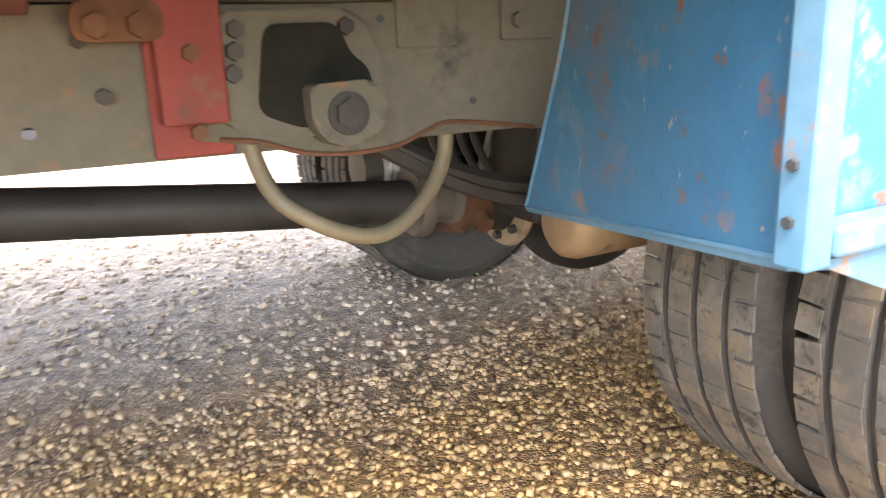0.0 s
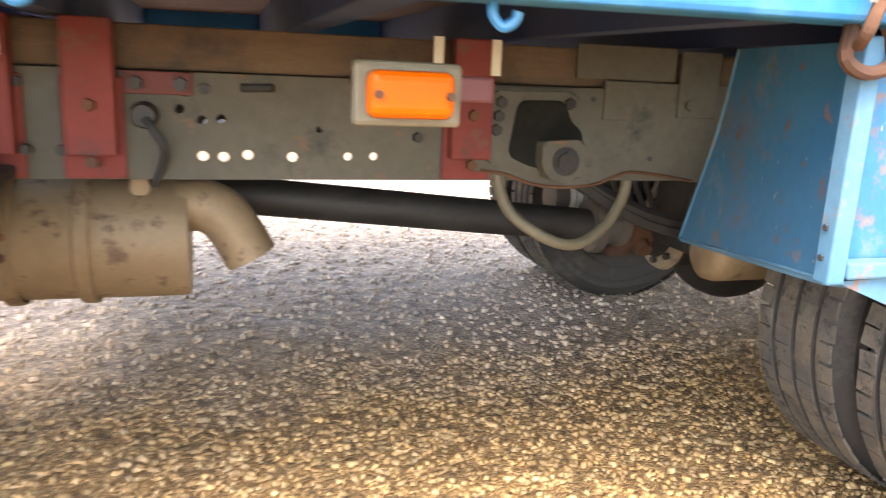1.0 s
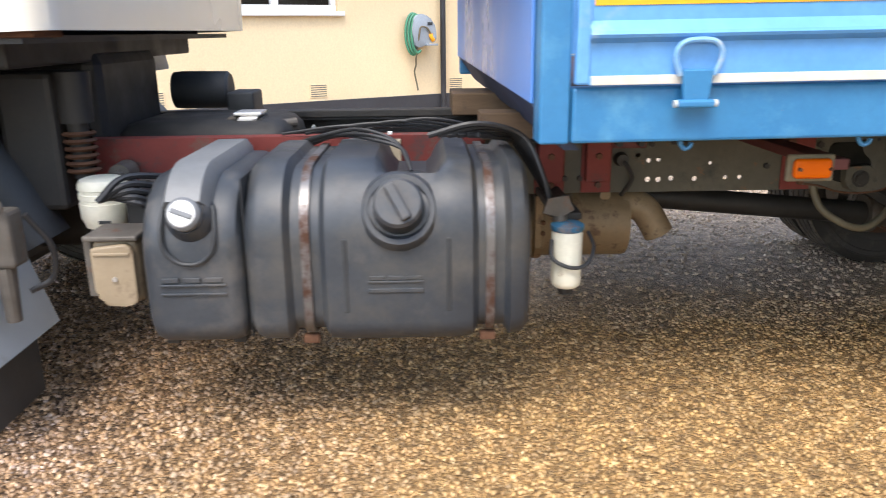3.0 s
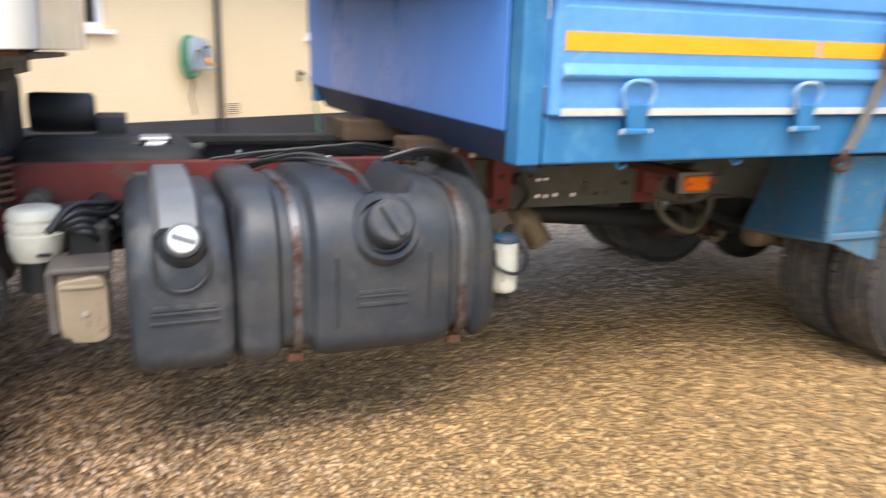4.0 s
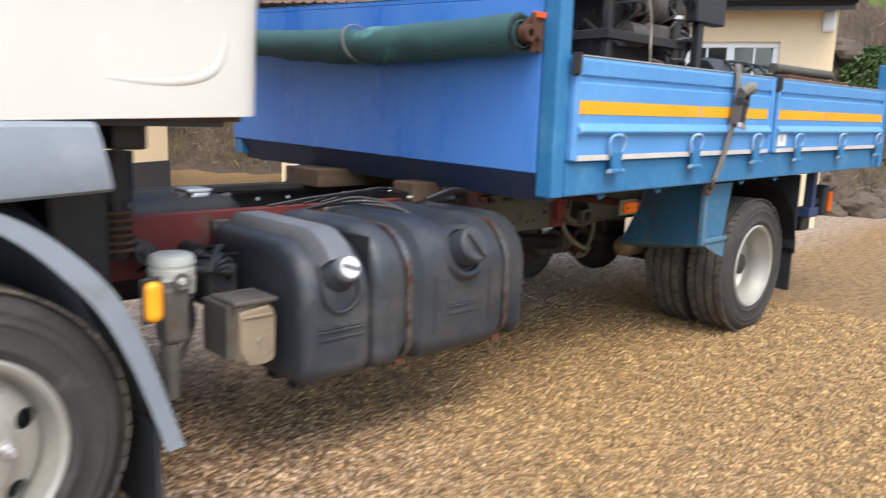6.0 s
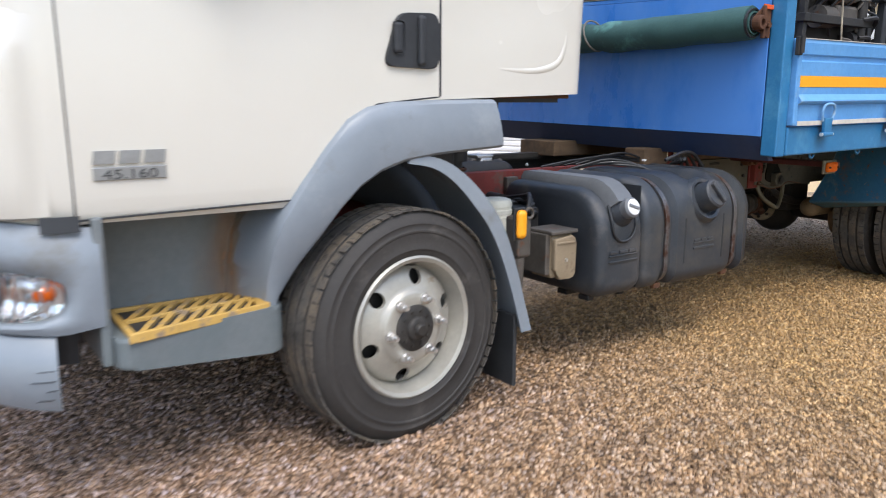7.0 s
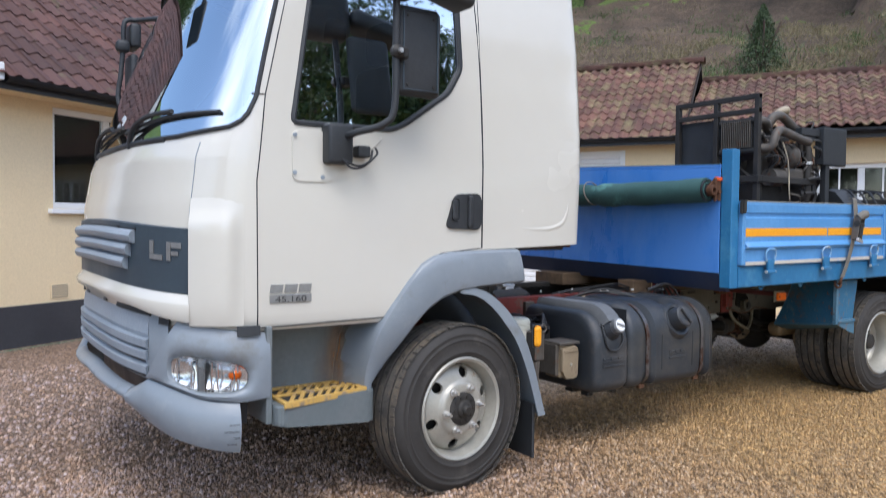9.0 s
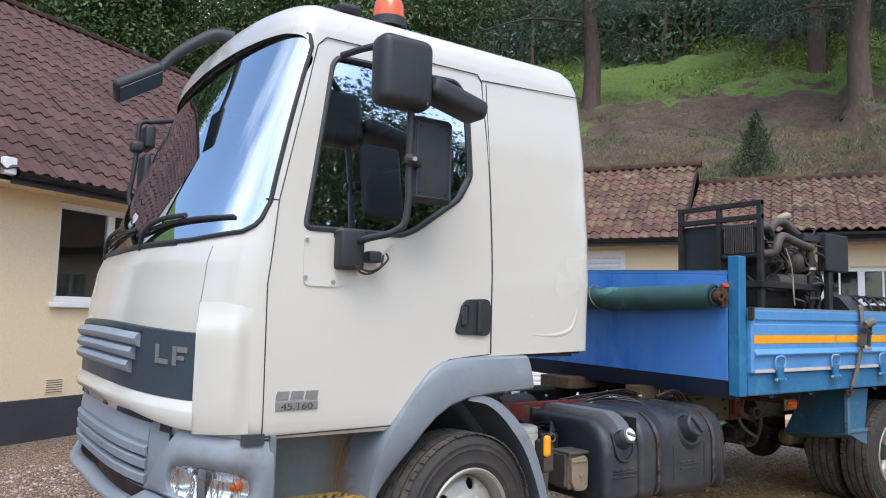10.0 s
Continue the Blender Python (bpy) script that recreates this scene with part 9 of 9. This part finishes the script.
LEAFY = [(-1, 22, 0, 1.0), (-2, 19.5, 1, 1.0), (1.5, 23, 0, 1.05), (3.0, 23.5, 1, 1.1), (7, 25, 0, 1.0), (9.5, 22, 1, 1.1), (12, 27, 0, 1.1), (16, 26, 1, 1.2),
         (5, -15.5, 0, 1.1), (8, -15, 1, 1.3), (15, -14, 0, 1.1), (-17, -13, 1, 1.2), (11, -15.5, 1, 1.25)]
for k, (x, y, which, s) in enumerate(LEAFY):
    m = Matrix.Translation((x, y, height(x, y))) @ Matrix.Rotation(2.3 * k, 4, 'Z') @ Matrix.Diagonal((s, s, s, 1))
    if k < 2:
        leafy[k].matrix_world = m
    else:
        copy_thing(leafy[which], m)

# far woods along the top of the hill
pts = []
while len(pts) < 760:
    x, y = rng.uniform(-4, 62), rng.uniform(12, 66)
    d = hill_depth(x, y)
    l = IML @ Vector((x, y, 0))
    lo = 26 if l.x - 9.95 > l.y - 8.3 else 9
    if lo < d < 48:
        pts.append((x, y, height(x, y)))
cs = []
for x, y, z in pts:
    hh = rng.uniform(5, 11)
    for _ in range(4):
        c = np.array((x + rng.normal() * 1.2, y + rng.normal() * 1.2, z + hh * rng.uniform(0.04, 1.0)))
        cs.append(c + rng.normal(size=(66, 3)) * np.array((0.95, 0.95, 0.75)))
me = leaf_mesh("far_woods", np.concatenate(cs), 0.17, 0.3, 1.1)
me.materials.append(M_dark_leaf)
tagged(new("far_woods", me), "dense dark green woodland on the hill top", "woodland", kind="stuff")
bm = B()
for x, y, z in pts[::3]:
    rod(bm, (x, y, z - 0.5), (x + rng.normal() * 0.3, y + rng.normal() * 0.3, z + 7), 0.17, 0.06, 6)
tagged(part("far_trunks", bm, M_bark), "dark trunks of the far woodland", "woodland", kind="stuff")

# bracken, dry grass and rough growth
fern, straw, green = [], [], []
while len(fern) < 560:
    x, y = rng.uniform(8, 45), rng.uniform(0, 40)
    d = hill_depth(x, y)
    if 14 < d < 30 and noise.noise((x * 0.16, y * 0.16, 5.0)) > -0.02 + 0.012 * abs(d - 20):
        fern.append(np.array((x, y, height(x, y) + 0.28)) + rng.normal(size=(60, 3)) * np.array((0.40, 0.40, 0.16)))
me = leaf_mesh("bracken", np.concatenate(fern), 0.065, -0.4, 1.8, 0.35)
me.materials.append(M_fern)
tagged(new("bracken", me), "bright yellow-green bracken on the slope", "bracken", kind="stuff")
while len(straw) < 2600:
    x, y = rng.uniform(4, 24), rng.uniform(-4, 22)
    d = hill_depth(x, y)
    if 0.3 < d < 6 and rng.random() < 1.1 - 0.16 * d:
        c = np.array((x, y, height(x, y) + 0.07)) + rng.normal(size=(16, 3)) * np.array((0.13, 0.13, 0.07))
        (straw if noise.noise((x * 0.3, y * 0.3, 2.0)) > -0.28 else green).append(c)
        if not straw or straw[-1] is not c:
            straw.append(c[:4])
for _ in range(2600):
    x, y = rng.uniform(4, 12), rng.uniform(11.5, 22)
    if hill_depth(x, y) > 0.1:
        straw.append(np.array((x, y, height(x, y) + 0.08)) + rng.normal(size=(18, 3)) * np.array((0.16, 0.16, 0.07)))
for _ in range(9000):
    x, y = rng.uniform(10, 20), rng.uniform(0, 19)
    d = hill_depth(x, y)
    if 2.5 < d < 9.5 and rng.random() < 1.25 - 0.12 * d:
        c = np.array((x, y, height(x, y) + 0.07)) + rng.normal(size=(14, 3)) * np.array((0.2, 0.2, 0.07))
        (straw if noise.noise((x * 0.5, y * 0.5, 9.0)) > -0.2 else green).append(c)
for _ in range(9000):
    x, y = rng.uniform(6, 34), rng.uniform(-4, 32)
    d = hill_depth(x, y)
    k = noise.noise((x * 0.35, y * 0.35, 7.0))
    if 2 < d < 19 and abs(k) > 0.16:
        c = np.array((x, y, height(x, y) + 0.05)) + rng.normal(size=(16, 3)) * np.array((0.2, 0.2, 0.05))
        (green if k > 0 else straw).append(c)
me = leaf_mesh("dry_grass", np.concatenate(straw), 0.034, -1.2, 3.2, 0.16)
me.materials.append(M_straw)
tagged(new("dry_grass", me), "dry straw-coloured grass on the bank", "grass", kind="stuff")
me = leaf_mesh("bank_growth", np.concatenate(green), 0.034, -0.9, 2.4, 0.2)
me.materials.append(M_leaf)
tagged(new("bank_growth", me), "low green growth on the earth bank", "undergrowth", kind="stuff")


def shrub(name, p, h, w, material, cone, label):
    """A bush: short stems under layers of small blades."""
    t = thing(name, label, "shrub", at=p)
    bm = B()
    for k in range(5):
        a = 1.26 * k
        tube(bm, [(0, 0, -0.1), (0.12 * w * math.cos(a), 0.12 * w * math.sin(a), 0.4 * h), (0.3 * w * math.cos(a), 0.3 * w * math.sin(a), 0.75 * h)], 0.025, 6, n=3)
    part("stems", bm, M_bark, t)
    n = 5200
    f = rng.random(n) ** (1.0 if cone else 0.8)
    rr = w * 0.5 * ((1 - f) ** 0.8 if cone else np.sqrt(np.clip(1 - (2 * f - 0.9) ** 2, 0.05, 1))) * np.sqrt(rng.random(n)) * rng.uniform(0.75, 1.2, n)
    a = rng.uniform(0, 2 * np.pi, n)
    me = leaf_mesh("foliage", np.stack([rr * np.cos(a), rr * np.sin(a), f * h + 0.05], 1), 0.030, 0.4, 1.7, 0.3 if cone else 0.5)
    me.materials.append(material)
    c = new("foliage", me)
    c.parent = t
    return t


x, y = -2.05 + 0.841 * 19.9, -2.67 + 0.541 * 19.9
shrub("young_conifer", (x, y, height(x, y) - 0.05), 1.75, 1.35, M_dark_leaf, True, "small dark green conifer growing on the bank")
for x, y, h, w in ((13.9, 2.66, 1.1, 1.3),):
    shrub("bank_shrub", (x, y, max(height(x, y) - 0.1, 0)), h, w, M_leaf, False, "green shrub rooted in the rocky bank")


def rock(p, s, seed):
    bm = B()
    bmesh.ops.create_icosphere(bm, subdivisions=3, radius=1)
    for v in bm.verts:
        v.co *= 1 + 0.45 * noise.noise(v.co * 1.3 + Vector((seed, 0, 0))) + 0.16 * noise.noise(v.co * 4.1 + Vector((0, seed, 0)))
        v.co = Vector((v.co.x * s * 1.3, v.co.y * s, v.co.z * s * 0.7)) + Vector(p)
    return tagged(part("rock", bm, M_rock), "rough grey-brown rock at the foot of the bank", "rock", "rocks at the bank")


for k in range(12):
    x, y = 10.4 + 0.33 * k + rng.normal() * 0.15, 2.9 - 0.14 * k + rng.normal() * 0.35
    s = rng.uniform(0.12, 0.34)
    rock((x, y, height(x, y) + 0.25 * s), s, k)


for k, (x, y, z, s) in enumerate(((13.3, 1.9, 0.5, 0.34), (13.9, 1.6, 0.45, 0.42), (14.3, 2.1, 1.4, 0.45), (13.8, 3.1, 2.5, 0.3), (12.9, 2.7, 0.7, 0.3), (12.4, 3.2, 0.9, 0.28))):
    rock((x, y, height(x, y) + 0.1 * s), s, 20 + k)


def pebbles(n, x0, x1, y0, y1, lo, hi):
    """Loose stones: flattened eight-cornered pebbles lying on the ground."""
    cube = np.array([(-1, -1, -1), (1, -1, -1), (1, 1, -1), (-1, 1, -1), (-1, -1, 1), (1, -1, 1), (1, 1, 1), (-1, 1, 1)], float)
    faces = np.array([(4, 5, 6, 7), (0, 1, 5, 4), (1, 2, 6, 5), (2, 3, 7, 6), (3, 0, 4, 7)])
    s = rng.uniform(lo, hi, n) ** 1.0
    v = cube[None] * (1 + 0.35 * rng.uniform(-1, 1, (n, 8, 1))) * np.stack([s, s * rng.uniform(0.6, 0.95, n), s * rng.uniform(0.4, 0.7, n)], 1)[:, None] * 0.62
    a, b = rng.uniform(0, 6.28, n), rng.normal(0, 0.35, n)
    ca, sa, cb, sb = np.cos(a)[:, None], np.sin(a)[:, None], np.cos(b)[:, None], np.sin(b)[:, None]
    x, y, z = v[..., 0], v[..., 1], v[..., 2]
    x, z = cb * x + sb * z, -sb * x + cb * z
    x, y = ca * x - sa * y, sa * x + ca * y
    px, py = rng.uniform(x0, x1, n), rng.uniform(y0, y1, n)
    v = np.stack([x + px[:, None], y + py[:, None], z + (s * 0.22)[:, None] + rng.uniform(-0.002, 0.004, n)[:, None]], -1).reshape(-1, 3)
    f = (faces[None] + 8 * np.arange(n)[:, None, None]).reshape(-1)
    me = bpy.data.meshes.new("gravel_stones")
    me.vertices.add(8 * n)
    me.vertices.foreach_set("co", v.astype(np.float32).ravel())
    me.loops.add(20 * n)
    me.loops.foreach_set("vertex_index", f.astype(np.int32))
    me.polygons.add(5 * n)
    me.polygons.foreach_set("loop_start", np.arange(0, 20 * n, 4, dtype=np.int32))
    me.update(calc_edges=True)
    me.materials.append(M_stone)
    me.polygons.foreach_set("use_smooth", [True] * (5 * n))
    return me


tagged(new("gravel_stones", pebbles(84000, -2.8, 5.0, -1.9, 1.3, 0.005, 0.0125)), "loose golden and grey pea gravel", "gravel", kind="stuff")
tagged(new("gravel_stones", pebbles(16000, -3.0, 6.0, 1.2, 4.5, 0.008, 0.018)), "loose golden and grey pea gravel beyond the lorry", "gravel", kind="stuff")
